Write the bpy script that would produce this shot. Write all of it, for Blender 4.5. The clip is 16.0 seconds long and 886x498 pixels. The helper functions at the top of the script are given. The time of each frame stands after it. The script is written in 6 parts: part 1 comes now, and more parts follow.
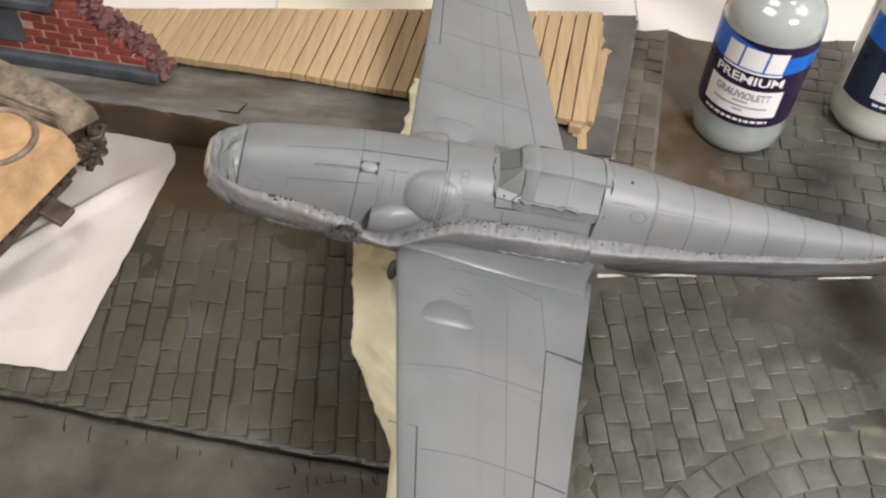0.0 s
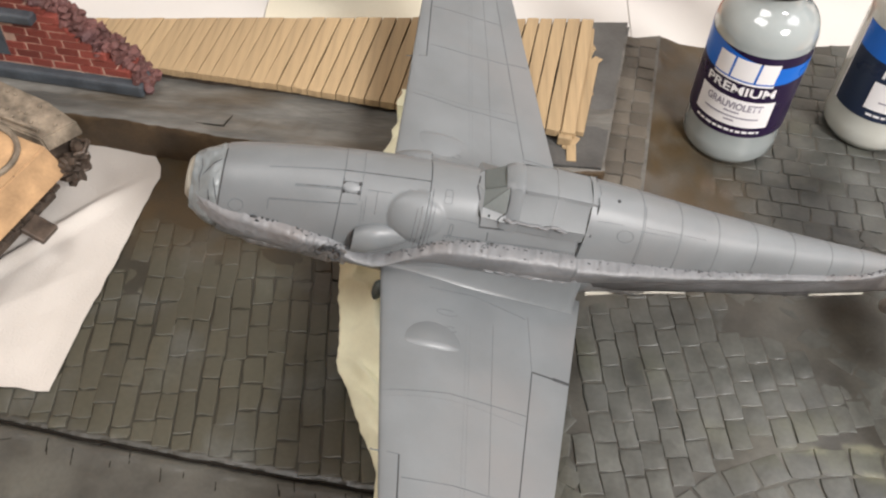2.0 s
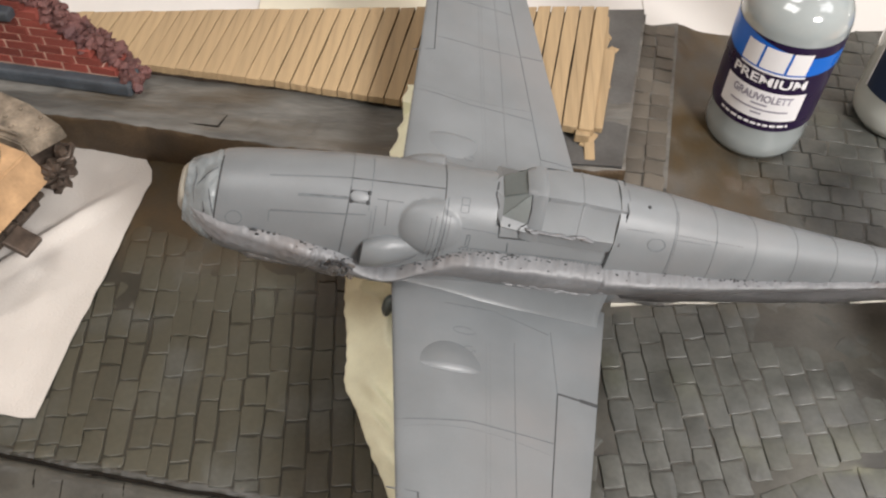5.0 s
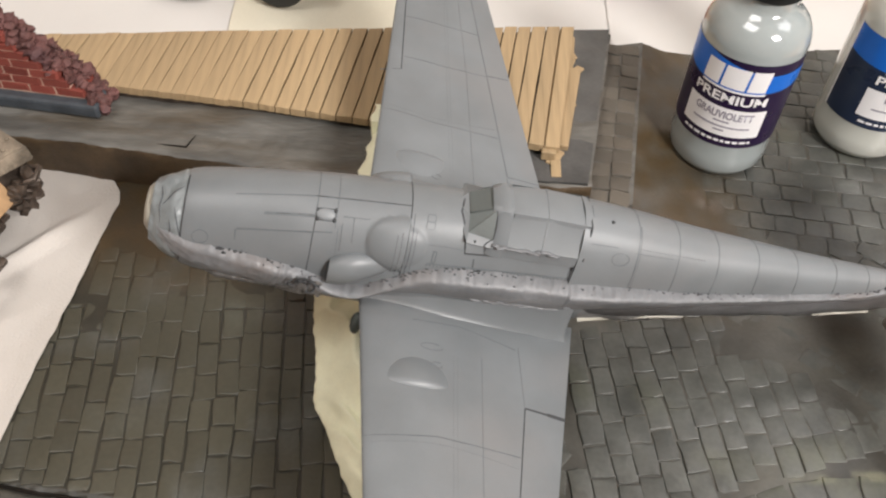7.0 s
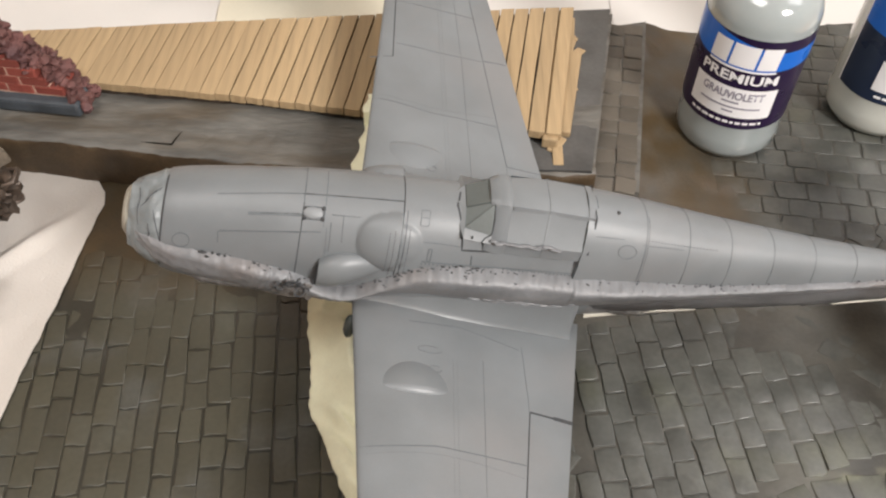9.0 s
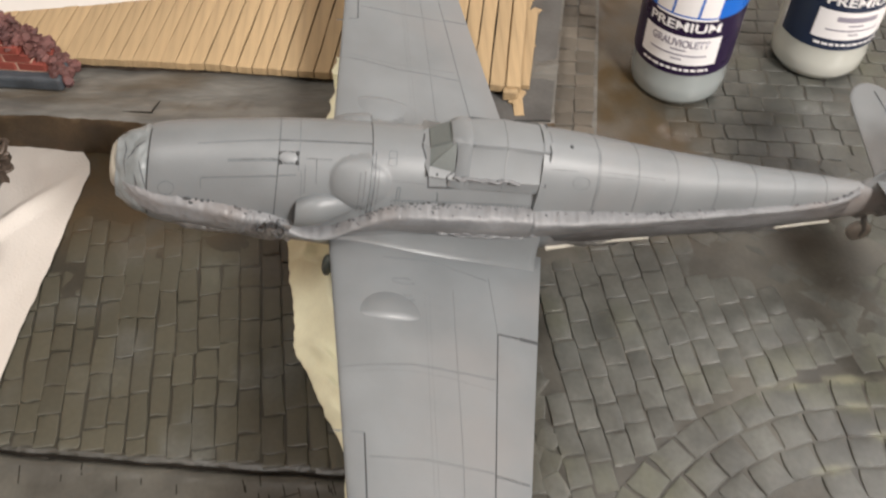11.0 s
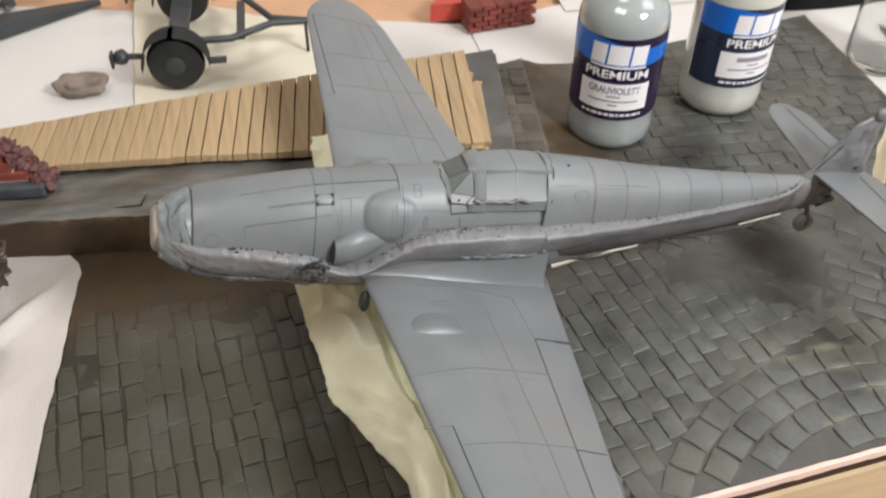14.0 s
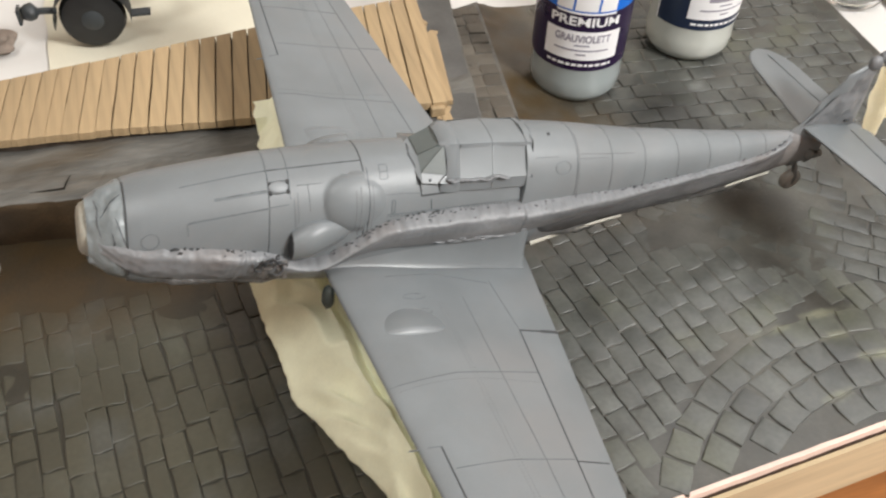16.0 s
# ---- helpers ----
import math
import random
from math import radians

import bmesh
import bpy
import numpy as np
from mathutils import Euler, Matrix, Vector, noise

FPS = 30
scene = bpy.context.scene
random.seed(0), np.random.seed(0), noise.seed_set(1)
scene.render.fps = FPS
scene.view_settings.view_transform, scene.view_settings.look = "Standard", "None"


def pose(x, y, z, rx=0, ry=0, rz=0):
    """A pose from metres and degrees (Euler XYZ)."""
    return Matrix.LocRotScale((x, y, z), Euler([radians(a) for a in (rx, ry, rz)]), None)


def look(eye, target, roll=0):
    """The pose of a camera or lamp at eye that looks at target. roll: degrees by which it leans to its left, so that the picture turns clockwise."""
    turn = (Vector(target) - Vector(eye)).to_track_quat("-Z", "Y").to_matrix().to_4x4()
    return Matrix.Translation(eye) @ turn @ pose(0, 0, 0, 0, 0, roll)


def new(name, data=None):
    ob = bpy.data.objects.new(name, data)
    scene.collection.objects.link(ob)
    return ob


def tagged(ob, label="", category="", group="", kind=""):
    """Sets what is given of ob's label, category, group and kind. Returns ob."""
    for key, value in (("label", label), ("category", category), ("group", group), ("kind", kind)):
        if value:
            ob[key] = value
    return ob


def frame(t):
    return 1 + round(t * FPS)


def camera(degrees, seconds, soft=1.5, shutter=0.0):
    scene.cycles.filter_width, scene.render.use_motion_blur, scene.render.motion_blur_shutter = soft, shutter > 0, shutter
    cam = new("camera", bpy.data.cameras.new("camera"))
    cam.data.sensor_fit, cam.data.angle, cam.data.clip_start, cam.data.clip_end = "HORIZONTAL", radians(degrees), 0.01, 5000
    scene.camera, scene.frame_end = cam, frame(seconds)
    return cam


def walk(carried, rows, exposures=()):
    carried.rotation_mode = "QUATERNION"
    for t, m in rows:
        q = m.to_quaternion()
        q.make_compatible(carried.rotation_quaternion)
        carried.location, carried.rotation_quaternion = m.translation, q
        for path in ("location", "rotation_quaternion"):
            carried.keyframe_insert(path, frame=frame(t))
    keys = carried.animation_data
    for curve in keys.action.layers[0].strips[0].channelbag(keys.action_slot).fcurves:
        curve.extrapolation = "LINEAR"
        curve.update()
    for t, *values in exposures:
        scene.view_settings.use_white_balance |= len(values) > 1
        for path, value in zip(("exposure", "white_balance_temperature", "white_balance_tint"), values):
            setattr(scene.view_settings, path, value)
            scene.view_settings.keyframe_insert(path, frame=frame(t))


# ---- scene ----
cam = camera(53.4, 16.0, 2.2, 0.5)
PATH = [
    (0, (0.0495, 0.0525, 0.2430), (-0.0141, 1.3476, -1.2788), 2.8),
    (0.5, (0.0515, 0.0585, 0.2410), (-0.0200, 1.3553, -1.2802), 2.4),
    (1, (0.0505, 0.0605, 0.2400), (-0.0187, 1.3528, -1.2847), 2.3),
    (1.5, (0.0505, 0.0625, 0.2410), (-0.0168, 1.3479, -1.2902), 2.3),
    (2, (0.0535, 0.0615, 0.2460), (-0.0110, 1.3416, -1.2899), 2.5),
    (2.5, (0.0485, 0.0505, 0.2330), (-0.0187, 1.3272, -1.3046), 3.0),
    (3, (0.0445, 0.0575, 0.2350), (-0.0198, 1.3301, -1.3061), 3.0),
    (3.5, (0.0495, 0.0695, 0.2340), (-0.0030, 1.3371, -1.3126), 2.5),
    (4, (0.0445, 0.0805, 0.2280), (-0.0070, 1.3415, -1.3235), 2.3),
    (4.5, (0.0445, 0.0795, 0.2340), (-0.0012, 1.3461, -1.3142), 2.3),
    (4.7, (0.0455, 0.0795, 0.2350), (-0.0073, 1.3313, -1.3231), 2.1),
    (7, (0.0495, 0.0775, 0.2360), (0.0484, 1.3718, -1.2888), 3.3),
    (7.5, (0.0525, 0.0825, 0.2330), (0.0433, 1.3684, -1.2984), 2.5),
    (8, (0.0525, 0.0875, 0.2360), (0.0426, 1.3624, -1.3049), 1.9),
    (8.2, (0.0525, 0.0885, 0.2330), (0.0365, 1.3607, -1.3098), 1.5),
    (10.3, (0.0535, 0.0825, 0.2260), (0.0317, 1.3535, -1.3184), 0.8),
    (10.5, (0.0575, 0.0805, 0.2320), (0.0346, 1.3408, -1.3206), 0.5),
    (11, (0.0565, 0.0655, 0.2320), (0.0773, 1.3223, -1.3244), -0.1),
    (11.5, (0.0465, 0.0415, 0.2270), (0.1217, 1.3037, -1.3228), 1.2),
    (12, (0.0495, 0.0205, 0.2290), (0.1467, 1.2990, -1.3058), 2.4),
    (12.5, (0.0525, -0.0135, 0.2280), (0.1517, 1.3097, -1.2689), 3.2),
    (12.7, (0.0515, -0.0255, 0.2250), (0.1750, 1.3734, -1.1992), 3.6),
    (12.9, (0.0435, -0.0005, 0.2330), (0.2925, 1.4165, -1.1560), 6.8),
    (13, (0.0415, 0.0025, 0.2290), (0.3447, 1.4561, -1.1118), 5.3),
    (13.5, (0.0175, 0.0135, 0.2340), (0.4028, 1.5471, -0.9908), -0.1),
    (14, (0.0065, 0.0335, 0.2230), (0.3513, 1.4827, -1.1113), 0.8),
    (14.5, (0.0045, 0.0505, 0.2230), (0.4310, 1.4235, -1.1681), 2.3),
    (15, (-0.0005, 0.0605, 0.2180), (0.4849, 1.3990, -1.1868), 3.6),
    (15.5, (0.0075, 0.0665, 0.2170), (0.4989, 1.3706, -1.2173), 3.7),
    (16, (0.0055, 0.0655, 0.2150), (0.4567, 1.3719, -1.2303), 2.4),
]
LOOKS = [(0, -0.2, 6450, 10), (2.5, -0.1, 6450, 10), (4.5, -0.24, 6450, 10), (7, -0.25, 6500, 10), (8.2, -0.22, 6550, 10), (10.5, -0.15, 6600, 10),
         (11.5, -0.1, 6700, 10), (12.5, -0.05, 6350, 7), (13, -0.34, 6280, 8), (14, -0.31, 6250, 8), (14.5, -0.22, 6250, 8), (15.5, -0.17, 6280, 8), (16, -0.17, 6350, 7)]
walk(cam, [(t, look(eye, target, roll)) for t, eye, target, roll in PATH], LOOKS)

# ---- world, room light, exposure ----
world = bpy.data.worlds.new("world")
scene.world = world
world.use_nodes = True
world.node_tree.nodes["Background"].inputs[0].default_value = (1.0, 0.97, 0.94, 1)
world.node_tree.nodes["Background"].inputs[1].default_value = 0.09
scene.view_settings.exposure = 0.0


def area_lamp(name, eye, target, sx, sy, power, colour):
    data = bpy.data.lights.new(name, "AREA")
    data.shape, data.size, data.size_y, data.energy, data.color = "RECTANGLE", sx, sy, power, colour
    ob = new(name, data)
    ob.matrix_world = look(eye, target)
    return ob


area_lamp("standing_lamp_light", (0.73, -0.52, 0.87), (0.18, 0.24, 0), 0.3, 0.24, 25.5, (1.0, 0.96, 0.93))
area_lamp("window_light", (0.86, 0.40, 1.04), (0.20, 0.20, 0), 0.9, 0.5, 7.5, (0.99, 0.975, 0.985))
area_lamp("ceiling_lamp_light", (-0.36, -0.16, 1.40), (0.1, 0.25, 0), 0.6, 0.5, 9.5, (1.0, 0.975, 0.945))

# ---- materials ----


def material(name, colour, rough=0.6, metal=0.0, vary=0.2, scale=120.0, fine=900.0, bump=0.15, depth=0.0004,
             second=None, cover=0.5, each=0.0, spec=0.5, clear=0.0, placed=False, wash=None, stain=None, stretch=None):
    """A surface with a broad and a fine variation of its colour, and a fine relief."""
    m = bpy.data.materials.new(name)
    m.use_nodes = True
    nt = m.node_tree
    bsdf = nt.nodes["Principled BSDF"]
    geo = nt.nodes.new("ShaderNodeNewGeometry" if placed else "ShaderNodeTexCoord")
    spot = geo.outputs["Position" if placed else "Object"]
    if stretch:
        pull = nt.nodes.new("ShaderNodeVectorMath")
        pull.operation = "MULTIPLY"
        pull.inputs[1].default_value = stretch
        nt.links.new(spot, pull.inputs[0])
        spot = pull.outputs["Vector"]
    big = nt.nodes.new("ShaderNodeTexNoise")
    big.inputs["Scale"].default_value, big.inputs["Detail"].default_value = scale, 5
    small = nt.nodes.new("ShaderNodeTexNoise")
    small.inputs["Scale"].default_value, small.inputs["Detail"].default_value = fine, 3
    nt.links.new(spot, big.inputs["Vector"])
    nt.links.new(spot, small.inputs["Vector"])
    ramp = nt.nodes.new("ShaderNodeValToRGB")
    dark = [c * (1 - vary) for c in colour]
    light = [min(1, c * (1 + vary)) for c in colour]
    ramp.color_ramp.elements[0].position, ramp.color_ramp.elements[1].position = 0.3, 0.7
    ramp.color_ramp.elements[0].color, ramp.color_ramp.elements[1].color = (*dark, 1), (*light, 1)
    nt.links.new(big.outputs["Fac"], ramp.inputs["Fac"])
    out = ramp.outputs["Color"]
    if second:
        mask = nt.nodes.new("ShaderNodeTexNoise")
        mask.inputs["Scale"].default_value, mask.inputs["Detail"].default_value = scale * 0.37, 6
        nt.links.new(spot, mask.inputs["Vector"])
        edge = nt.nodes.new("ShaderNodeMapRange")
        edge.inputs["From Min"].default_value = 1 - cover
        edge.inputs["From Max"].default_value = 1 - cover + 0.2
        nt.links.new(mask.outputs["Fac"], edge.inputs["Value"])
        mix = nt.nodes.new("ShaderNodeMix")
        mix.data_type = "RGBA"
        nt.links.new(edge.outputs["Result"], mix.inputs["Factor"])
        nt.links.new(out, mix.inputs["A"])
        mix.inputs["B"].default_value = (*second, 1)
        out = mix.outputs["Result"]
    if wash:
        # brown earth brushed over the paving towards the kerb
        cut = nt.nodes.new("ShaderNodeSeparateXYZ")
        nt.links.new(spot, cut.inputs[0])
        wave = nt.nodes.new("ShaderNodeTexNoise")
        wave.inputs["Scale"].default_value, wave.inputs["Detail"].default_value = 38, 5
        nt.links.new(spot, wave.inputs["Vector"])
        # the older field beside the nose was stained darker, with olive patches left
        old = nt.nodes.new("ShaderNodeMapRange")
        old.interpolation_type = "SMOOTHSTEP"
        old.inputs["From Min"].default_value, old.inputs["From Max"].default_value = 0.098, 0.072
        nt.links.new(cut.outputs["X"], old.inputs["Value"])
        lean = nt.nodes.new("ShaderNodeMath")
        lean.operation = "MULTIPLY_ADD"
        lean.inputs[1].default_value = 0.1
        nt.links.new(cut.outputs["X"], lean.inputs[0])
        nt.links.new(cut.outputs["Y"], lean.inputs[2])
        past = nt.nodes.new("ShaderNodeMapRange")
        past.inputs["From Min"].default_value, past.inputs["From Max"].default_value = 0.1722, 0.1745
        past.inputs["To Min"].default_value = 0.0
        nt.links.new(lean.outputs[0], past.inputs["Value"])
        left = nt.nodes.new("ShaderNodeMapRange")
        left.interpolation_type = "SMOOTHSTEP"
        left.inputs["From Min"].default_value, left.inputs["From Max"].default_value = 0.70, 0.48
        left.inputs["To Min"].default_value = 0.35
        nt.links.new(wave.outputs["Fac"], left.inputs["Value"])
        deep = nt.nodes.new("ShaderNodeMath")
        deep.operation = "MULTIPLY"
        nt.links.new(old.outputs["Result"], deep.inputs[0])
        nt.links.new(left.outputs["Result"], deep.inputs[1])
        field = nt.nodes.new("ShaderNodeMath")
        field.operation = "MULTIPLY"
        nt.links.new(deep.outputs[0], field.inputs[0])
        nt.links.new(past.outputs["Result"], field.inputs[1])
        deep = field
        mix = nt.nodes.new("ShaderNodeMix")
        mix.data_type = "RGBA"
        nt.links.new(deep.outputs[0], mix.inputs["Factor"])
        nt.links.new(out, mix.inputs["A"])
        mix.inputs["B"].default_value = (*stain, 1)
        out = mix.outputs["Result"]
        masks = []
        for axis, near, far in (("Y", 0.2465, 0.2745), ("X", 0.172, 0.142)):
            add = nt.nodes.new("ShaderNodeMath")
            add.operation = "MULTIPLY_ADD"
            add.inputs[1].default_value = 0.034
            nt.links.new(wave.outputs["Fac"], add.inputs[0])
            nt.links.new(cut.outputs[axis], add.inputs[2])
            ease = nt.nodes.new("ShaderNodeMapRange")
            ease.interpolation_type = "SMOOTHSTEP"
            ease.inputs["From Min"].default_value, ease.inputs["From Max"].default_value = near + 0.017, far + 0.017
            nt.links.new(add.outputs[0], ease.inputs["Value"])
            masks.append(ease)
        both = nt.nodes.new("ShaderNodeMath")
        both.operation = "MULTIPLY"
        nt.links.new(masks[0].outputs["Result"], both.inputs[0])
        nt.links.new(masks[1].outputs["Result"], both.inputs[1])
        worn = nt.nodes.new("ShaderNodeTexNoise")
        worn.inputs["Scale"].default_value, worn.inputs["Detail"].default_value = 70, 6
        nt.links.new(spot, worn.inputs["Vector"])
        thin = nt.nodes.new("ShaderNodeMapRange")
        thin.inputs["From Min"].default_value, thin.inputs["From Max"].default_value = 0.34, 0.56
        thin.inputs["To Min"].default_value = 0.4
        nt.links.new(worn.outputs["Fac"], thin.inputs["Value"])
        laid = nt.nodes.new("ShaderNodeMath")
        laid.operation = "MULTIPLY"
        nt.links.new(both.outputs[0], laid.inputs[0])
        nt.links.new(thin.outputs["Result"], laid.inputs[1])
        mix = nt.nodes.new("ShaderNodeMix")
        mix.data_type = "RGBA"
        nt.links.new(laid.outputs[0], mix.inputs["Factor"])
        nt.links.new(out, mix.inputs["A"])
        mix.inputs["B"].default_value = (*wash, 1)
        out = mix.outputs["Result"]
        # pale moss rubbed along the bowed joints by the bench edge
        def sum_of(op, a, b=None, c=None):
            n = nt.nodes.new("ShaderNodeMath")
            n.operation = op
            for k, q in enumerate((a, b, c)):
                if q is not None:
                    if isinstance(q, (int, float)):
                        n.inputs[k].default_value = q
                    else:
                        nt.links.new(q, n.inputs[k])
            return n.outputs[0]

        def eased(q, a, b):
            n = nt.nodes.new("ShaderNodeMapRange")
            n.interpolation_type = "SMOOTHSTEP"
            n.inputs["From Min"].default_value, n.inputs["From Max"].default_value = a, b
            nt.links.new(q, n.inputs["Value"])
            return n.outputs["Result"]
        span = nt.nodes.new("ShaderNodeVectorMath")
        span.operation = "DISTANCE"
        span.inputs[1].default_value = (0.180, 0.104, 0)
        nt.links.new(spot, span.inputs[0])
        d = span.outputs["Value"]
        t = sum_of("ABSOLUTE", sum_of("SUBTRACT", sum_of("FRACT", sum_of("MULTIPLY_ADD", d, 1 / 0.0095, 0.5 - 0.096 / 0.0095)), 0.5))
        band = eased(t, 0.30, 0.06)
        ring = sum_of("MULTIPLY", eased(d, 0.064, 0.070), eased(d, 0.104, 0.099))
        patch = nt.nodes.new("ShaderNodeTexNoise")
        patch.inputs["Scale"].default_value, patch.inputs["Detail"].default_value = 48, 4
        nt.links.new(spot, patch.inputs["Vector"])
        cover_f = sum_of("MULTIPLY", sum_of("MULTIPLY", band, ring), eased(patch.outputs["Fac"], 0.48, 0.62))
        cover_f = sum_of("MULTIPLY", cover_f, eased(cut.outputs["X"], 0.150, 0.166))
        mix = nt.nodes.new("ShaderNodeMix")
        mix.data_type = "RGBA"
        nt.links.new(cover_f, mix.inputs["Factor"])
        nt.links.new(out, mix.inputs["A"])
        mix.inputs["B"].default_value = (0.155, 0.155, 0.11, 1)
        out = mix.outputs["Result"]
    fleck = nt.nodes.new("ShaderNodeMapRange")
    fleck.inputs["To Min"].default_value, fleck.inputs["To Max"].default_value = 1 - vary * 0.6, 1 + vary * 0.6
    nt.links.new(small.outputs["Fac"], fleck.inputs["Value"])
    hsv = nt.nodes.new("ShaderNodeHueSaturation")
    nt.links.new(out, hsv.inputs["Color"])
    value = fleck.outputs["Result"]
    if each:
        info = nt.nodes.new("ShaderNodeObjectInfo")
        own = nt.nodes.new("ShaderNodeMapRange")
        own.inputs["To Min"].default_value, own.inputs["To Max"].default_value = 1 - each, 1 + each
        nt.links.new(info.outputs["Random"], own.inputs["Value"])
        both = nt.nodes.new("ShaderNodeMath")
        both.operation = "MULTIPLY"
        nt.links.new(value, both.inputs[0])
        nt.links.new(own.outputs["Result"], both.inputs[1])
        value = both.outputs[0]
    nt.links.new(value, hsv.inputs["Value"])
    nt.links.new(hsv.outputs["Color"], bsdf.inputs["Base Color"])
    gloss = nt.nodes.new("ShaderNodeMapRange")
    gloss.inputs["To Min"].default_value, gloss.inputs["To Max"].default_value = max(0.02, rough - 0.1), min(1, rough + 0.1)
    nt.links.new(big.outputs["Fac"], gloss.inputs["Value"])
    nt.links.new(gloss.outputs["Result"], bsdf.inputs["Roughness"])
    bsdf.inputs["Metallic"].default_value = metal
    bsdf.inputs["Specular IOR Level"].default_value = spec
    bsdf.inputs["Coat Weight"].default_value = clear
    if bump:
        relief = nt.nodes.new("ShaderNodeBump")
        relief.inputs["Strength"].default_value, relief.inputs["Distance"].default_value = bump, depth
        nt.links.new(small.outputs["Fac"], relief.inputs["Height"])
        nt.links.new(relief.outputs["Normal"], bsdf.inputs["Normal"])
    return m


def glass(name, colour, rough=0.03):
    m = bpy.data.materials.new(name)
    m.use_nodes = True
    bsdf = m.node_tree.nodes["Principled BSDF"]
    bsdf.inputs["Base Color"].default_value = (*colour, 1)
    bsdf.inputs["Roughness"].default_value = rough
    bsdf.inputs["Transmission Weight"].default_value = 1.0
    bsdf.inputs["IOR"].default_value = 1.3
    return m


PRIMER = material("grey_primer", (0.148, 0.161, 0.169), 0.44, second=(0.172, 0.174, 0.176), cover=0.5, vary=0.10, scale=60, fine=2500, bump=0.08, depth=0.0001, placed=True, spec=0.62)
NOSE = material("crumpled_grey_primer", (0.175, 0.1938, 0.2), 0.4, vary=0.14, scale=120, fine=900, bump=0.3, depth=0.0004)
PUTTY = material("grey_putty", (0.152, 0.157, 0.164), 0.46, vary=0.22, scale=110, fine=700, bump=0.35, depth=0.0004, second=(0.14, 0.125, 0.118), cover=0.42)
FLANGE = material("smoky_shaded_flange", (0.155, 0.155, 0.158), 0.40, vary=0.22, scale=60, fine=500, bump=0.25, depth=0.0004, second=(0.118, 0.098, 0.086), cover=0.47, placed=True)
SKIRT = material("dirty_putty", (0.115, 0.112, 0.108), 0.5, vary=0.45, scale=150, fine=700, bump=0.8, depth=0.0007, second=(0.075, 0.06, 0.05), cover=0.45)
BARE_NOSE = material("dull_beige_nose", (0.36, 0.345, 0.295), 0.5, vary=0.25, scale=150, second=(0.2, 0.2, 0.19), cover=0.42)
RAW = material("bare_cream_plastic", (0.47, 0.45, 0.385), 0.5, vary=0.15, scale=150)
LINE = material("dark_panel_wash", (0.035, 0.037, 0.04), 0.7, vary=0.3, bump=0)
FINE = material("fine_rivet_marks", (0.122, 0.134, 0.142), 0.5, vary=0.15, bump=0)
FAINT = material("faint_panel_wash", (0.105, 0.117, 0.125), 0.5, vary=0.2, bump=0)
MIDLINE = material("worn_panel_wash", (0.06, 0.065, 0.07), 0.6, vary=0.5, scale=300, bump=0)
GREEN = material("grey_green_screen", (0.098, 0.111, 0.108), 0.5, vary=0.15, scale=60, bump=0.03)
TAPE = material("yellow_masking_paper", (0.93, 0.92, 0.69), 0.8, vary=0.1, scale=60, fine=1200, bump=0.25, depth=0.0003)
TAPE_TAN = material("tan_masking_paper", (0.88, 0.8, 0.6), 0.8, vary=0.12, scale=60, fine=1200, bump=0.25, depth=0.0003)
STONE = material("painted_paving", (0.073, 0.075, 0.068), 0.37, vary=0.34, scale=75, fine=600, bump=0.3, depth=0.0003, second=(0.088, 0.091, 0.066), cover=0.46, each=0.15, placed=True, wash=(0.054, 0.037, 0.0175), stain=(0.057, 0.054, 0.039))
GROUT = material("dark_plaster_ground", (0.054, 0.052, 0.045), 0.4, vary=0.35, scale=60, fine=700, bump=0.25, depth=0.0004, second=(0.095, 0.092, 0.078), cover=0.48, placed=True, wash=(0.056, 0.037, 0.0165), stain=(0.026, 0.024, 0.0175))
DIRT = material("brown_earth_foot", (0.056, 0.036, 0.018), 0.6, vary=0.5, scale=60, fine=900, bump=0.5, depth=0.0005, second=(0.075, 0.0562, 0.0375), cover=0.4)
KERB = material("grey_concrete_kerb", (0.106, 0.102, 0.092), 0.5, vary=0.42, scale=150, fine=900, bump=0.7, depth=0.0006, second=(0.070, 0.052, 0.032), cover=0.47, stretch=(0.22, 1, 1))
ASPHALT = material("dark_brushed_asphalt", (0.075, 0.074, 0.072), 0.45, vary=0.35, scale=55, fine=700, bump=0.15, depth=0.0003, second=(0.17, 0.15, 0.12), cover=0.36)
DARK_EDGE = material("black_painted_edge", (0.022, 0.02, 0.018), 0.5, vary=0.4, scale=80)
FOAM = material("pale_pink_foam", (0.78, 0.6, 0.52), 0.8, vary=0.08, scale=80, fine=1500, bump=0.3)
BALSA = material("tan_balsa_plank", (0.345, 0.248, 0.138), 0.7, vary=0.16, scale=420, fine=1800, bump=0.35, depth=0.0003, each=0.09, stretch=(1, 0.05, 1))
PINE = material("pale_pine_edge", (0.58, 0.465, 0.30), 0.5, vary=0.16, scale=150, fine=700, bump=0.25, second=(0.47, 0.35, 0.21), cover=0.4, stretch=(0.05, 1, 1))
BENCH = material("tan_bench_top", (0.54, 0.32, 0.19), 0.5, vary=0.2, scale=12, fine=300, bump=0.15)
PAPER = material("white_cover_paper", (0.61, 0.592, 0.565), 0.75, vary=0.03, scale=20, fine=900, bump=0.1)
STAIN_PAPER = material("cream_stained_paper", (0.65, 0.61, 0.49), 0.75, vary=0.08, scale=20, fine=900, bump=0.1)
TOWEL = material("white_paper_towel", (0.50, 0.468, 0.432), 0.9, vary=0.04, scale=40, fine=1300, bump=0.5, depth=0.0006)
BRICK = material("red_painted_brick", (0.2, 0.0438, 0.0312), 0.65, vary=0.35, scale=200, fine=1500, bump=0.5, each=0.3)
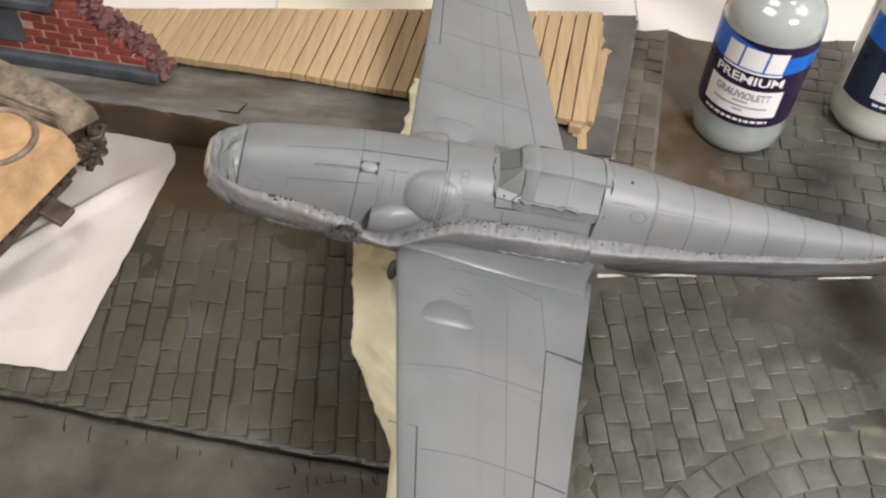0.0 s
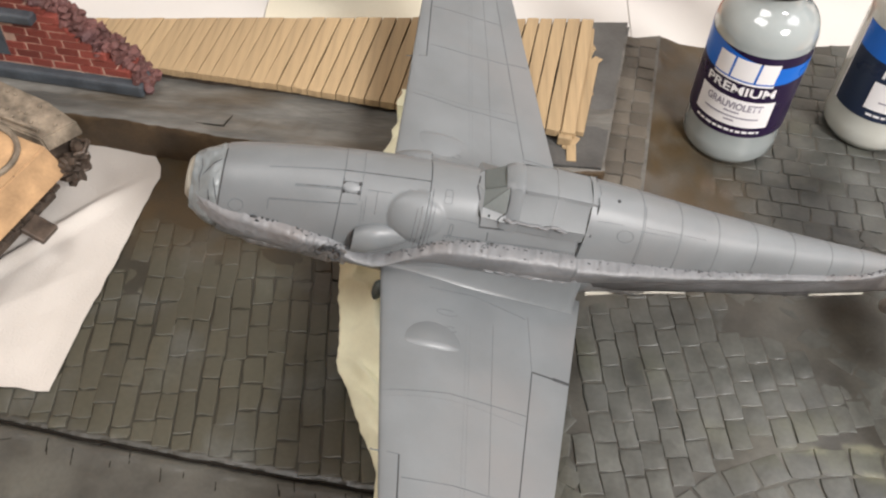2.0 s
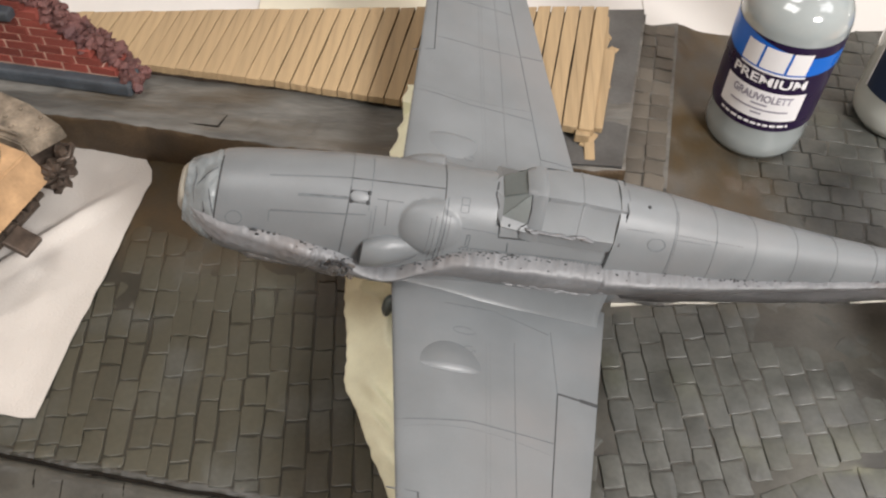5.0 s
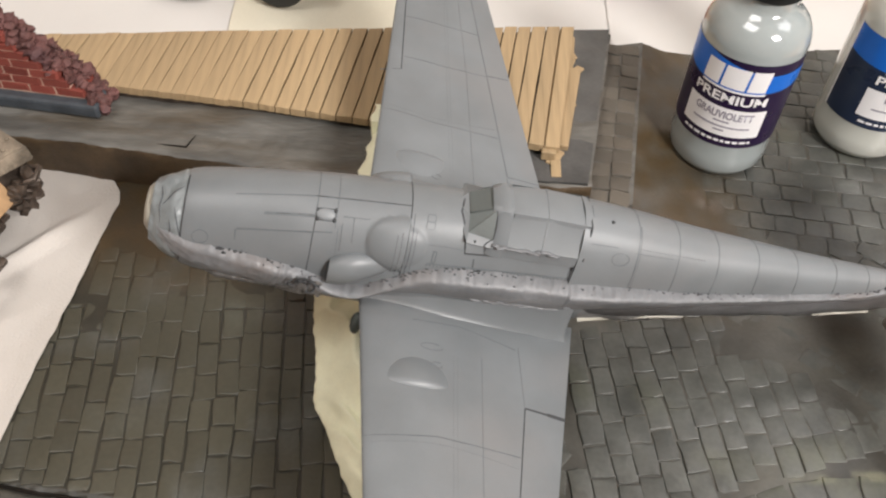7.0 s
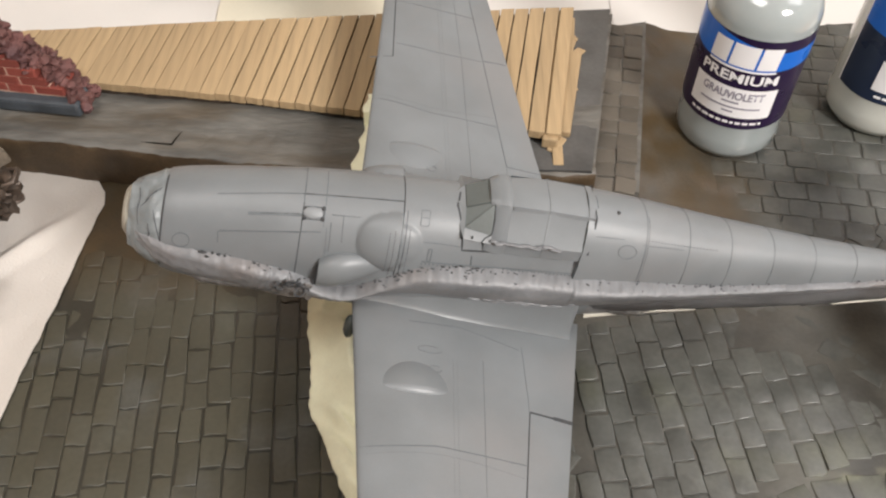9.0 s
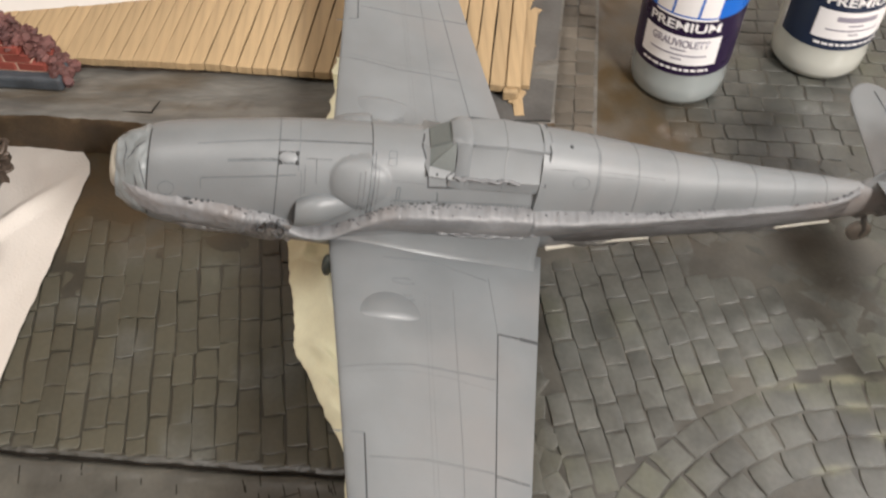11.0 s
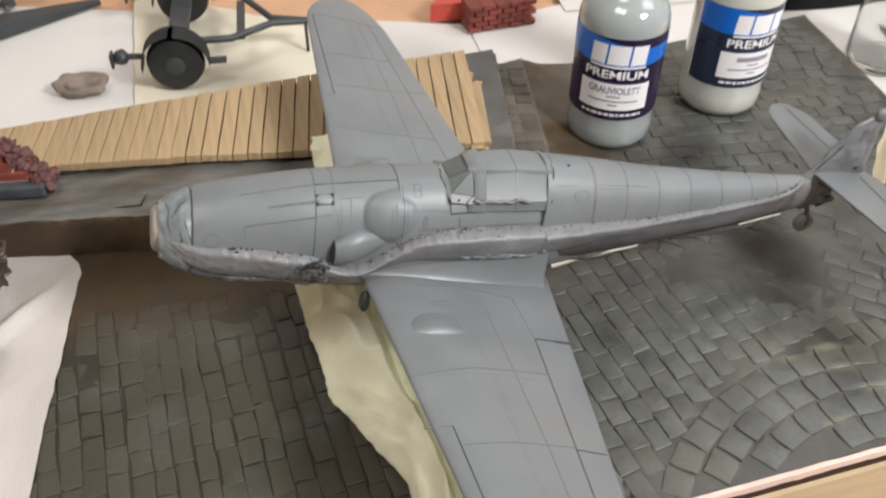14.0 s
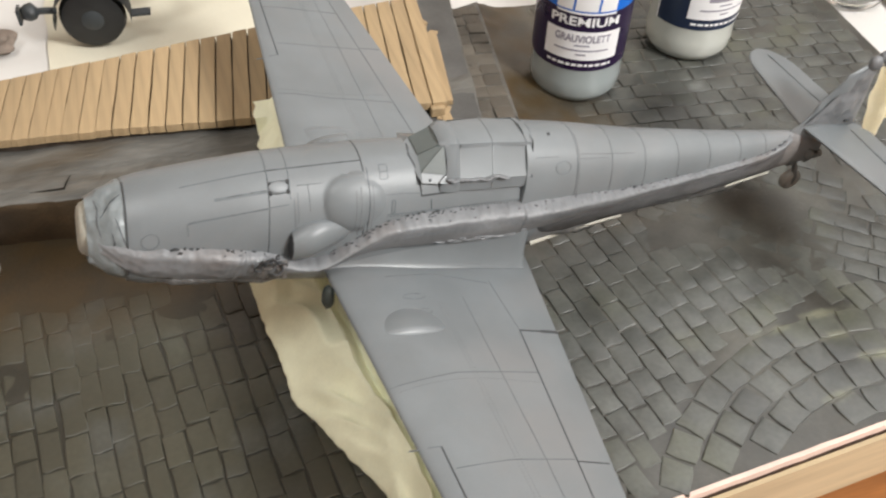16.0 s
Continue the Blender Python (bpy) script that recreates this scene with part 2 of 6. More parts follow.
RUBBLE = material("red_brown_rubble", (0.115, 0.048, 0.043), 0.7, vary=0.45, scale=150, fine=900, bump=0.8, depth=0.0008, second=(0.075, 0.035, 0.038), cover=0.5)
CREVICE = material("dark_crevice", (0.012, 0.01, 0.008), 0.95, vary=0.3, bump=0, spec=0.1)
MORTAR = material("pale_pink_mortar", (0.42, 0.27, 0.21), 0.8, vary=0.25, scale=200)
SLATE = material("dark_slate_trim", (0.05, 0.0587, 0.0688), 0.55, vary=0.4, scale=100, second=(0.125, 0.1375, 0.15), cover=0.36)
SAND = material("sand_armour_paint", (0.42, 0.265, 0.14), 0.65, vary=0.25, scale=110, fine=900, bump=0.4, depth=0.0005, second=(0.2, 0.12, 0.065), cover=0.36)
MUD = material("grey_mud_armour", (0.19, 0.155, 0.115), 0.75, vary=0.5, scale=160, fine=900, bump=0.5, depth=0.0005, second=(0.065, 0.05, 0.04), cover=0.47)
TRACK = material("dark_rusty_track", (0.075, 0.0562, 0.0438), 0.5, metal=0.4, vary=0.5, scale=200)
KNUCKLE = material("grey_green_knuckle", (0.07, 0.085, 0.08), 0.5, vary=0.3, scale=200)
GUNMETAL = material("dark_grey_model_paint", (0.035, 0.04, 0.043), 0.5, vary=0.3, scale=120)
RUBBER = material("black_model_tyre", (0.014, 0.014, 0.014), 0.55, vary=0.3, scale=150)
WHEEL = material("pale_grey_brown_wheel", (0.25, 0.225, 0.20), 0.55, vary=0.35, scale=200)
CLAY = material("brown_grey_clay", (0.2125, 0.1688, 0.1375), 0.8, vary=0.25, scale=90, bump=0.5)
RED_CARD = material("red_card", (0.45, 0.0562, 0.0375), 0.5, vary=0.15, scale=60)
BOTTLE_GREY = material("grey_paint_in_bottle", (0.32, 0.355, 0.355), 0.08, vary=0.03, scale=30, bump=0, clear=1.0)
BOTTLE_WHITE = material("white_paint_in_bottle", (0.54, 0.55, 0.505), 0.08, vary=0.03, scale=30, bump=0, clear=1.0)
CAP = material("black_plastic_cap", (0.006, 0.006, 0.0065), 0.32, vary=0.1, scale=60, bump=0)
PURPLE = material("dark_purple_label", (0.0175, 0.0075, 0.0375), 0.3, vary=0.05, bump=0)
NAVY = material("dark_navy_label", (0.015, 0.025, 0.0562), 0.3, vary=0.05, bump=0)
BLUE = material("bright_blue_label", (0.0106, 0.1378, 0.583), 0.3, vary=0.05, bump=0)
WHITE_INK = material("white_label_print", (0.85, 0.84, 0.85), 0.35, vary=0.02, bump=0)
GREY_INK = material("grey_label_print", (0.3, 0.28, 0.34), 0.4, vary=0.05, bump=0)
FROST = glass("frosted_plastic", (0.93, 0.91, 0.88), 0.32)
CLEAR = glass("clear_plastic", (0.95, 0.96, 0.96), 0.06)
MILKY = material("milky_plastic", (0.64, 0.61, 0.58), 0.3, vary=0.04, scale=20, bump=0)
YELLOW_PAINT = material("pale_yellow_dish", (0.8, 0.73, 0.45), 0.35, vary=0.08, scale=25, bump=0)
PALE_BLUE = material("pale_blue_scrap", (0.3, 0.37, 0.42), 0.5, vary=0.15, scale=60)
BLACK_CLOTH = material("black_cloth", (0.006, 0.006, 0.0065), 0.95, vary=0.6, scale=60, bump=0.6, depth=0.001, spec=0.25)
BLUE_PANEL = material("blue_painted_panel", (0.05, 0.165, 0.52), 0.24, vary=0.06, scale=4, fine=200, bump=0.02)
DARK_GAP = material("dark_blue_grey_side", (0.055, 0.065, 0.12), 0.5, vary=0.15, scale=6)
SHELF = material("white_shelf_board", (0.75, 0.7, 0.62), 0.45, vary=0.03, scale=8, fine=300, bump=0.05)
FLOOR = material("orange_wood_floor", (0.525, 0.225, 0.075), 0.4, vary=0.25, scale=40, fine=300, bump=0.1, stretch=(0.1, 1, 1))
WALL = material("cream_wall_paint", (0.72, 0.68, 0.62), 0.7, vary=0.04, scale=6, fine=200, bump=0.05)
CARD = material("brown_cardboard", (0.5, 0.36, 0.24), 0.8, vary=0.12, scale=40)

# ---- building helpers ----


def finish(name, bm, mat, smooth=None):
    mesh = bpy.data.meshes.new(name)
    bmesh.ops.recalc_face_normals(bm, faces=bm.faces)
    bm.to_mesh(mesh)
    bm.free()
    mesh.materials.append(mat)
    if smooth is not None:
        mesh.polygons.foreach_set("use_smooth", [True] * len(mesh.polygons))
        mesh.set_sharp_from_angle(angle=radians(smooth))
    return mesh


def part(name, bm, mat, parent, label="", smooth=None):
    ob = new(name, finish(name, bm, mat, smooth))
    ob.parent = parent
    return tagged(ob, label)


def thing(name, bm, mat, label, category, group="", kind="", smooth=None):
    return tagged(new(name, finish(name, bm, mat, smooth)), label, category, group, kind)


def empty(name, m, label, category, group="", kind=""):
    ob = new(name)
    ob.matrix_world = m
    return tagged(ob, label, category, group, kind)


def add_box(bm, x0, x1, y0, y1, z0, z1, bevel=0.0, m=None):
    vs = [bm.verts.new((x, y, z)) for x in (x0, x1) for y in (y0, y1) for z in (z0, z1)]
    fs = [bm.faces.new([vs[i] for i in f]) for f in
          ((0, 1, 3, 2), (4, 6, 7, 5), (0, 4, 5, 1), (2, 3, 7, 6), (0, 2, 6, 4), (1, 5, 7, 3))]
    if bevel:
        edges = list({e for f in fs for e in f.edges})
        got = bmesh.ops.bevel(bm, geom=edges, offset=bevel, segments=2, affect="EDGES", profile=0.5)
        vs = list({v for f in got["faces"] for v in f.verts} | {v for v in vs if v.is_valid})
    if m is not None:
        bmesh.ops.transform(bm, matrix=m, verts=[v for v in vs if v.is_valid])
    return vs


def box(x0, x1, y0, y1, z0, z1, bevel=0.0, m=None):
    bm = bmesh.new()
    add_box(bm, x0, x1, y0, y1, z0, z1, bevel, m)
    return bm


def prism(outline, z0, z1):
    """An upright prism on an outline of (x, y) points; z1 may be a function of x and y."""
    bm = bmesh.new()
    top_z = z1 if callable(z1) else (lambda x, y: z1)
    low = [bm.verts.new((x, y, z0)) for x, y in outline]
    top = [bm.verts.new((x, y, top_z(x, y))) for x, y in outline]
    bm.faces.new(low[::-1])
    bm.faces.new(top)
    for i in range(len(outline)):
        j = (i + 1) % len(outline)
        bm.faces.new((low[i], low[j], top[j], top[i]))
    return bm


def grid(nu, nv, f, bm=None, closed=False):
    """A sheet of nu x nv points given by f(u, v), both from 0 to 1."""
    bm = bm or bmesh.new()
    rows = [[bm.verts.new(f(i / (nu - 1), j / (nv if closed else nv - 1))) for j in range(nv)] for i in range(nu)]
    for i in range(nu - 1):
        for j in range(nv if closed else nv - 1):
            k = (j + 1) % nv
            bm.faces.new((rows[i][j], rows[i][k], rows[i + 1][k], rows[i + 1][j]))
    return bm


def lathe(profile, n=48, bm=None, axis="z", at=(0, 0, 0)):
    """A turned body from (radius, height) points."""
    bm = bm or bmesh.new()

    def p(r, h, a):
        c, s = r * math.cos(a), r * math.sin(a)
        v = {"z": (c, s, h), "y": (c, h, s), "x": (h, c, s)}[axis]
        return [v[k] + at[k] for k in range(3)]
    rings = [[bm.verts.new(p(r, h, 2 * math.pi * k / n)) for k in range(n)] for r, h in profile]
    for a, b in zip(rings, rings[1:]):
        for k in range(n):
            bm.faces.new((a[k], a[(k + 1) % n], b[(k + 1) % n], b[k]))
    for ring in (rings[0], rings[-1]):
        bm.faces.new(ring)
    return bm


def tube(points, radius, n=8, bm=None):
    bm = bm or bmesh.new()
    pts = [Vector(p) for p in points]
    rings = []
    for i, p in enumerate(pts):
        d = (pts[min(i + 1, len(pts) - 1)] - pts[max(i - 1, 0)]).normalized()
        a = d.orthogonal().normalized() if abs(d.z) > 0.9 else d.cross(Vector((0, 0, 1))).normalized()
        b = d.cross(a)
        r = radius(i / (len(pts) - 1)) if callable(radius) else radius
        rings.append([bm.verts.new(p + r * (math.cos(t) * a + math.sin(t) * b)) for t in (2 * math.pi * k / n for k in range(n))])
    for a, b in zip(rings, rings[1:]):
        for k in range(n):
            bm.faces.new((a[k], a[(k + 1) % n], b[(k + 1) % n], b[k]))
    bm.faces.new(rings[0])
    bm.faces.new(rings[-1])
    return bm


def lump(bm, at, rx, ry, rz, rough=0.25, freq=1.0, sub=2, seed=0.0):
    got = bmesh.ops.create_icosphere(bm, subdivisions=sub, radius=1)
    for v in got["verts"]:
        k = 1 + rough * noise.noise(v.co * 1.7 * freq + Vector((seed, seed * 0.7, 3.1)))
        v.co = Vector((at[0] + rx * v.co.x * k, at[1] + ry * v.co.y * k, at[2] + rz * v.co.z * k))
    return bm


def n3(x, y, z=0.0):
    return noise.noise(Vector((x, y, z)))


def lerp(x, table):
    return float(np.interp(x, [r[0] for r in table], [r[1] for r in table]))


def cloth(nu, nv, f, thick):
    """A thin sheet with two faces and closed rims."""
    bm = bmesh.new()
    top = [[bm.verts.new(f(i / (nu - 1), j / (nv - 1))) for j in range(nv)] for i in range(nu)]
    low = [[bm.verts.new(v.co - Vector((0, 0, thick))) for v in row] for row in top]
    for i in range(nu - 1):
        for j in range(nv - 1):
            bm.faces.new((top[i][j], top[i + 1][j], top[i + 1][j + 1], top[i][j + 1]))
            bm.faces.new((low[i][j], low[i][j + 1], low[i + 1][j + 1], low[i + 1][j]))
    for i in range(nu - 1):
        for j in (0, nv - 1):
            bm.faces.new((top[i][j], top[i + 1][j], low[i + 1][j], low[i][j]))
    for j in range(nv - 1):
        for i in (0, nu - 1):
            bm.faces.new((top[i][j], top[i][j + 1], low[i][j + 1], low[i][j]))
    return bm


# ---- room ----
FLOOR_Z, BENCH_Z, BENCH_LOW = -0.78, -0.0125, -0.044
tagged(new("floor", finish("floor", box(-1.6, 1.8, -2.0, 1.1, FLOOR_Z - 0.05, FLOOR_Z), FLOOR)), "orange brown wooden floor under the workbench", "floor", kind="structure")
tagged(new("ceiling", finish("ceiling", box(-1.6, 1.8, -2.0, 1.1, 1.6, 1.65), WALL)), "plain pale ceiling above the workbench", "ceiling", kind="structure")
for nm, b in (("wall_north", (-1.6, 1.8, 1.1, 1.2)), ("wall_south", (-1.6, 1.8, -2.1, -2.0)), ("wall_west", (-1.7, -1.6, -2.1, 1.2)), ("wall_east", (1.8, 1.9, -2.1, 1.2))):
    tagged(new(nm, finish(nm, box(*b, FLOOR_Z - 0.05, 1.65), WALL)), "plain pale painted room wall", "wall", kind="structure")

SLOPE = 0.065


def front_y(x):
    return 0.1485 + SLOPE * x


def far_y(x):
    return lerp(x, ((-0.3, 0.334), (-0.109, 0.3585), (0.02, 0.3755), (0.097, 0.3845), (0.13, 0.394), (0.30, 0.4215)))


bench = empty("workbench", pose(0, 0, 0), "wooden workbench with a pale pine front edge", "workbench")
part("top", prism([(-1.2, front_y(-1.2) + 0.012), (1.3, front_y(1.3) + 0.012), (1.3, 1.05), (-1.2, 1.05)], BENCH_LOW, BENCH_Z - 0.001), BENCH, bench, "tan wooden bench top")
edge = prism([(-1.2, front_y(-1.2)), (1.3, front_y(1.3)), (1.3, front_y(1.3) + 0.012), (-1.2, front_y(-1.2) + 0.012)], BENCH_LOW, BENCH_Z)
bmesh.ops.bevel(edge, geom=[e for e in edge.edges if abs(e.verts[0].co.x - e.verts[1].co.x) > 1], offset=0.0016, segments=2, affect="EDGES")
part("front_edge", edge, PINE, bench, "pale pine edge board with rounded arris")
for lx in (-1.1, 1.15):
    for ly in (0.3, 0.95):
        part("leg", box(lx, lx + 0.07, ly, ly + 0.07, FLOOR_Z, BENCH_LOW, 0.003), PINE, bench, "square pine leg")

# ---- cover paper on the bench ----


def sheet(outline, z, lift, freq, step=0.006, thick=0.0006, seed=0.0, edge_curl=0.0):
    """A thin wavy sheet filling an outline (convex, four corners)."""
    a, b, c, d = [Vector((*p, 0)) for p in outline]
    nu = max(4, int((b - a).length / step))
    nv = max(4, int((d - a).length / step))

    def f(u, v, low=0.0):
        p = a.lerp(b, u).lerp(d.lerp(c, u), v)
        rim = min(u, 1 - u, v, 1 - v)
        jag = 0.0012 * n3(p.x * 260, p.y * 260, seed) if rim < 0.01 else 0.0
        h = lift * (0.5 + 0.5 * n3(p.x * freq, p.y * freq, seed)) + edge_curl * max(0, 0.12 - rim) * (0.6 + n3(p.x * 40, p.y * 40, seed + 5))
        return (p.x + jag, p.y + jag, z + h - low)
    bm = grid(nu, nv, lambda u, v: f(u, v))
    grid(nu, nv, lambda u, v: f(u, v, thick), bm)
    return bm


thing("cover_paper", sheet([(-0.62, 0.24), (0.13, 0.30), (0.13, 0.466), (-0.62, 0.69)], BENCH_Z + 0.0008, 0.0006, 9, 0.02), PAPER,
      "white cover paper spread over the workbench", "paper")
thing("cover_paper", sheet([(0.122, 0.30), (0.62, 0.30), (0.62, 0.60), (0.122, 0.464)], BENCH_Z + 0.0015, 0.0004, 9, 0.02, seed=2), PAPER,
      "white cover paper beside and behind the base", "paper")
thing("cover_paper", sheet([(0.18, 0.47), (0.62, 0.45), (0.62, 0.85), (0.20, 0.83)], BENCH_Z + 0.0022, 0.0006, 9, 0.02, seed=4), PAPER,
      "second white cover paper on the workbench", "paper")
for q, sd in (([(-0.055, 0.40), (0.052, 0.41), (0.05, 0.47), (-0.06, 0.55)], 1.0),):
    thing("paper_sheet", sheet(q, BENCH_Z + 0.0021, 0.0002, 20, 0.008, seed=sd), STAIN_PAPER, "cream stained paper scrap on the cover paper", "paper")

# ---- diorama base ----
base = empty("diorama_base", pose(0, 0, BENCH_Z), "street diorama base with painted paving on the bench", "diorama base")
base.matrix_world = pose(0, 0, 0)
LEFT, RIGHT_F, RIGHT_B = -0.30, 0.287, 0.300


def right_x(y):
    return RIGHT_F + (y - 0.165) * (RIGHT_B - RIGHT_F) / 0.25


GROOVE = [(-0.3, 0.205), (-0.093, 0.184), (-0.05, 0.179), (0.004, 0.1735), (0.033, 0.1715), (0.07, 0.169), (0.09, 0.160)]
KERB_FRONT = [(-0.3, 0.322), (-0.106, 0.306), (-0.067, 0.302), (-0.025, 0.2975), (0.015, 0.295), (0.06, 0.2945), (0.1, 0.297)]


def smooth_cover(x, y):
    """How far plaster hides the joints of the paving, from 0 to 1."""
    k = 0.0
    g = lerp(x, GROOVE)
    if x < 0.095 and y < g:
        k = 1.0
    if x < 0.11:
        k = max(k, min(1, max(0, (y - 0.264 - 0.006 * n3(x * 45, 8)) / 0.010)))
    if 0.09 < x < 0.165 and y > 0.28:
        k = max(k, min(1, max(0, (0.152 - x) / 0.012)) * min(1, max(0, (y - 0.285) / 0.015)))
    r = math.hypot((x - 0.182) / 0.042, (y - 0.236) / 0.026)
    k = max(k, 0.62 * max(0, min(1, 2.2 - 1.6 * r)))
    r = math.hypot((x + 0.041) / 0.013, (y - 0.249) / 0.017)
    k = max(k, 0.42 * max(0, min(1, 2.6 - 2.0 * r)))
    fill = n3(x * 38, y * 38, 21) + 0.5 * n3(x * 95, y * 95, 4)
    return max(k, 0.5 * min(1, max(0, 0.25 + 1.6 * fill)))


def ground_z(x, y):
    k = smooth_cover(x, y)
    z = -0.00078 + 0.00092 * k + 0.0001 * n3(x * 130, y * 130) + 0.0001 * n3(x * 35, y * 35, 7)
    g = lerp(x, GROOVE)
    if x < 0.095:
        wob = 0.0008 * n3(x * 90, 2.0)
        d = y - g - wob
        if abs(d) < 0.0014:
            z -= 0.0013 * (1 - abs(d) / 0.0014)
        if d < 0:
            z -= 0.0005 - 0.0005 * n3(x * 60, y * 25, 3) - 0.0002 * n3(x * 90, y * 230, 5)
        z += 0.0006 * max(0, 1 - abs(abs(d) - 0.0024) / 0.0013) * (0.6 + n3(x * 120, 6.0))
    xs = x - 0.135 * (y - 0.298)
    if 0.105 < xs < 0.15 and y > 0.295:
        z += 0.0085 * min(1, max(0, 1 - (xs - 0.116) / 0.03)) ** 1.5 * min(1, (y - 0.295) / 0.02) * (0.8 + 0.3 * n3(x * 90, y * 90, 2))
    return z


def base_point(u, v):
    y0 = 0.16 + v * 0.25
    x = LEFT + u * (right_x(y0) - LEFT)
    y = front_y(x) + v * (far_y(x) - front_y(x))
    return x, y


bm = grid(420, 180, lambda u, v: (*base_point(u, v), ground_z(*base_point(u, v))))
street = new("street_surface", finish("street_surface", bm, GROUT, 60))
street.parent = base
tagged(street, "dark plaster street surface with brown earth patches")
part("core", prism([(LEFT, front_y(LEFT) + 0.0005), (RIGHT_F, front_y(RIGHT_F) + 0.0005), (RIGHT_B, far_y(RIGHT_B) - 0.0005), (0.13, far_y(0.13) - 0.0005), (0.097, far_y(0.097) - 0.0005), (-0.109, far_y(-0.109) - 0.0005), (LEFT, far_y(LEFT) - 0.0005)], BENCH_Z + 0.0008, -0.0022),
     DARK_EDGE, base, "black painted base edge")


def foam_strip(x0, x1, top, low, seed):
    def f(u, v):
        x = x0 + u * (x1 - x0)
        taper = min(1, min(u, 1 - u) * 18)
        mid = (top + low) / 2
        zt = mid + (top - mid) * taper + 0.0004 * n3(x * 120, seed)
        zb = mid + (low - mid) * taper + 0.0013 * n3(x * 70, seed + 3) + 0.0006 * n3(x * 300, seed)
        return (x, front_y(x) - 0.0009 + (0.0008 if v in (0, 1) else 0), zt + (zb - zt) * v)
    return grid(int((x1 - x0) / 0.0016) + 4, 5, f)


part("exposed_foam", foam_strip(0.079, 0.286, -0.0008, -0.0068, 1), FOAM, base, "bare pale pink foam strip")
part("exposed_foam", foam_strip(0.0, 0.05, -0.0020, -0.0028, 2), FOAM, base, "bare pale foam strip")
part("exposed_foam", foam_strip(-0.022, -0.005, -0.0033, -0.0037, 5), FOAM, base, "bare pale foam strip")
part("exposed_foam", foam_strip(-0.064, -0.028, -0.0034, -0.0039, 8), FOAM, base, "bare pale foam strip")

# ---- kerb, timber deck and brick border ----
KERB_Z = 0.018


def kerb_point(u, v):
    x = -0.30 + u * 0.40
    y0 = lerp(x, KERB_FRONT) + 0.0012 * n3(x * 70, 4) + 0.0007 * n3(x * 210, 9)
    y1 = far_y(x) - 0.001
    s = max(0, (v - 0.12) / 0.88)
    if v < 0.06:
        y, z = y0 - 0.0015, -0.001 + (KERB_Z - 0.001) * v / 0.06
    elif v < 0.12:
        y, z = y0 + (v - 0.06) / 0.06 * 0.0015 - 0.0015 * (1 - (v - 0.06) / 0.06), KERB_Z - 0.0012 * (1 - (v - 0.06) / 0.06) ** 2
    else:
        y, z = y0 + 0.0015 + s * (y1 - y0 - 0.0015), KERB_Z
    if v >= 0.12:
        z += 0.0011 * math.exp(-((s - 0.30 - 0.05 * n3(x * 20, 2)) / 0.09) ** 2) - 0.0006 * math.exp(-((s - 0.14) / 0.05) ** 2)
        if x > -0.035:
            z -= 0.0009 * max(0, math.sin(x * 2 * math.pi / 0.0068 + 2 * n3(x * 40, 5)) - 0.55) * math.exp(-((s - 0.12) / 0.07) ** 2)
    x += 0.16 * max(0, y - 0.30) * u
    return (x, y + 0.0009 * n3(x * 60, z * 100), z + 0.0006 * n3(x * 80, y * 80, 1) + 0.0003 * n3(x * 220, y * 220, 3))


kerb = part("kerb", grid(260, 90, kerb_point), KERB, base, "grey concrete kerb with a dirty brown foot", 50)
kerb.data.materials.append(DIRT)
for poly in kerb.data.polygons:
    poly.material_index = 1 if poly.center.z < 0.0170 and poly.center.y < lerp(poly.center.x, KERB_FRONT) + 0.0012 else 0
part("kerb_crack", tube([(-0.056, 0.3035, 0.0181), (-0.050, 0.3032, 0.0182), (-0.0435, 0.3028, 0.0182), (-0.0428, 0.3055, 0.0182), (-0.0415, 0.3090, 0.0181)], lambda u: 0.0001 + 0.00022 * math.sin(math.pi * u), 6), CREVICE, base)

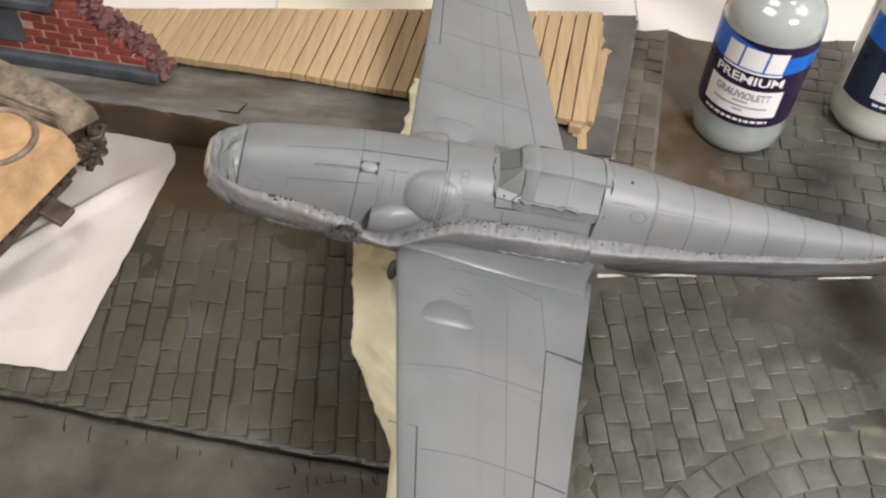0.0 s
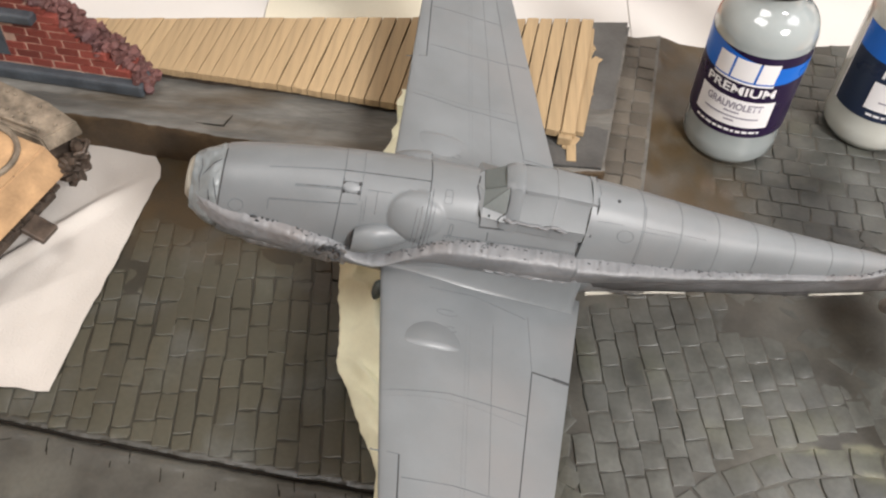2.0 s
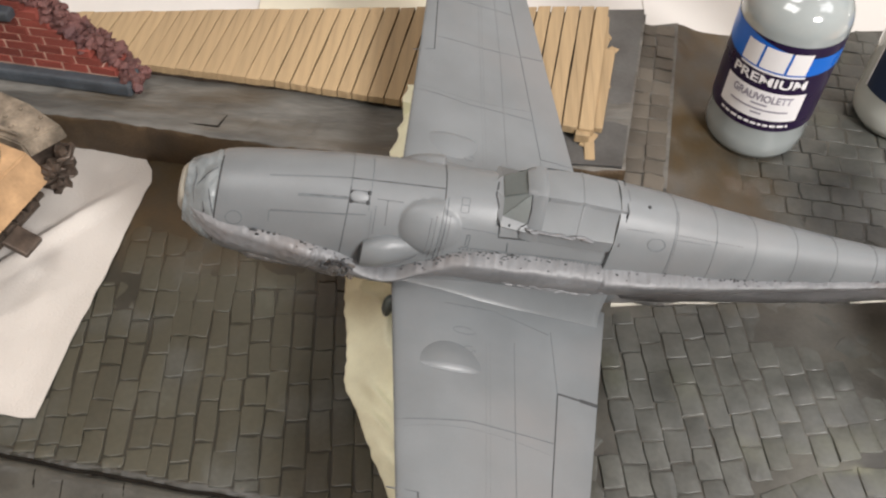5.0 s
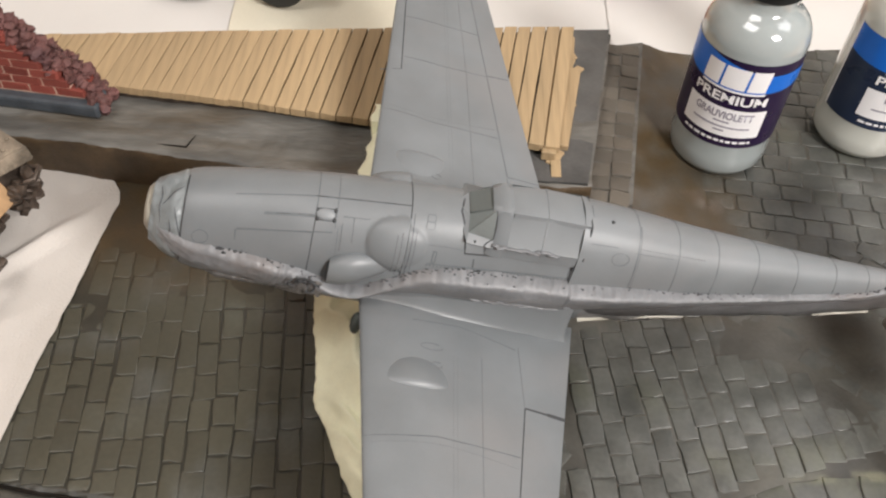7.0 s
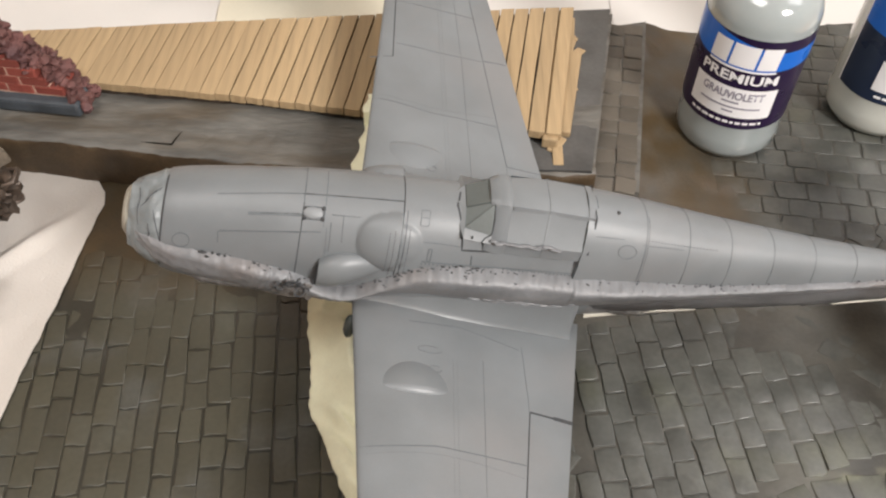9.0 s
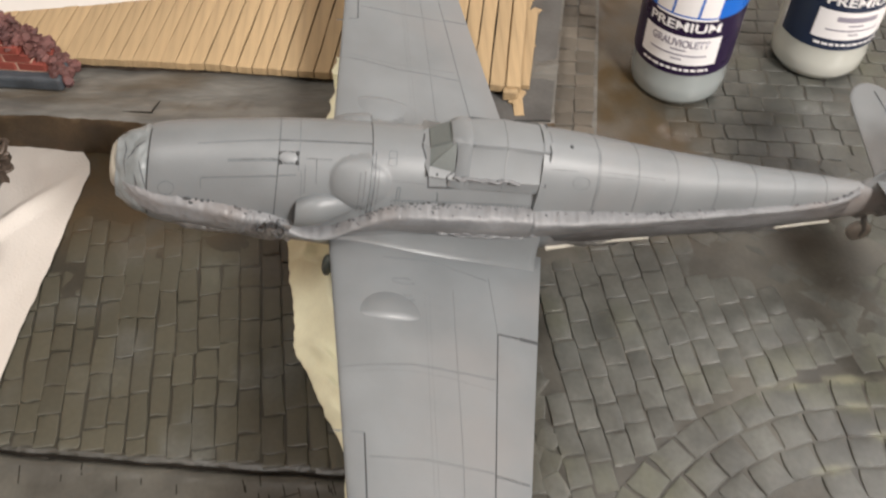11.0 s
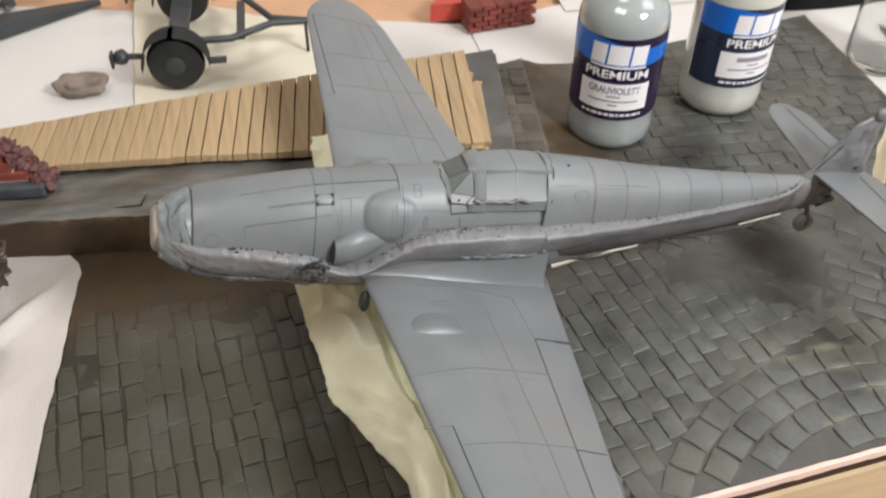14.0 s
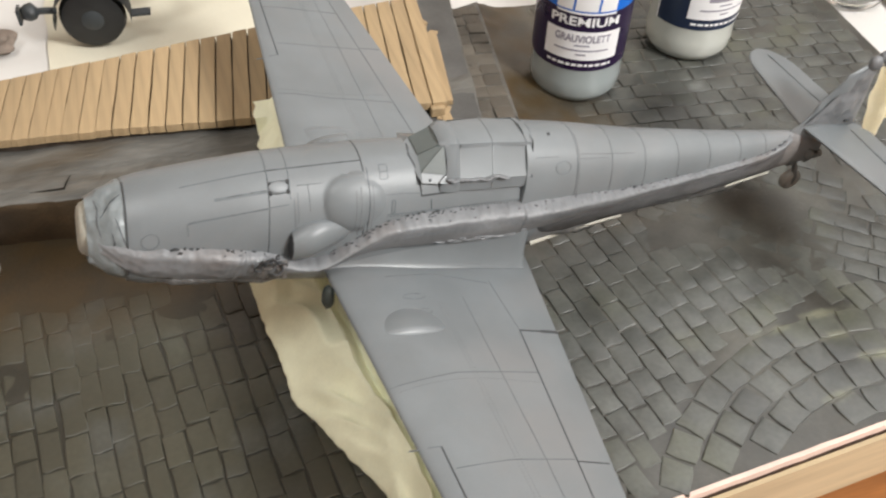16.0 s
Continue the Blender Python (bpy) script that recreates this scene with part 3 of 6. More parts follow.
DECK_NEAR = [(-0.30, 0.345), (-0.109, 0.3285), (-0.073, 0.3260), (-0.027, 0.3220), (0.019, 0.3160), (0.06, 0.3105), (0.1, 0.306)]
DECK_FAR = [(-0.30, 0.330), (-0.109, 0.355), (0.02, 0.372), (0.097, 0.3805)]
deck = empty("timber_deck", pose(0, 0, KERB_Z), "weathered tan plank deck on the kerb", "timber deck")
deck.matrix_world = pose(0, 0, 0)
rng = random.Random(5)
px = -0.128
while px < 0.084:
    w = 0.0053 + rng.uniform(-0.0004, 0.0005)
    y0 = lerp(px + w / 2, DECK_NEAR) + rng.uniform(-0.0002, 0.0002)
    y1 = lerp(px + w / 2, DECK_FAR) + rng.uniform(-0.0002, 0.0002)
    lean = 0.125
    top = 0.0242 + rng.uniform(-0.00015, 0.00015)
    shift = lean * (y1 - y0)
    slope = (lerp(px + w, DECK_NEAR) - lerp(px, DECK_NEAR), lerp(px + w, DECK_FAR) - lerp(px, DECK_FAR))
    near = [(-w / 2, -slope[0] / 2), (-w / 6, -slope[0] / 6 + rng.uniform(-0.0003, 0.0001)), (w / 6, slope[0] / 6 + rng.uniform(-0.0003, 0.0001)), (w / 2, slope[0] / 2)]
    far_end = [(w / 2 + shift, y1 - y0 + slope[1] / 2), (-w / 2 + shift, y1 - y0 - slope[1] / 2)]
    side_r = [(w / 2 + shift * q + rng.uniform(-0.00025, 0.0001), (y1 - y0) * q) for q in (0.25, 0.5, 0.75)]
    side_l = [(-w / 2 + shift * q + rng.uniform(-0.0001, 0.00025), (y1 - y0) * q) for q in (0.75, 0.5, 0.25)]
    bm = prism(near + side_r + far_end + side_l, 0.0026, top - KERB_Z - 0.0006)
    bmesh.ops.bevel(bm, geom=[e for e in bm.edges if min(q.co.z for q in e.verts) > 0.004], offset=0.0002, segments=1, affect="EDGES")
    ob = part("plank", bm, BALSA, deck)
    ob.location = (px + w / 2, y0, KERB_Z + 0.0006)
    px += w + (0.00008 if px < -0.035 else 0.0004)
for k, (cx, cy, ln, rz, zz) in enumerate(((0.0905, 0.3055, 0.074, -7.5, 0.0), (0.0955, 0.312, 0.045, -9, -0.002), (0.0985, 0.345, 0.034, -5, -0.003))):
    part("broken_plank", box(-0.0026, 0.0026, 0, ln, 0, 0.004, 0.0005, pose(cx - 0.006, cy, KERB_Z + 0.001 + zz, 0, 0, rz)), BALSA, deck, "splintered pale end plank")
part("joist", prism([(-0.128, 0.3325), (0.019, 0.3190), (0.088, 0.3105), (0.088, 0.379), (0.019, 0.371), (-0.128, 0.352)], KERB_Z - 0.001, KERB_Z + 0.0032), TRACK, deck, "dark timber under the planks")
for k in range(14):
    y = 0.302 + 0.0055 * k
    x = 0.0855 + rng.uniform(0, 0.005) + 0.135 * (y - 0.305)
    part("splinter", box(-0.0018, 0.0018, -0.004, 0.004, 0, 0.0012, 0.0003, pose(x, y, KERB_Z + 0.0003, rng.uniform(-8, 8), rng.uniform(-8, 8), rng.uniform(-40, 20))), BALSA, deck)

part("road_strip", prism([(0.072, 0.2957), (0.0985, 0.2957), (0.1128, 0.3865), (0.086, 0.3835)], KERB_Z - 0.002, KERB_Z + 0.0007), ASPHALT, base, "dark brushed asphalt strip beside the deck")

# ---- paving pieces ----


def paver_mesh(seed, mat):
    r = random.Random(seed)
    bm = bmesh.new()
    c = [(-0.5, -0.5), (-0.15, -0.5), (0.2, -0.5), (0.5, -0.5), (0.5, -0.1), (0.5, 0.5), (0.1, 0.5), (-0.5, 0.5), (-0.5, 0.15)]
    c = [(x + r.uniform(-0.055, 0.045), y + r.uniform(-0.035, 0.035)) for x, y in c]
    n = len(c)
    low = [bm.verts.new((x, y, 0)) for x, y in c]
    mid = [bm.verts.new((x * 0.99, y * 0.994, 0.80)) for x, y in c]
    lip = [bm.verts.new((x * 0.965, y * 0.978, 0.955 + r.uniform(-0.03, 0.03))) for x, y in c]
    top = [bm.verts.new((x * 0.86, y * 0.91, 1 + r.uniform(-0.03, 0.03))) for x, y in c]
    for a, b in ((low, mid), (mid, lip), (lip, top)):
        for i in range(n):
            bm.faces.new((a[i], a[(i + 1) % n], b[(i + 1) % n], b[i]))
    heart = bm.verts.new((0, 0, 1 + r.uniform(-0.05, 0.02)))
    for i in range(n):
        bm.faces.new((top[i], top[(i + 1) % n], heart))
    return finish("paving_stone", bm, mat, 62)


STONES = [paver_mesh(i, STONE) for i in range(14)]
pavers = []


def pave(x, y, w, l, rz):
    if not (front_y(x) + 0.003 < y < far_y(x) - 0.003 and x < right_x(y) - 0.004):
        return
    if smooth_cover(x, y) > 0.9:
        return
    r = math.hypot((x + 0.041) / 0.013, (y - 0.249) / 0.017)
    q = math.hypot((x - 0.182) / 0.042, (y - 0.236) / 0.026)
    close = max(0.0008 * max(0, min(1, 2.6 - 2.0 * r)), 0.0004 * max(0, min(1, 2.2 - 1.6 * q)))
    pavers.append((x, y, w + close, l + close, rz))


FAN_A, FAN_B = (0.180, 0.104), (0.258, 0.171)


def fan_seam(y):
    return 0.198 + 0.23 * (y - 0.165)


def in_fan(x, y):
    return (math.hypot(x - FAN_A[0], y - FAN_A[1]) < 0.0995 and x < fan_seam(y)) or (math.hypot(x - FAN_B[0], y - FAN_B[1]) < 0.052 and x > fan_seam(y))


rng = random.Random(11)
GAP = 0.00048


def axes(degrees):
    return Vector((math.cos(radians(degrees)), math.sin(radians(degrees)))), Vector((-math.sin(radians(degrees)), math.cos(radians(degrees))))


def joint():
    """A joint's width: some are choked with plaster, others stand open."""
    q = rng.random()
    return 0.00012 if q < 0.2 else rng.uniform(0.0004, 0.0006) if q < 0.75 else rng.uniform(0.0006, 0.0009)


def seam_x(y):
    return 0.092 - 0.1 * (y - 0.17) + 0.0015 * n3(y * 80, 1)


# street field beside the nose: uneven courses run away from the bench edge
ACROSS, AWAY = axes(6.5)
edge = -0.27
while edge < 0.12:
    wide = rng.uniform(0.0056, 0.0072)
    s = -0.08 + rng.uniform(0, 0.016)
    bend = rng.uniform(-1.2, 1.2)
    while s < 0.09:
        l = rng.uniform(0.0085, 0.0155)
        p = Vector((0.0, 0.225)) + ACROSS * (edge + wide / 2 + 0.0006 * n3(s * 60, edge * 90)) + AWAY * (s + l / 2)
        over = lerp(p.x, GROOVE) + 0.0016 + rng.uniform(0, 0.001) - (p.y - l / 2)
        l2 = l
        if over > 0:
            l2 = l - over
            p += AWAY * (over / 2)
        if p.x < seam_x(p.y) - 0.003 and p.y < 0.292 and l2 > 0.003:
            pave(p.x, p.y, wide - joint(), l2 - joint(), 6.5 + bend + rng.uniform(-1.5, 1.5))
        s += l
    edge += wide
# field behind the wing
ACROSS, AWAY = axes(8.5)
edge = -0.012
while edge < 0.17:
    wide = rng.uniform(0.0065, 0.0073)
    s = -0.09 + rng.uniform(0, 0.011)
    while s < 0.09:
        l = rng.uniform(0.0092, 0.0112)
        p = Vector((0.097, 0.222)) + ACROSS * (edge + wide / 2 + 0.0004 * n3(s * 50, edge * 90)) + AWAY * (s + l / 2)
        if p.x > seam_x(p.y) + 0.003 and p.y < 0.292 and not in_fan(p.x, p.y) and p.y + 0.78 * p.x < 0.3665 and p.x < 0.226:
            pave(p.x, p.y, wide - 0.9 * joint(), l - joint(), 8.5 + rng.uniform(-1.2, 1.2))
        s += l
    edge += wide
# broken stones bedded in plaster at the wing's edge
for k in range(16):
    y = 0.153 + 0.0036 * k
    p = Vector((seam_x(y) - 0.0045 + rng.uniform(-0.003, 0.003), y))
    pave(p.x, p.y, rng.uniform(0.004, 0.007), rng.uniform(0.005, 0.008), rng.uniform(-40, 40))
# slanting field past the diagonal joint
for i in range(0, 26):
    s = -0.01 + rng.uniform(0, 0.011)
    while s < 0.13:
        l = rng.uniform(0.0092, 0.0112)
        p = Vector((0.150, 0.2565)) + Vector((0.789, -0.614)) * s + Vector((0.614, 0.789)) * (i * 0.0072)
        if p.y < 0.292 and p.y + 0.78 * p.x > 0.3705 and not in_fan(p.x, p.y) and p.x < 0.226:
            pave(p.x, p.y, l - joint(), 0.0072 - joint(), -38 + rng.uniform(-1.5, 1.5))
        s += l
# upright courses towards the end of the base
ACROSS, AWAY = axes(-9)
for i in range(0, 12):
    s = -0.06 + rng.uniform(0, 0.011)
    while s < 0.12:
        l = rng.uniform(0.0095, 0.0120)
        p = Vector((0.230, 0.230)) + ACROSS * (i * 0.0075) + AWAY * (s + l / 2)
        if 0.226 < p.x and p.y < 0.292 and not in_fan(p.x, p.y):
            pave(p.x, p.y, 0.0075 - joint(), l - joint(), -9 + rng.uniform(-1.5, 1.5))
        s += l
# bowed courses by the bench edge
for (a, b), rows, r0 in ((FAN_A, 8, 0.0912), (FAN_B, 5, 0.0458)):
    for k in range(rows):
        r = r0 - k * 0.0095
        n = max(5, int(math.pi * r / 0.0102))
        for q in range(n + 1):
            t = math.pi * (q + 0.5 * (k % 2)) / n
            x, y = a + r * math.cos(t), b + r * math.sin(t)
            if (b == FAN_A[1] and x < fan_seam(y) - 0.003) or (b == FAN_B[1] and x > fan_seam(y) + 0.003):
                if y > front_y(x) + 0.0045:
                    pave(x, y, math.pi * r / n - GAP * 1.6 - joint() * 0.6, 0.0095 - GAP * 1.8, math.degrees(t) - 90 + rng.uniform(-3, 3))
# cross-laid field round the bottles
for j in range(-1, 17):
    y0 = 0.3005 + j * 0.0083
    x = 0.118 + rng.uniform(0, 0.01)
    while x < 0.3:
        l = rng.uniform(0.0095, 0.0118)
        pave(x + l / 2, y0 - 0.10 * (x - 0.16), l - joint(), 0.0083 - joint(), -6 + rng.uniform(-1.2, 1.2))
        x += l
pavers.sort(key=lambda p: p[1])
near, far = pavers[:300], pavers[300:]
rng = random.Random(3)


def paver_pose(p):
    x, y, w, l, rz = p
    return pose(x, y, -0.0016, rng.uniform(-0.35, 0.35), rng.uniform(-0.35, 0.35), rz + rng.uniform(-1.5, 1.5)) @ Matrix.Diagonal((w, l, (0.00144 if y < 0.24 else 0.00126) + rng.uniform(-0.00008, 0.0001), 1))


PAVED = []
for p in near:
    PAVED.append((rng.randrange(14), paver_pose(p)))
bm = bmesh.new()
for p in far:
    m = paver_pose(p)
    start = len(bm.verts)
    bm.from_mesh(STONES[rng.randrange(14)])
    bm.verts.ensure_lookup_table()
    for v in bm.verts[start:]:
        v.co = m @ v.co
ob = part("worn_paving", bm, STONE, base, "worn grey painted paving stones", 62)
tagged(ob, kind="stuff")
part("street_crack", tube([(x, lerp(x, GROOVE) + 0.0008 * n3(x * 90, 2.0), -0.0006) for x in np.arange(-0.2, 0.075, 0.003)], lambda u: 0.0006 + 0.0003 * n3(u * 40, 3), 6), CREVICE, base, "dark open crack along the street edge")

rng = random.Random(63)
for k in range(54):
    x = 0.085 - 0.195 * rng.random() ** 1.7
    y = lerp(x, GROOVE) - rng.uniform(0.004, 0.012)
    if y > front_y(x) + 0.006:
        a, r = (radians(103 + rng.uniform(-6, 6)), rng.uniform(0.002, 0.006)) if k % 3 else (radians(13 + rng.uniform(-8, 8)), rng.uniform(0.003, 0.006))
        run = [(x + r * q * math.cos(a), y + r * q * math.sin(a) + 0.0003 * n3(k * 7.1, q * 3)) for q in (0, 0.33, 0.66, 1)]
        part("short_crack", tube([(c, d, ground_z(c, d) - 0.0001) for c, d in run], 0.0002, 5), CREVICE, base)

# brick border between the deck and the paving
BORDER = material("grey_brown_border_brick", (0.115, 0.1, 0.08), 0.6, vary=0.35, scale=80, fine=900, bump=0.5, second=(0.06, 0.04, 0.025), cover=0.4, each=0.2)
part("border_bed", prism([(0.0995, 0.296), (0.116, 0.296), (0.1295, 0.3925), (0.1145, 0.3885)], -0.002, 0.0089), KERB, base, "dark bed of the brick border")
rng = random.Random(9)
BORDER_MESH = [paver_mesh(20 + i, BORDER) for i in range(4)]
for j in range(13):
    y = 0.2985 + j * 0.0073
    for q in range(2):
        x = 0.1035 + 0.145 * (y - 0.298) + q * 0.0076
        ob = new("brick", BORDER_MESH[rng.randrange(4)])
        ob.parent = base
        ob.matrix_local = pose(x, y, 0.0075, rng.uniform(-3, 3), rng.uniform(-3, 3), -8 + rng.uniform(-4, 4)) @ Matrix.Diagonal((0.0073, 0.0067, 0.002 + rng.uniform(-0.0003, 0.0006), 1))

# ---- ruined brick wall ----
wall = empty("ruined_wall", pose(-0.0765, 0.3213, KERB_Z, 0, 0, -5.5), "ruined red brick wall on a dark plinth", "brick wall")
part("plinth", box(-0.20, 0.0, -0.0075, 0.0095, 0.0005, 0.006, 0.0012), SLATE, wall, "dark slate plinth")
part("mortar_core", prism([(-0.20, -0.0035), (-0.004, -0.0035), (-0.004, 0.007), (-0.20, 0.007)], 0.005, lambda x, y: 0.0045 + max(0, -x - 0.006) * 0.86), MORTAR, wall, "pale pink mortar")
rng = random.Random(21)


def brick_mesh(seed, mat):
    bm = bmesh.new()
    add_box(bm, -0.5, 0.5, -0.5, 0.5, 0, 1, 0.06)
    r = random.Random(seed)
    for v in bm.verts:
        v.co += Vector((r.uniform(-0.012, 0.012), r.uniform(-0.02, 0.02), r.uniform(-0.03, 0.03)))
    return finish("brick", bm, mat)


WALL_BRICKS = [brick_mesh(i, BRICK) for i in range(4)]
for j in range(22):
    z = 0.0068 + j * 0.0035
    x = -0.0045 - rng.uniform(0, 0.004) - j * 0.0035 / 0.9
    while x > -0.195:
        l = 0.0105 + rng.uniform(-0.0015, 0.0015)
        if not (-0.085 < x - l / 2 < -0.052 and 0.0105 < z < 0.0255):
            ob = new("brick", WALL_BRICKS[rng.randrange(4)])
            ob.parent = wall
            ob.matrix_local = pose(x - l / 2, 0.0018, z, 0, 0, rng.uniform(-0.4, 0.4)) @ Matrix.Diagonal((l - 0.0005, 0.0114, 0.0031, 1))
        x -= l
part("window_recess", box(-0.084, -0.053, -0.0043, 0.0, 0.0105, 0.0272), SLATE, wall, "dark window recess")
part("sill", box(-0.09, -0.036, -0.008, 0.001, 0.0285, 0.0325, 0.0008), SLATE, wall, "dark slate ledge")
bm = bmesh.new()
for k in range(420):
    s = k / 419 * 0.105
    lump(bm, (-0.001 - s * 0.98 + rng.uniform(-0.002, 0.002), 0.0018 + rng.uniform(-0.0045, 0.005), 0.0042 + s * 0.9 + rng.uniform(-0.0012, 0.002)),
         rng.uniform(0.0011, 0.0024), rng.uniform(0.0014, 0.0026), rng.uniform(0.0008, 0.0017), 1.1, 2.2, 2, k)
tagged(part("broken_edge", bm, RUBBLE, wall, "rough red brown broken edge", 80), kind="stuff")
bm = bmesh.new()
for k in range(12):
    lump(bm, (0.0 + rng.uniform(-0.003, 0.002), 0.001 + rng.uniform(-0.007, 0.006), 0.003 + rng.uniform(-0.001, 0.003)), 0.002, 0.002, 0.0018, 0.7, 3, 2, k + 60)
part("broken_foot", bm, RUBBLE, wall, "", 50)

# ---- model aeroplane, scale 1:32 ----
S = 1 / 32
plane = empty("model_aeroplane", pose(-0.033, 0.235, 0.0585, 0, 12.5, 3.0), "grey primed model fighter aeroplane with rough putty seams", "model aeroplane")


def smoothed(table):
    xs = [r[0] for r in table]
    ys = [r[1] for r in table]
    return lambda x: float(np.mean([np.interp(x + d, xs, ys) for d in (-0.16, -0.08, 0, 0.08, 0.16)]))


TOP_F = smoothed([(0.0, 0.29), (0.1, 0.34), (0.2, 0.42), (0.3, 0.48), (0.5, 0.545), (0.9, 0.63), (1.4, 0.715), (2.0, 0.77), (2.5, 0.80), (3.8, 0.82)])
LOW_F = smoothed([(0.0, -0.07), (0.1, -0.12), (0.25, -0.24), (0.4, -0.33), (0.9, -0.38), (1.6, -0.43), (2.5, -0.5), (3.8, -0.42)])
WID_F = smoothed([(0.0, 0.18), (0.1, 0.235), (0.2, 0.33), (0.35, 0.43), (0.5, 0.45), (1.0, 0.465), (1.6, 0.475), (2.4, 0.475), (3.8, 0.44)])
TOP_R = smoothed([(3.6, 1.0), (4.2, 0.965), (5.0, 0.885), (6.0, 0.845), (7.1, 0.84), (7.6, 0.83)])
LOW_R = smoothed([(3.6, -0.42), (4.2, -0.33), (5.0, -0.02), (6.0, 0.17), (7.0, 0.38), (7.6, 0.5)])
WID_R = smoothed([(3.6, 0.445), (4.2, 0.42), (5.0, 0.335), (6.0, 0.24), (6.75, 0.16), (7.2, 0.11), (7.6, 0.07)])


def bulge(x, t):
    """Pillow-shaped swelling on each side of the cowl, with a smaller one behind the joint."""
    t = 180 - t if t < 90 else t
    if x <= 2.24:
        d, high = abs((x - 2.24) / 0.335) ** 2.4 + abs((t - 138) / 24) ** 2.4, 0.075
    else:
        d, high = abs((x - 2.24) / 0.18) ** 2 + abs((t - 140) / 17) ** 2.2, 0.032
    return high * (1 - d) ** 0.6 if d < 1 else 0.0


def hull(x, t, rear=None, grow=0.0):
    """A point of the fuselage at the station x, t in degrees: 0 starboard, 90 top, 180 port."""
    rear = x > 3.73 if rear is None else rear
    top, low, wid = (TOP_R, LOW_R, WID_R) if rear else (TOP_F, LOW_F, WID_F)
    s0 = math.sin(radians(t))
    n = 2.08 if rear else lerp(x, ((0.3, 1.8), (1.2, 1.95), (2.2, 2.2))) if s0 > 0 else lerp(x, ((0.3, 2.0), (1.2, 2.1), (2.0, 2.4)))
    if not rear:
        grow += bulge(x, t)
    zt, zb, w = top(x), low(x), wid(x)
    zc = zb + (zt - zb) * (0.42 if not rear else 0.5)
    c, s = math.cos(radians(t)), math.sin(radians(t))
    y = (w + grow) * math.copysign(abs(c) ** (2 / n), c)
    z = zc + ((zt - zc if s > 0 else zc - zb) + grow) * math.copysign(abs(s) ** (2 / n), s)
    return Vector((x, y, z)) * S


def hull_t(x, z, rear=None):
    """The angle on the port side at which the fuselage has the height z."""
    return min((abs(hull(x, t, rear).z / S - z), t) for t in np.arange(90, 262, 1.0))[1]


bm = grid(230, 160, lambda u, v: hull(0.40 + u * 3.335, v * 360, False), closed=True)
bm.verts.ensure_lookup_table()
bm.faces.new(bm.verts[:160])
bm.faces.new(bm.verts[-160:])
front = len(bm.verts)
grid(70, 72, lambda u, v: hull(3.72 + u * 3.75, v * 360, True), bm, closed=True)
bm.verts.ensure_lookup_table()
bm.faces.new(bm.verts[front:front + 72])
bm.faces.new(bm.verts[-72:])
fuselage = part("fuselage", bm, PRIMER, plane, "grey primed fuselage with a dirty unpainted belly", 40)


def nose_bowl(u, v):
    x = 0.13 + 0.285 * u
    p = hull(x, v * 360, False) / S
    q = Vector((x * 9, math.cos(v * 2 * math.pi) * 3, math.sin(v * 2 * math.pi) * 3))
    dent = min(1, 5 * (1 - u)) * (0.04 * noise.noise(q * 0.8) + 0.025 * (0.5 - abs(noise.noise(q * 1.2))) + 0.004 * noise.noise(q * 5))
    c = Vector((x, 0, 0.09))
    return (p + (p - c).normalized() * (dent - 0.012)) * S


part("nose_bowl", grid(26, 90, nose_bowl, closed=True), NOSE, plane, "crumpled dented grey nose bowl", 60)
for run in (((0.22, 0.26), (0.30, 0.31), (0.26, 0.36), (0.34, 0.41)), ((0.88, 0.28), (0.62, 0.30), (0.34, 0.345)), ((0.70, 0.35), (0.82, 0.39), (0.94, 0.43)), ((0.55, 0.44), (0.72, 0.43), (0.95, 0.455)), ((0.60, 0.39), (0.66, 0.42), (0.58, 0.45))):
    pts = [Vector(nose_bowl(np.interp(q, range(len(run)), [r[0] for r in run]), np.interp(q, range(len(run)), [r[1] for r in run]))) for q in np.linspace(0, len(run) - 1, 14)]
    part("nose_crease", tube(pts, lambda u: 0.0065 * S * math.sin(math.pi * (0.1 + 0.8 * u)), 6), MIDLINE, plane, "dark crease in the nose bowl", 60)
ring = part("nose_ring", lathe([(0.09, 0.025), (0.13, 0.008), (0.17, 0.014), (0.2, 0.036), (0.222, 0.075), (0.234, 0.125), (0.2, 0.15)], 40, axis="x", at=(0.06, 0, 0.105)), BARE_NOSE, plane, "dull beige bare plastic spinner ring", 50)
ring.data.transform(Matrix.Scale(S, 4))


def ribbon(points, up, width):
    """A thin strip along points that lie on a surface with normals up."""
    bm = bmesh.new()
    rows = []
    for i, p in enumerate(points):
        d = (points[min(i + 1, len(points) - 1)] - points[max(i - 1, 0)]).normalized()
        n = up[i]
        side = d.cross(n).normalized() * width * S / 2
        q = p + n * 0.00009
        rows.append([bm.verts.new(q - side - n * 0.0002), bm.verts.new(q - side * 0.7), bm.verts.new(q + side * 0.7), bm.verts.new(q + side - n * 0.0002)])
    for a, b in zip(rows, rows[1:]):
        for k in range(3):
            bm.faces.new((a[k], a[k + 1], b[k + 1], b[k]))
    return bm


def hull_normal(x, t, rear=None):
    a = hull(x + 0.02, t, rear) - hull(x - 0.02, t, rear)
    b = hull(x, t + 1, rear) - hull(x, t - 1, rear)
    n = a.cross(b).normalized()
    c = hull(x, t, rear)
    return n if n.dot(Vector((0, c.y, c.z - 0.2 * S))) > 0 else -n


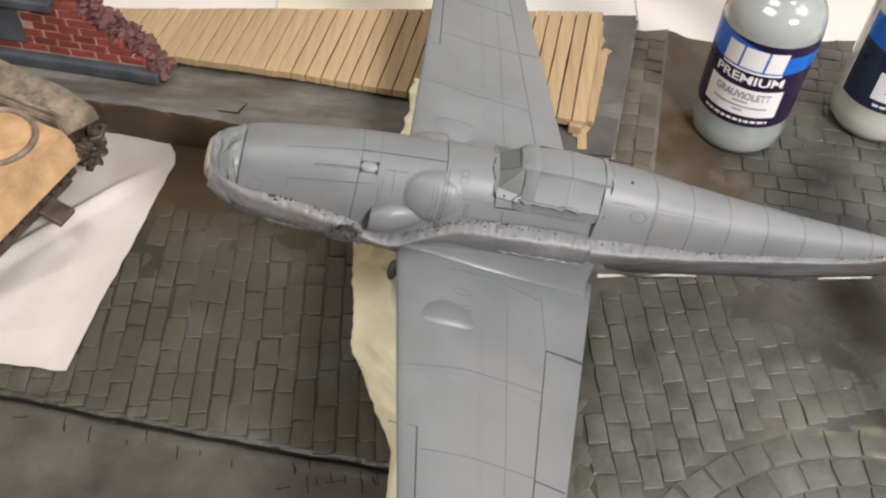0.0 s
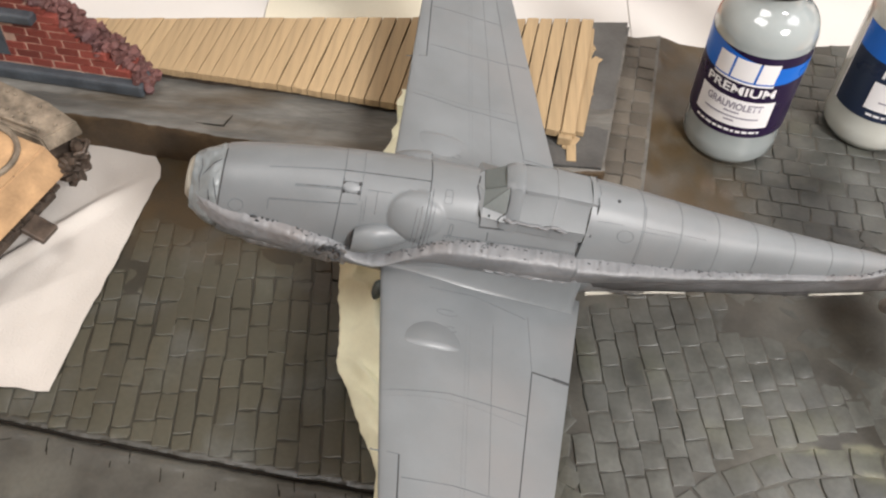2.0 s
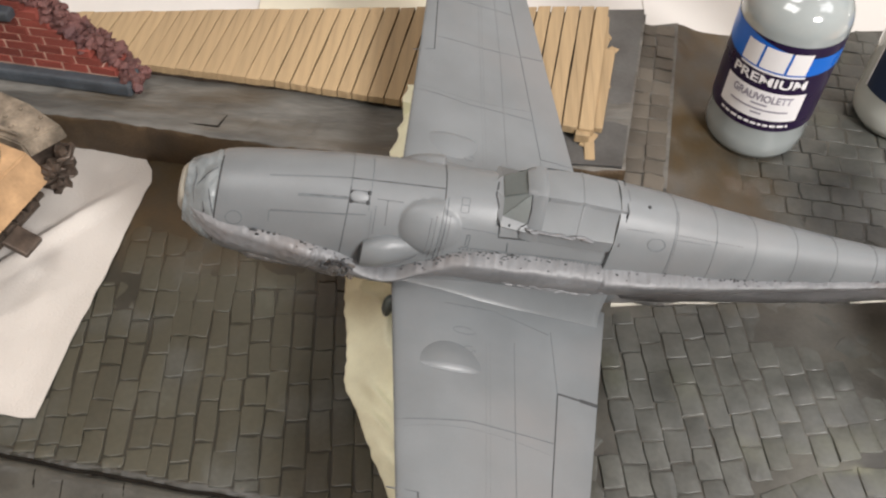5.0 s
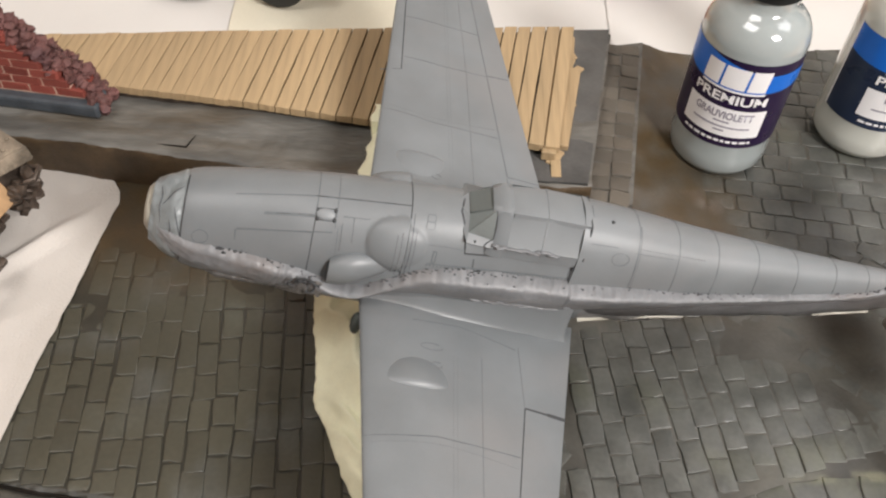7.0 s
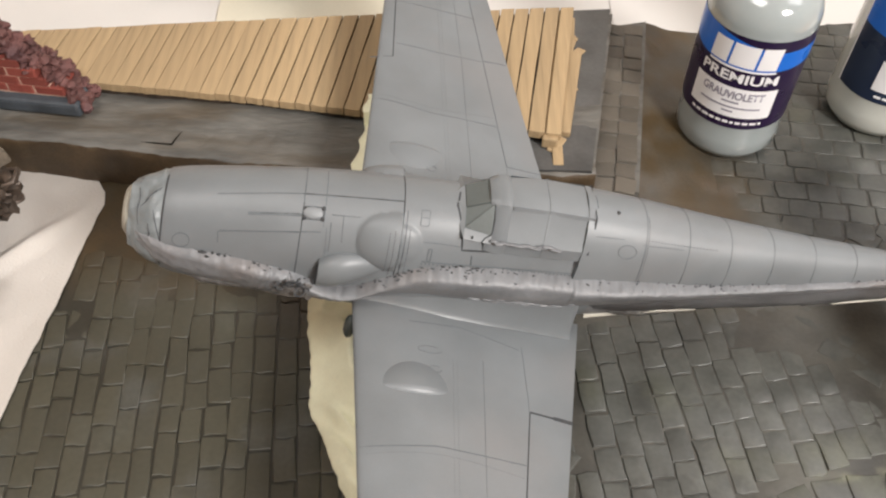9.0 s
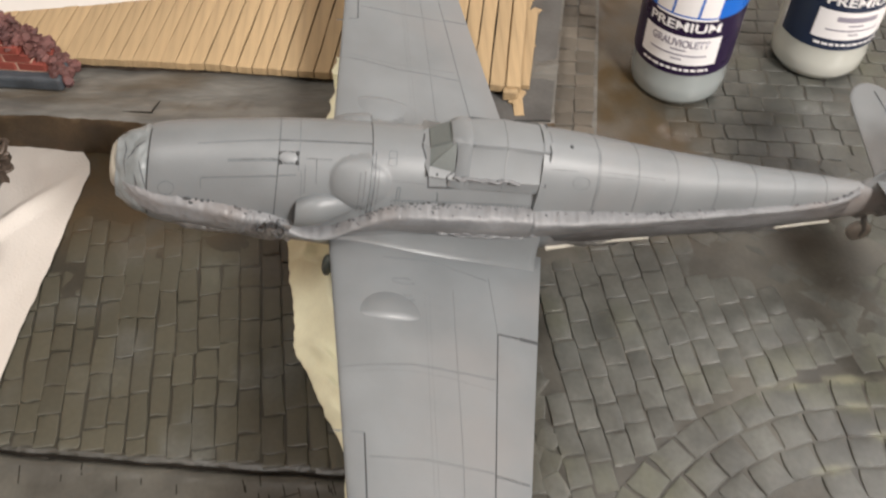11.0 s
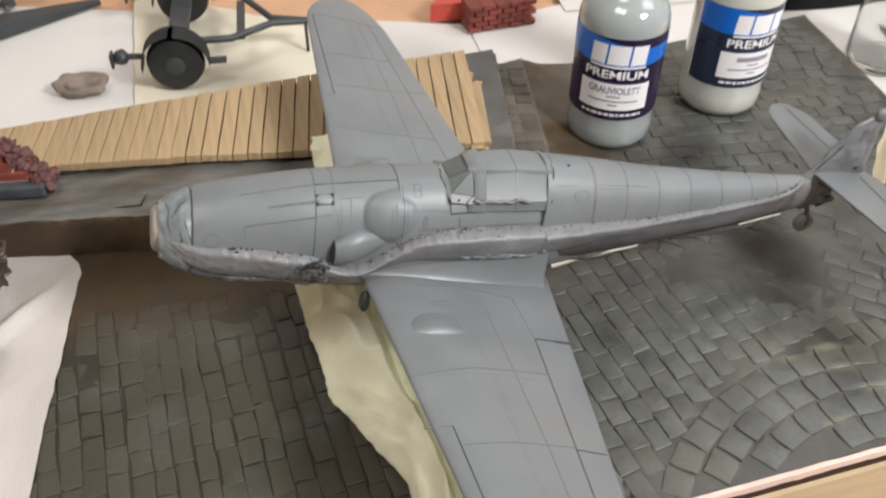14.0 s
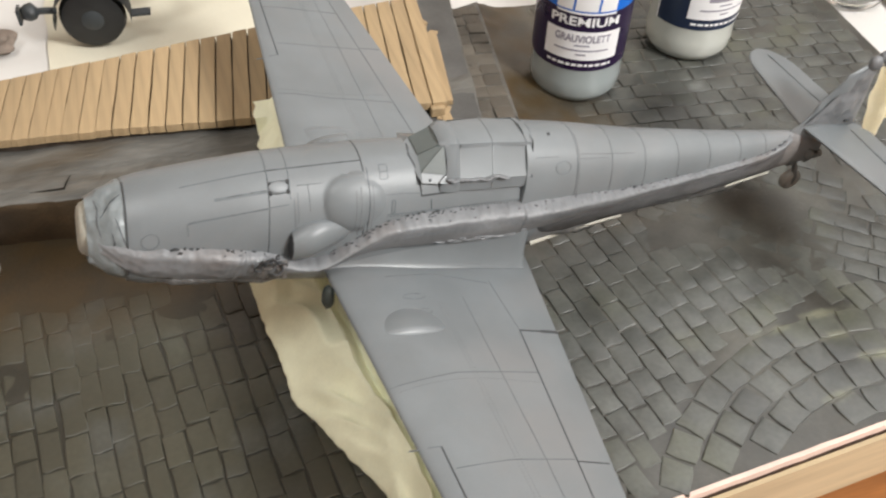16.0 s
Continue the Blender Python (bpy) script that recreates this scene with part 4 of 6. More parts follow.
def hull_line(stations, width, mat, rear=None):
    pts = []
    for (xa, ta), (xb, tb) in zip(stations, stations[1:]):
        n = max(3, int(abs(tb - ta) / 4), int(abs(xb - xa) / 0.08))
        pts += [(xa + (xb - xa) * i / n, ta + (tb - ta) * i / n) for i in range(n)]
    pts.append(stations[-1])
    part("panel_line", ribbon([hull(x, t, rear) for x, t in pts], [hull_normal(x, t, rear) for x, t in pts], width), mat, fuselage)


hull_line([(0.405, 80), (0.405, 192)], 0.016, LINE)
hull_line([(1.465, 60), (1.465, 112)], 0.012, FAINT)
hull_line([(1.465, 112), (1.465, 186)], 0.012, MIDLINE)
hull_line([(1.63, 70), (1.635, 132)], 0.009, FAINT)
hull_line([(0.80, 108), (1.45, 104)], 0.011, FAINT)
hull_line([(1.45, 104), (1.9, 103), (2.24, 102)], 0.013, MIDLINE)
hull_line([(1.14, 124), (1.44, 122.5)], 0.012, MIDLINE)
hull_line([(1.05, 124.6), (1.46, 123.5)], 0.03, FAINT)
hull_line([(0.84, 141), (1.2, 139), (1.62, 136)], 0.010, FAINT)
hull_line([(0.84, 141), (0.845, 151)], 0.010, FAINT)
hull_line([(1.66, 132), (1.68, 160)], 0.007, FAINT)
hull_line([(2.24, 60), (2.25, 172)], 0.013, LINE)
hull_line([(2.275, 110), (2.285, 172)], 0.008, MIDLINE)
hull_line([(2.43, 136), (2.60, 136), (2.75, 137)], 0.008, FAINT)
hull_line([(2.72, 72), (2.67, 100), (2.72, 120), (2.75, 139.5), (3.08, 138)], 0.02, LINE)
hull_line([(2.45, 152), (3.05, 151), (3.72, 150)], 0.012, FAINT)
hull_line([(2.84, 143), (2.85, 151)], 0.012, MIDLINE)
for xs in (4.22, 4.62, 5.02, 5.43, 5.84, 6.25, 6.6):
    hull_line([(xs, 55), (xs + 0.05, 178)], 0.010, FAINT, True)
hull_line([(3.79, 84), (3.80, 100)], 0.010, FAINT, True)
hull_line([(4.22, 130), (4.6, 130)], 0.008, FAINT, True)
hull_line([(3.8, 128), (4.05, 127)], 0.01, FAINT, True)


def hull_ring(x, t, rx, rt, width, mat, rear=None, square=False):
    pts = []
    for k in range(33):
        a = 2 * math.pi * k / 32
        c, s = math.cos(a), math.sin(a)
        if square:
            g = max(abs(c), abs(s)) ** 0.8
            c, s = c / g, s / g
        pts.append((x + rx * c, t + rt * s))
    part("hatch_outline", ribbon([hull(a, b, rear) for a, b in pts], [hull_normal(a, b, rear) for a, b in pts], width), mat, fuselage)


hull_ring(1.545, 121, 0.08, 5.5, 0.012, MIDLINE, square=True)
hull_ring(0.565, 151, 0.065, 6.5, 0.01, FAINT)
hull_ring(2.42, 112, 0.035, 3.6, 0.008, FAINT, square=True)
hull_ring(2.42, 119, 0.035, 3.6, 0.008, FAINT, square=True)
hull_ring(2.50, 146, 0.014, 5, 0.012, FAINT, square=True)
hull_ring(4.1, 138, 0.08, 6, 0.008, FAINT, True)
part("filler_cap", lump(bmesh.new(), hull(3.98, 101, True), 0.018 * S, 0.018 * S, 0.012 * S, 0.1), LINE, fuselage)


def blister(x, t, rx, ry, rz, mat, tail=1.0, rear=None, name="blister"):
    c, n = hull(x, t, rear), hull_normal(x, t, rear)
    a = Vector((1, 0, 0))
    b = n.cross(a).normalized()
    bm = bmesh.new()
    got = bmesh.ops.create_uvsphere(bm, u_segments=32, v_segments=20, radius=1)
    for v in got["verts"]:
        k = tail if v.co.x > 0 else 1
        v.co = c + (a * v.co.x * rx * k + b * v.co.y * ry + n * v.co.z * rz) * S
    return part(name, bm, PRIMER if mat is None else mat, fuselage, "", 60)


blister(1.545, 121, 0.082, 0.05, 0.012, None)
for rx, rt in ((1.48, 125.5), (1.62, 116.5), (1.62, 125.5), (1.48, 118)):
    blister(rx, rt, 0.016, 0.02, 0.012, LINE, name="dark_corner")


def rivet_row(xa, ta, xb, tb, n, rear=None):
    bm = bmesh.new()
    for k in range(n):
        x, t = xa + (xb - xa) * k / (n - 1), ta + (tb - ta) * k / (n - 1)
        c = hull(x, t, rear)
        bmesh.ops.create_icosphere(bm, subdivisions=1, radius=0.006 * S, matrix=Matrix.Translation(c))
    tagged(part("rivet_row", bm, MIDLINE, fuselage), kind="stuff")


rivet_row(2.19, 130, 2.20, 165, 18)
rivet_row(2.15, 132, 2.16, 163, 15)
rivet_row(2.31, 128, 2.32, 166, 18)
rivet_row(1.70, 121, 1.90, 121, 11)
rivet_row(1.69, 128, 1.70, 150, 11)
rivet_row(1.78, 122, 1.79, 142, 10)
rivet_row(0.86, 140, 1.44, 138, 30)
rivet_row(4.255, 100, 4.29, 172, 30, True)
rivet_row(2.45, 153.5, 3.72, 151.5, 40)
rivet_row(4.27, 125, 4.9, 126, 22, True)

# exhaust fairing with its open front
c = hull(1.83, hull_t(1.83, 0.20)) + Vector((0.045 * S, 0.012 * S, 0))
bm = bmesh.new()
rings = []
for i, (dx, ry, rz, dy, dz) in enumerate(((-0.205, 0.08, 0.10, -0.02, 0.0), (-0.23, 0.085, 0.105, -0.02, 0.0), (-0.235, 0.105, 0.125, -0.02, 0.0), (-0.19, 0.115, 0.145, -0.015, 0.015), (-0.1, 0.125, 0.165, -0.01, 0.04), (0.0, 0.115, 0.16, 0.005, 0.06), (0.13, 0.09, 0.125, 0.03, 0.075), (0.28, 0.055, 0.075, 0.065, 0.085), (0.42, 0.02, 0.03, 0.095, 0.09))):
    rings.append([bm.verts.new(c + Vector((dx, dy + ry * math.cos(a), dz + rz * math.sin(a))) * S) for a in (2 * math.pi * k / 24 for k in range(24))])
for a, b in zip(rings, rings[1:]):
    for k in range(24):
        bm.faces.new((a[k], a[(k + 1) % 24], b[(k + 1) % 24], b[k]))
bm.faces.new(rings[-1])
part("exhaust_fairing", bm, PRIMER, plane, "smooth grey teardrop fairing", 60)
part("exhaust_mouth", lump(bmesh.new(), c + Vector((-0.232, -0.032, 0)) * S, 0.02 * S, 0.088 * S, 0.108 * S, 0.05), LINE, plane, "black open mouth")

# windscreen and canopy
bm = bmesh.new()
v = [bm.verts.new(Vector(p) * S) for p in ((2.73, -0.352, 0.69), (2.62, 0, 0.8), (2.73, 0.352, 0.69), (2.96, 0.34, 0.68), (2.96, -0.362, 0.68), (2.95, -0.138, 0.932), (2.95, 0.138, 0.932), (2.735, -0.13, 0.805), (2.735, 0.13, 0.805))]
v += [bm.verts.new(Vector(p) * S) for p in ((2.735, -0.275, 0.737), (2.952, -0.322, 0.735))]
for f in ((7, 8, 6, 5), (0, 9, 10, 4), (9, 5, 10), (9, 7, 5), (8, 2, 3, 6), (4, 10, 5, 6, 3), (0, 1, 7, 9), (1, 8, 7), (1, 2, 8)):
    bm.faces.new([v[i] for i in f])
screen = part("windscreen", bm, PRIMER, plane, "grey sprayed windscreen with dull green panes", 20)
screen.data.materials.append(GREEN)
for k in (0, 2, 3):
    screen.data.polygons[k].material_index = 1
for side in (-1,):
    p, q, r = [Vector((x, -side * y, z)) * S for x, y, z in ((2.745, -0.270, 0.744), (2.945, -0.148, 0.920), (2.950, -0.315, 0.742))]
    n = (q - p).cross(r - p).normalized()
    n = n if n.y * side > 0 else -n
    bm = bmesh.new()
    a, b = [[bm.verts.new(v + n * h * S) for v in (p, q, r)] for h in (0.010, -0.004)]
    bm.faces.new(a)
    bm.faces.new(b[::-1])
    for k in range(3):
        bm.faces.new((a[k], a[(k + 1) % 3], b[(k + 1) % 3], b[k]))
    part("quarter_pane", bm, GREEN, screen, "dark grey green quarter pane")
    part("screen_frame", tube([p + n * 0.004 * S, q + n * 0.004 * S], 0.007 * S, 8), GREEN, screen, "", 60)
    part("screen_gap", tube([q + n * 0.008 * S, (q + r) / 2 + n * 0.009 * S + Vector((0.012, 0, 0)) * S, r + n * 0.008 * S], 0.006 * S, 6), LINE, screen, "", 60)
    low = Vector((2.955, side * 0.36, 0.69)) * S
    part("screen_gap", tube([r + n * 0.008 * S, r.lerp(low, 0.5) + Vector((-0.05, 0, 0)) * S + n * 0.005 * S, low + Vector((-0.075, side * 0.004, 0.0)) * S], 0.004 * S, 6), LINE, screen, "", 60)
    part("vent", box(-0.006, 0.006, -0.004, 0.004, -0.02, 0.02, 0, pose(0, 0, 0)), LINE, screen).data.transform(Matrix.Translation(Vector((2.80, side * 0.343, 0.705)) * S) @ Matrix.Scale(S, 4))
front = [Vector(p) * S for p in ((2.742, -0.118, 0.814), (2.742, 0.118, 0.814), (2.943, 0.126, 0.931), (2.943, -0.126, 0.931))]
n = (front[1] - front[0]).cross(front[3] - front[0]).normalized()
bm = bmesh.new()
a, b = [[bm.verts.new(p + n * h * S) for p in front] for h in (0.007, -0.004)]
bm.faces.new(a)
bm.faces.new(b[::-1])
for k in range(4):
    bm.faces.new((a[k], a[(k + 1) % 4], b[(k + 1) % 4], b[k]))
part("front_pane", bm, GREEN, screen, "dark grey green front pane")
CAN = [(2.93, 0.335, 0.145, 0.69, 0.945), (3.1, 0.35, 0.165, 0.70, 0.968), (3.4, 0.355, 0.175, 0.71, 0.985), (3.76, 0.35, 0.172, 0.72, 0.972)]


def canopy_at(x, grow=0.0):
    w, t, z0, z1 = [float(np.interp(x, [r[0] for r in CAN], [r[k] for r in CAN])) + g for k, g in ((1, grow), (2, grow), (3, 0), (4, grow))]
    return [(x, -w - 0.02, z0 - 0.10), (x, -w, z0), (x, -t - 0.012, z1 - 0.055), (x, -t, z1 - 0.025), (x, -t * 0.6, z1 - 0.005), (x, 0, z1), (x, t * 0.6, z1 - 0.005), (x, t, z1 - 0.025), (x, t + 0.012, z1 - 0.055), (x, w, z0), (x, w + 0.02, z0 - 0.10)]


bm = bmesh.new()
rows = [[bm.verts.new(Vector(p) * S) for p in canopy_at(x)] for x in (2.93, 3.05, 3.2, 3.4, 3.6, 3.76)]
for a, b in zip(rows, rows[1:]):
    for k in range(10):
        bm.faces.new((a[k], a[k + 1], b[k + 1], b[k]))
bm.faces.new(rows[0])
bm.faces.new(rows[-1])
canopy = part("canopy", bm, PRIMER, plane, "grey sprayed closed canopy", 25)


def canopy_bar(x0, x1, lo, hi, mat=PRIMER, name="canopy_frame", grow=0.006):
    bm = bmesh.new()
    rows = []
    for x in (x0, x1):
        outer, inner = canopy_at(x, grow)[lo:hi], canopy_at(x, -0.01)[lo:hi]
        rows.append(([bm.verts.new(Vector(p) * S) for p in outer], [bm.verts.new(Vector(p) * S) for p in inner]))
    (oa, ia), (ob_, ib) = rows
    for k in range(len(oa) - 1):
        bm.faces.new((oa[k], oa[k + 1], ob_[k + 1], ob_[k]))
        bm.faces.new((oa[k], ia[k], ia[k + 1], oa[k + 1]))
        bm.faces.new((ob_[k], ob_[k + 1], ib[k + 1], ib[k]))
    part(name, bm, mat, canopy)


def canopy_hoop(x0, x1, peak):
    """A rounded bow over the hood."""
    bm = bmesh.new()
    rows = []
    for k in range(9):
        u = k / 8
        rows.append([bm.verts.new(Vector(p) * S) for p in canopy_at(x0 + (x1 - x0) * u, peak * math.sin(math.pi * u) ** 0.6 - 0.004)])
    for a, b in zip(rows, rows[1:]):
        for k in range(10):
            bm.faces.new((a[k], a[k + 1], b[k + 1], b[k]))
    part("front_bow", bm, PRIMER, canopy, "thick rounded grey front bow", 50)


canopy_hoop(2.91, 3.09, 0.02)
canopy_bar(3.385, 3.40, 0, 11, grow=0.004)
canopy_bar(3.72, 3.77, 1, 10)
canopy_bar(3.09, 3.72, 2, 4, grow=0.008)
canopy_bar(3.09, 3.72, 7, 9, grow=0.008)
for side in (-1, 1):
    rear = [Vector((x, -side * p[1], p[2] + 0.004)) for x, p in ((3.775, canopy_at(3.76, 0.004)[4]), (3.782, canopy_at(3.76, 0.009)[3]), (3.782, canopy_at(3.76, 0.012)[2]))]
    rear += [Vector((3.768, -side * canopy_at(3.76, 0.008)[1][1], canopy_at(3.76)[1][2] - 0.02))]
    part("canopy_gap", tube([p * S for p in rear], lambda u: (0.003 + 0.0085 * u) * S, 6), LINE, canopy, "dark open joint behind the canopy", 60)
bm = bmesh.new()
rng = random.Random(2)
for k in range(16):
    x = 2.98 + k * 0.035
    lump(bm, Vector((x, -0.37 + rng.uniform(-0.01, 0.01), 0.715 + 0.03 * math.exp(-((x - 3.42) / 0.07) ** 2))) * S, 0.04 * S, 0.02 * S, rng.uniform(0.010, 0.018) * S, 0.25, 1.5, 2, k)
part("masking_putty", bm, PUTTY, canopy, "lumpy pale putty along the sill", 60)
# rough seam along the flank
RIDGE = smoothed([(0.05, 0.25), (0.35, 0.20), (0.7, 0.23), (1.0, 0.22), (1.4, 0.17), (1.6, 0.11), (1.85, 0.0), (2.05, 0.12), (2.25, 0.28), (2.5, 0.40), (2.9, 0.44), (3.6, 0.46), (4.2, 0.50), (4.9, 0.50), (5.6, 0.56), (6.2, 0.63), (6.7, 0.70), (7.0, 0.84), (7.2, 0.95)])


def ridge_point(x, down=0.0, out=0.0):
    z = RIDGE(x) - down
    y = hull(x, hull_t(x, z), x > 3.73).y / S
    return Vector((x, y - out, z))


def ridge(x0, x1, down, out, ry, rz, seed, n=240, knots=14, rough=1.0):
    pts = [ridge_point(x0 + (x1 - x0) * i / n, down, out) for i in range(n + 1)]

    def f(u, v):
        i = min(n, int(round(u * n)))
        p = pts[i]
        a = 2 * math.pi * v
        taper = min(1, 6 * u + 0.2, 6 * (1 - u) + 0.2)
        q = Vector((p.x * 5, math.cos(a) * 0.9, math.sin(a) * 0.9 + seed))
        k = taper * (1 + rough * (0.35 * noise.noise(q * 1.0) + 0.2 * noise.noise(q * 3.1) + 0.1 * noise.noise(q * 8.0)))
        return (p + Vector((0.015 * noise.noise(q * 3), ry * k * math.cos(a), rz * k * math.sin(a)))) * S
    return grid(n, knots, f, closed=True)


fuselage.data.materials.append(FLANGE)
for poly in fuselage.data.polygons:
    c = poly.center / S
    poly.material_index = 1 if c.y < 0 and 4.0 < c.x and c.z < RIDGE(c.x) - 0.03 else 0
BAND = smoothed([(0.16, 0.05), (0.4, 0.20), (0.6, 0.28), (0.9, 0.33), (1.3, 0.34), (1.6, 0.26), (1.8, 0.13), (2.05, 0.13), (2.3, 0.22), (2.7, 0.31), (3.3, 0.33), (3.9, 0.31), (4.3, 0.24), (5.0, 0.17), (6.0, 0.11), (7.0, 0.08)])
SWELL = smoothed([(0.16, 0.005), (0.4, 0.03), (0.6, 0.05), (1.2, 0.085), (1.6, 0.10), (1.85, 0.13), (2.3, 0.10), (3.0, 0.125), (4.0, 0.12), (5.0, 0.08), (6.0, 0.05), (7.0, 0.035)])
FLANK = {}


def flank_y(x, z):
    """How far out the port flank stands at the station x and height z."""
    key = round(x, 3)
    if key not in FLANK:
        pts = [hull(x, t, x > 3.73) / S for t in np.arange(262, 89, -2.5)]
        FLANK[key] = ([p.z for p in pts], [p.y for p in pts])
    return float(np.interp(z, *FLANK[key]))


def seam_at(x, v):
    """A point of the putty that was smeared over the joint; v runs from its upper lip to its foot."""
    lip = math.exp(-(v / 0.2) ** 2)
    torn = 0.25 + min(1, max(0, 0.35 + 2.2 * n3(x * 1.9, 12.0)))
    z = RIDGE(x) - BAND(x) * v + (1 - v) ** 2 * (0.014 * n3(x * 6, 1.0) + 0.012 * n3(x * 19, 2.0))
    rise = math.sin(math.pi / 2 * v / 0.22) ** 0.8 if v < 0.22 else 1 - 0.62 * ((v - 0.22) / 0.78) ** 1.4
    out = SWELL(x) * rise * (1 + 0.18 * n3(x * 1.6, v * 1.2, 5.0))
    out += 0.005 * n3(x * 5, v * 2.5, 3.0) + lip * torn * (0.012 * n3(x * 13, v * 9, 7.0) + 0.009 * n3(x * 41, v * 22, 9.0))
    z += lip * torn * 0.010 * n3(x * 19, v * 8, 8.0)
    if 1.1 < x < 1.66:
        out += 0.026 * math.sin(math.pi * (x - 1.1) / 0.56) * n3(x * 27 + v * 2.5, v * 2.2, 4.0)
    elif x <= 1.1:
        out += 0.008 * n3(x * 14, v * 4, 6.0)
    if v <= 0.0 or v >= 1.0:
        out = -0.03
    return Vector((x, flank_y(x, z) - out, z)) * S


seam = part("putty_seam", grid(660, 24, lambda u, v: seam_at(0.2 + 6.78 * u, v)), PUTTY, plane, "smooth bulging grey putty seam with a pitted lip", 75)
# browner lower half: rubbed dirt, with the shade under the bulge coloured in
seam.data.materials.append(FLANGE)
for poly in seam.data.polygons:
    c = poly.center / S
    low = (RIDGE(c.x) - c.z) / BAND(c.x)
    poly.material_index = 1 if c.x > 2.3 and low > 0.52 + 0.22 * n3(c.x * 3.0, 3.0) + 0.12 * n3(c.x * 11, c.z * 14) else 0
part("lower_flange", ridge(0.6, 1.6, 0.34, -0.01, 0.05, 0.05, 9.0, 120, 14, 0.7), SKIRT, plane, "rough dirty lower flange", 70)
part("belly_seam", ridge(4.15, 6.9, 0.48, -0.02, 0.05, 0.12, 14.0, 160, 10), SKIRT, plane, "brown dirty belly seam", 70)
rng = random.Random(8)
bm = bmesh.new()
CLUMPS = [(rng.uniform(2.0, 6.9), rng.uniform(0.02, 0.12)) for k in range(16)]
for k in range(150):
    x = rng.choice((rng.uniform(0.9, 6.9), rng.gauss(*rng.choice(CLUMPS)), rng.gauss(*rng.choice(CLUMPS)), rng.gauss(*rng.choice(CLUMPS)), rng.gauss(*rng.choice(CLUMPS)), rng.gauss(0.80, 0.07), rng.gauss(1.25, 0.1), rng.gauss(2.25, 0.12), rng.gauss(2.95, 0.2), rng.gauss(5.0, 0.25), rng.gauss(5.0, 0.2), rng.uniform(6.5, 6.9)))
    x = min(6.9, max(0.45, x))
    p = seam_at(x, rng.choice((rng.uniform(0.0, 0.03), rng.uniform(0.0, 0.03), rng.uniform(0.0, 0.05), rng.uniform(0.02, 0.13))))
    big = 1.9 if x < 1.1 and k % 3 == 0 else 1.0
    lump(bm, p, big * rng.uniform(0.005, 0.021) * S, 0.006 * S, big * rng.uniform(0.004, 0.013) * S, 0.5, 2, 1, k)
tagged(part("seam_pit", bm, LINE, plane, "dark open pits in the putty"), kind="stuff")
bm = bmesh.new()
for k in range(18):
    p = seam_at(rng.uniform(1.36, 1.62), rng.uniform(0.1, 0.75))
    lump(bm, p, rng.uniform(0.02, 0.05) * S, 0.012 * S, rng.uniform(0.02, 0.06) * S, 1.1, 3, 2, k)
for k in range(7):
    x = rng.uniform(1.36, 1.62)
    p = ridge_point(x, rng.uniform(-0.06, 0.10), 0.125)
    a = rng.uniform(0, 6)
    curl = [(p + Vector((0.05 * math.cos(a + q * 0.6), -0.012 * math.sin(q), 0.05 * math.sin(a + q * 0.6)))) * S for q in range(6)]
    part("torn_curl", tube(curl, 0.009 * S, 5), LINE, plane, "dark torn curl", 60)
tagged(part("torn_exhaust", bm, SKIRT, plane, "torn dark rough patch before the exhaust", 40), kind="stuff")
bm = bmesh.new()
for k in range(26):
    x = rng.uniform(2.9, 3.95)
    p = seam_at(x, 0.86 + rng.uniform(-0.08, 0.1))
    lump(bm, p, rng.uniform(0.03, 0.08) * S, 0.014 * S, 0.009 * S, 0.6, 3, 2, k)
part("torn_flake", bm, PUTTY, plane, "torn grey flakes", 40)
# moulded skirt below the seam, with its bare cream edge
SKIRT_Y = ((4.05, -0.31), (4.43, -0.30), (5.05, -0.27), (6.1, -0.20), (6.9, -0.12))
SKIRT_Z = ((4.05, -0.14), (4.43, -0.02), (5.05, 0.10), (6.1, 0.27), (6.9, 0.43))


def skirt(u, v):
    x = 3.86 + 3.04 * u
    a = Vector((x, flank_y(x, RIDGE(x) - 0.07) - 0.02, RIDGE(x) - 0.07))
    b = Vector((x, lerp(x, SKIRT_Y), lerp(x, SKIRT_Z) + 0.012 * noise.noise(Vector((x * 9, 0, 4)))))
    p = a.lerp(b, v)
    p.y += 0.07 * max(0, 1 - u * 6)
    p.y -= 0.095 * math.sin(math.pi * v) * (1 - 0.5 * u) + 0.012 * noise.noise(Vector((x * 5, v * 3, 1)))
    return p * S


bm = grid(90, 12, skirt)
bmesh.ops.solidify(bm, geom=bm.faces[:], thickness=-0.02 * S)
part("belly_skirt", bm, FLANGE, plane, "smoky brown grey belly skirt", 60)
part("belly_strip", tube([Vector((x, lerp(x, SKIRT_Y) - 0.012, lerp(x, SKIRT_Z) - 0.008)) * S for x in np.arange(4.05, 5.1, 0.07)], lambda u: (0.014 + 0.018 * (1 - u)) * S, 6), RAW, plane, "bare cream plastic strip", 60)
part("belly_strip", tube([Vector((x, lerp(x, SKIRT_Y) - 0.012, lerp(x, SKIRT_Z) - 0.006)) * S for x in np.arange(6.3, 6.9, 0.07)], 0.012 * S, 6), RAW, plane, "", 60)

# wings
TIP = 4.82


def chord(a):
    le, te = 1.95 + 0.048 * a, 4.13 - 0.215 * a
    if a > 4.1:
        f = math.sqrt(max(0.0, 1 - ((a - 4.1) / (TIP - 4.1)) ** 2))
        le, te = 2.74 - (2.74 - le) * f, 2.74 + (te - 2.74) * f
    return le, te


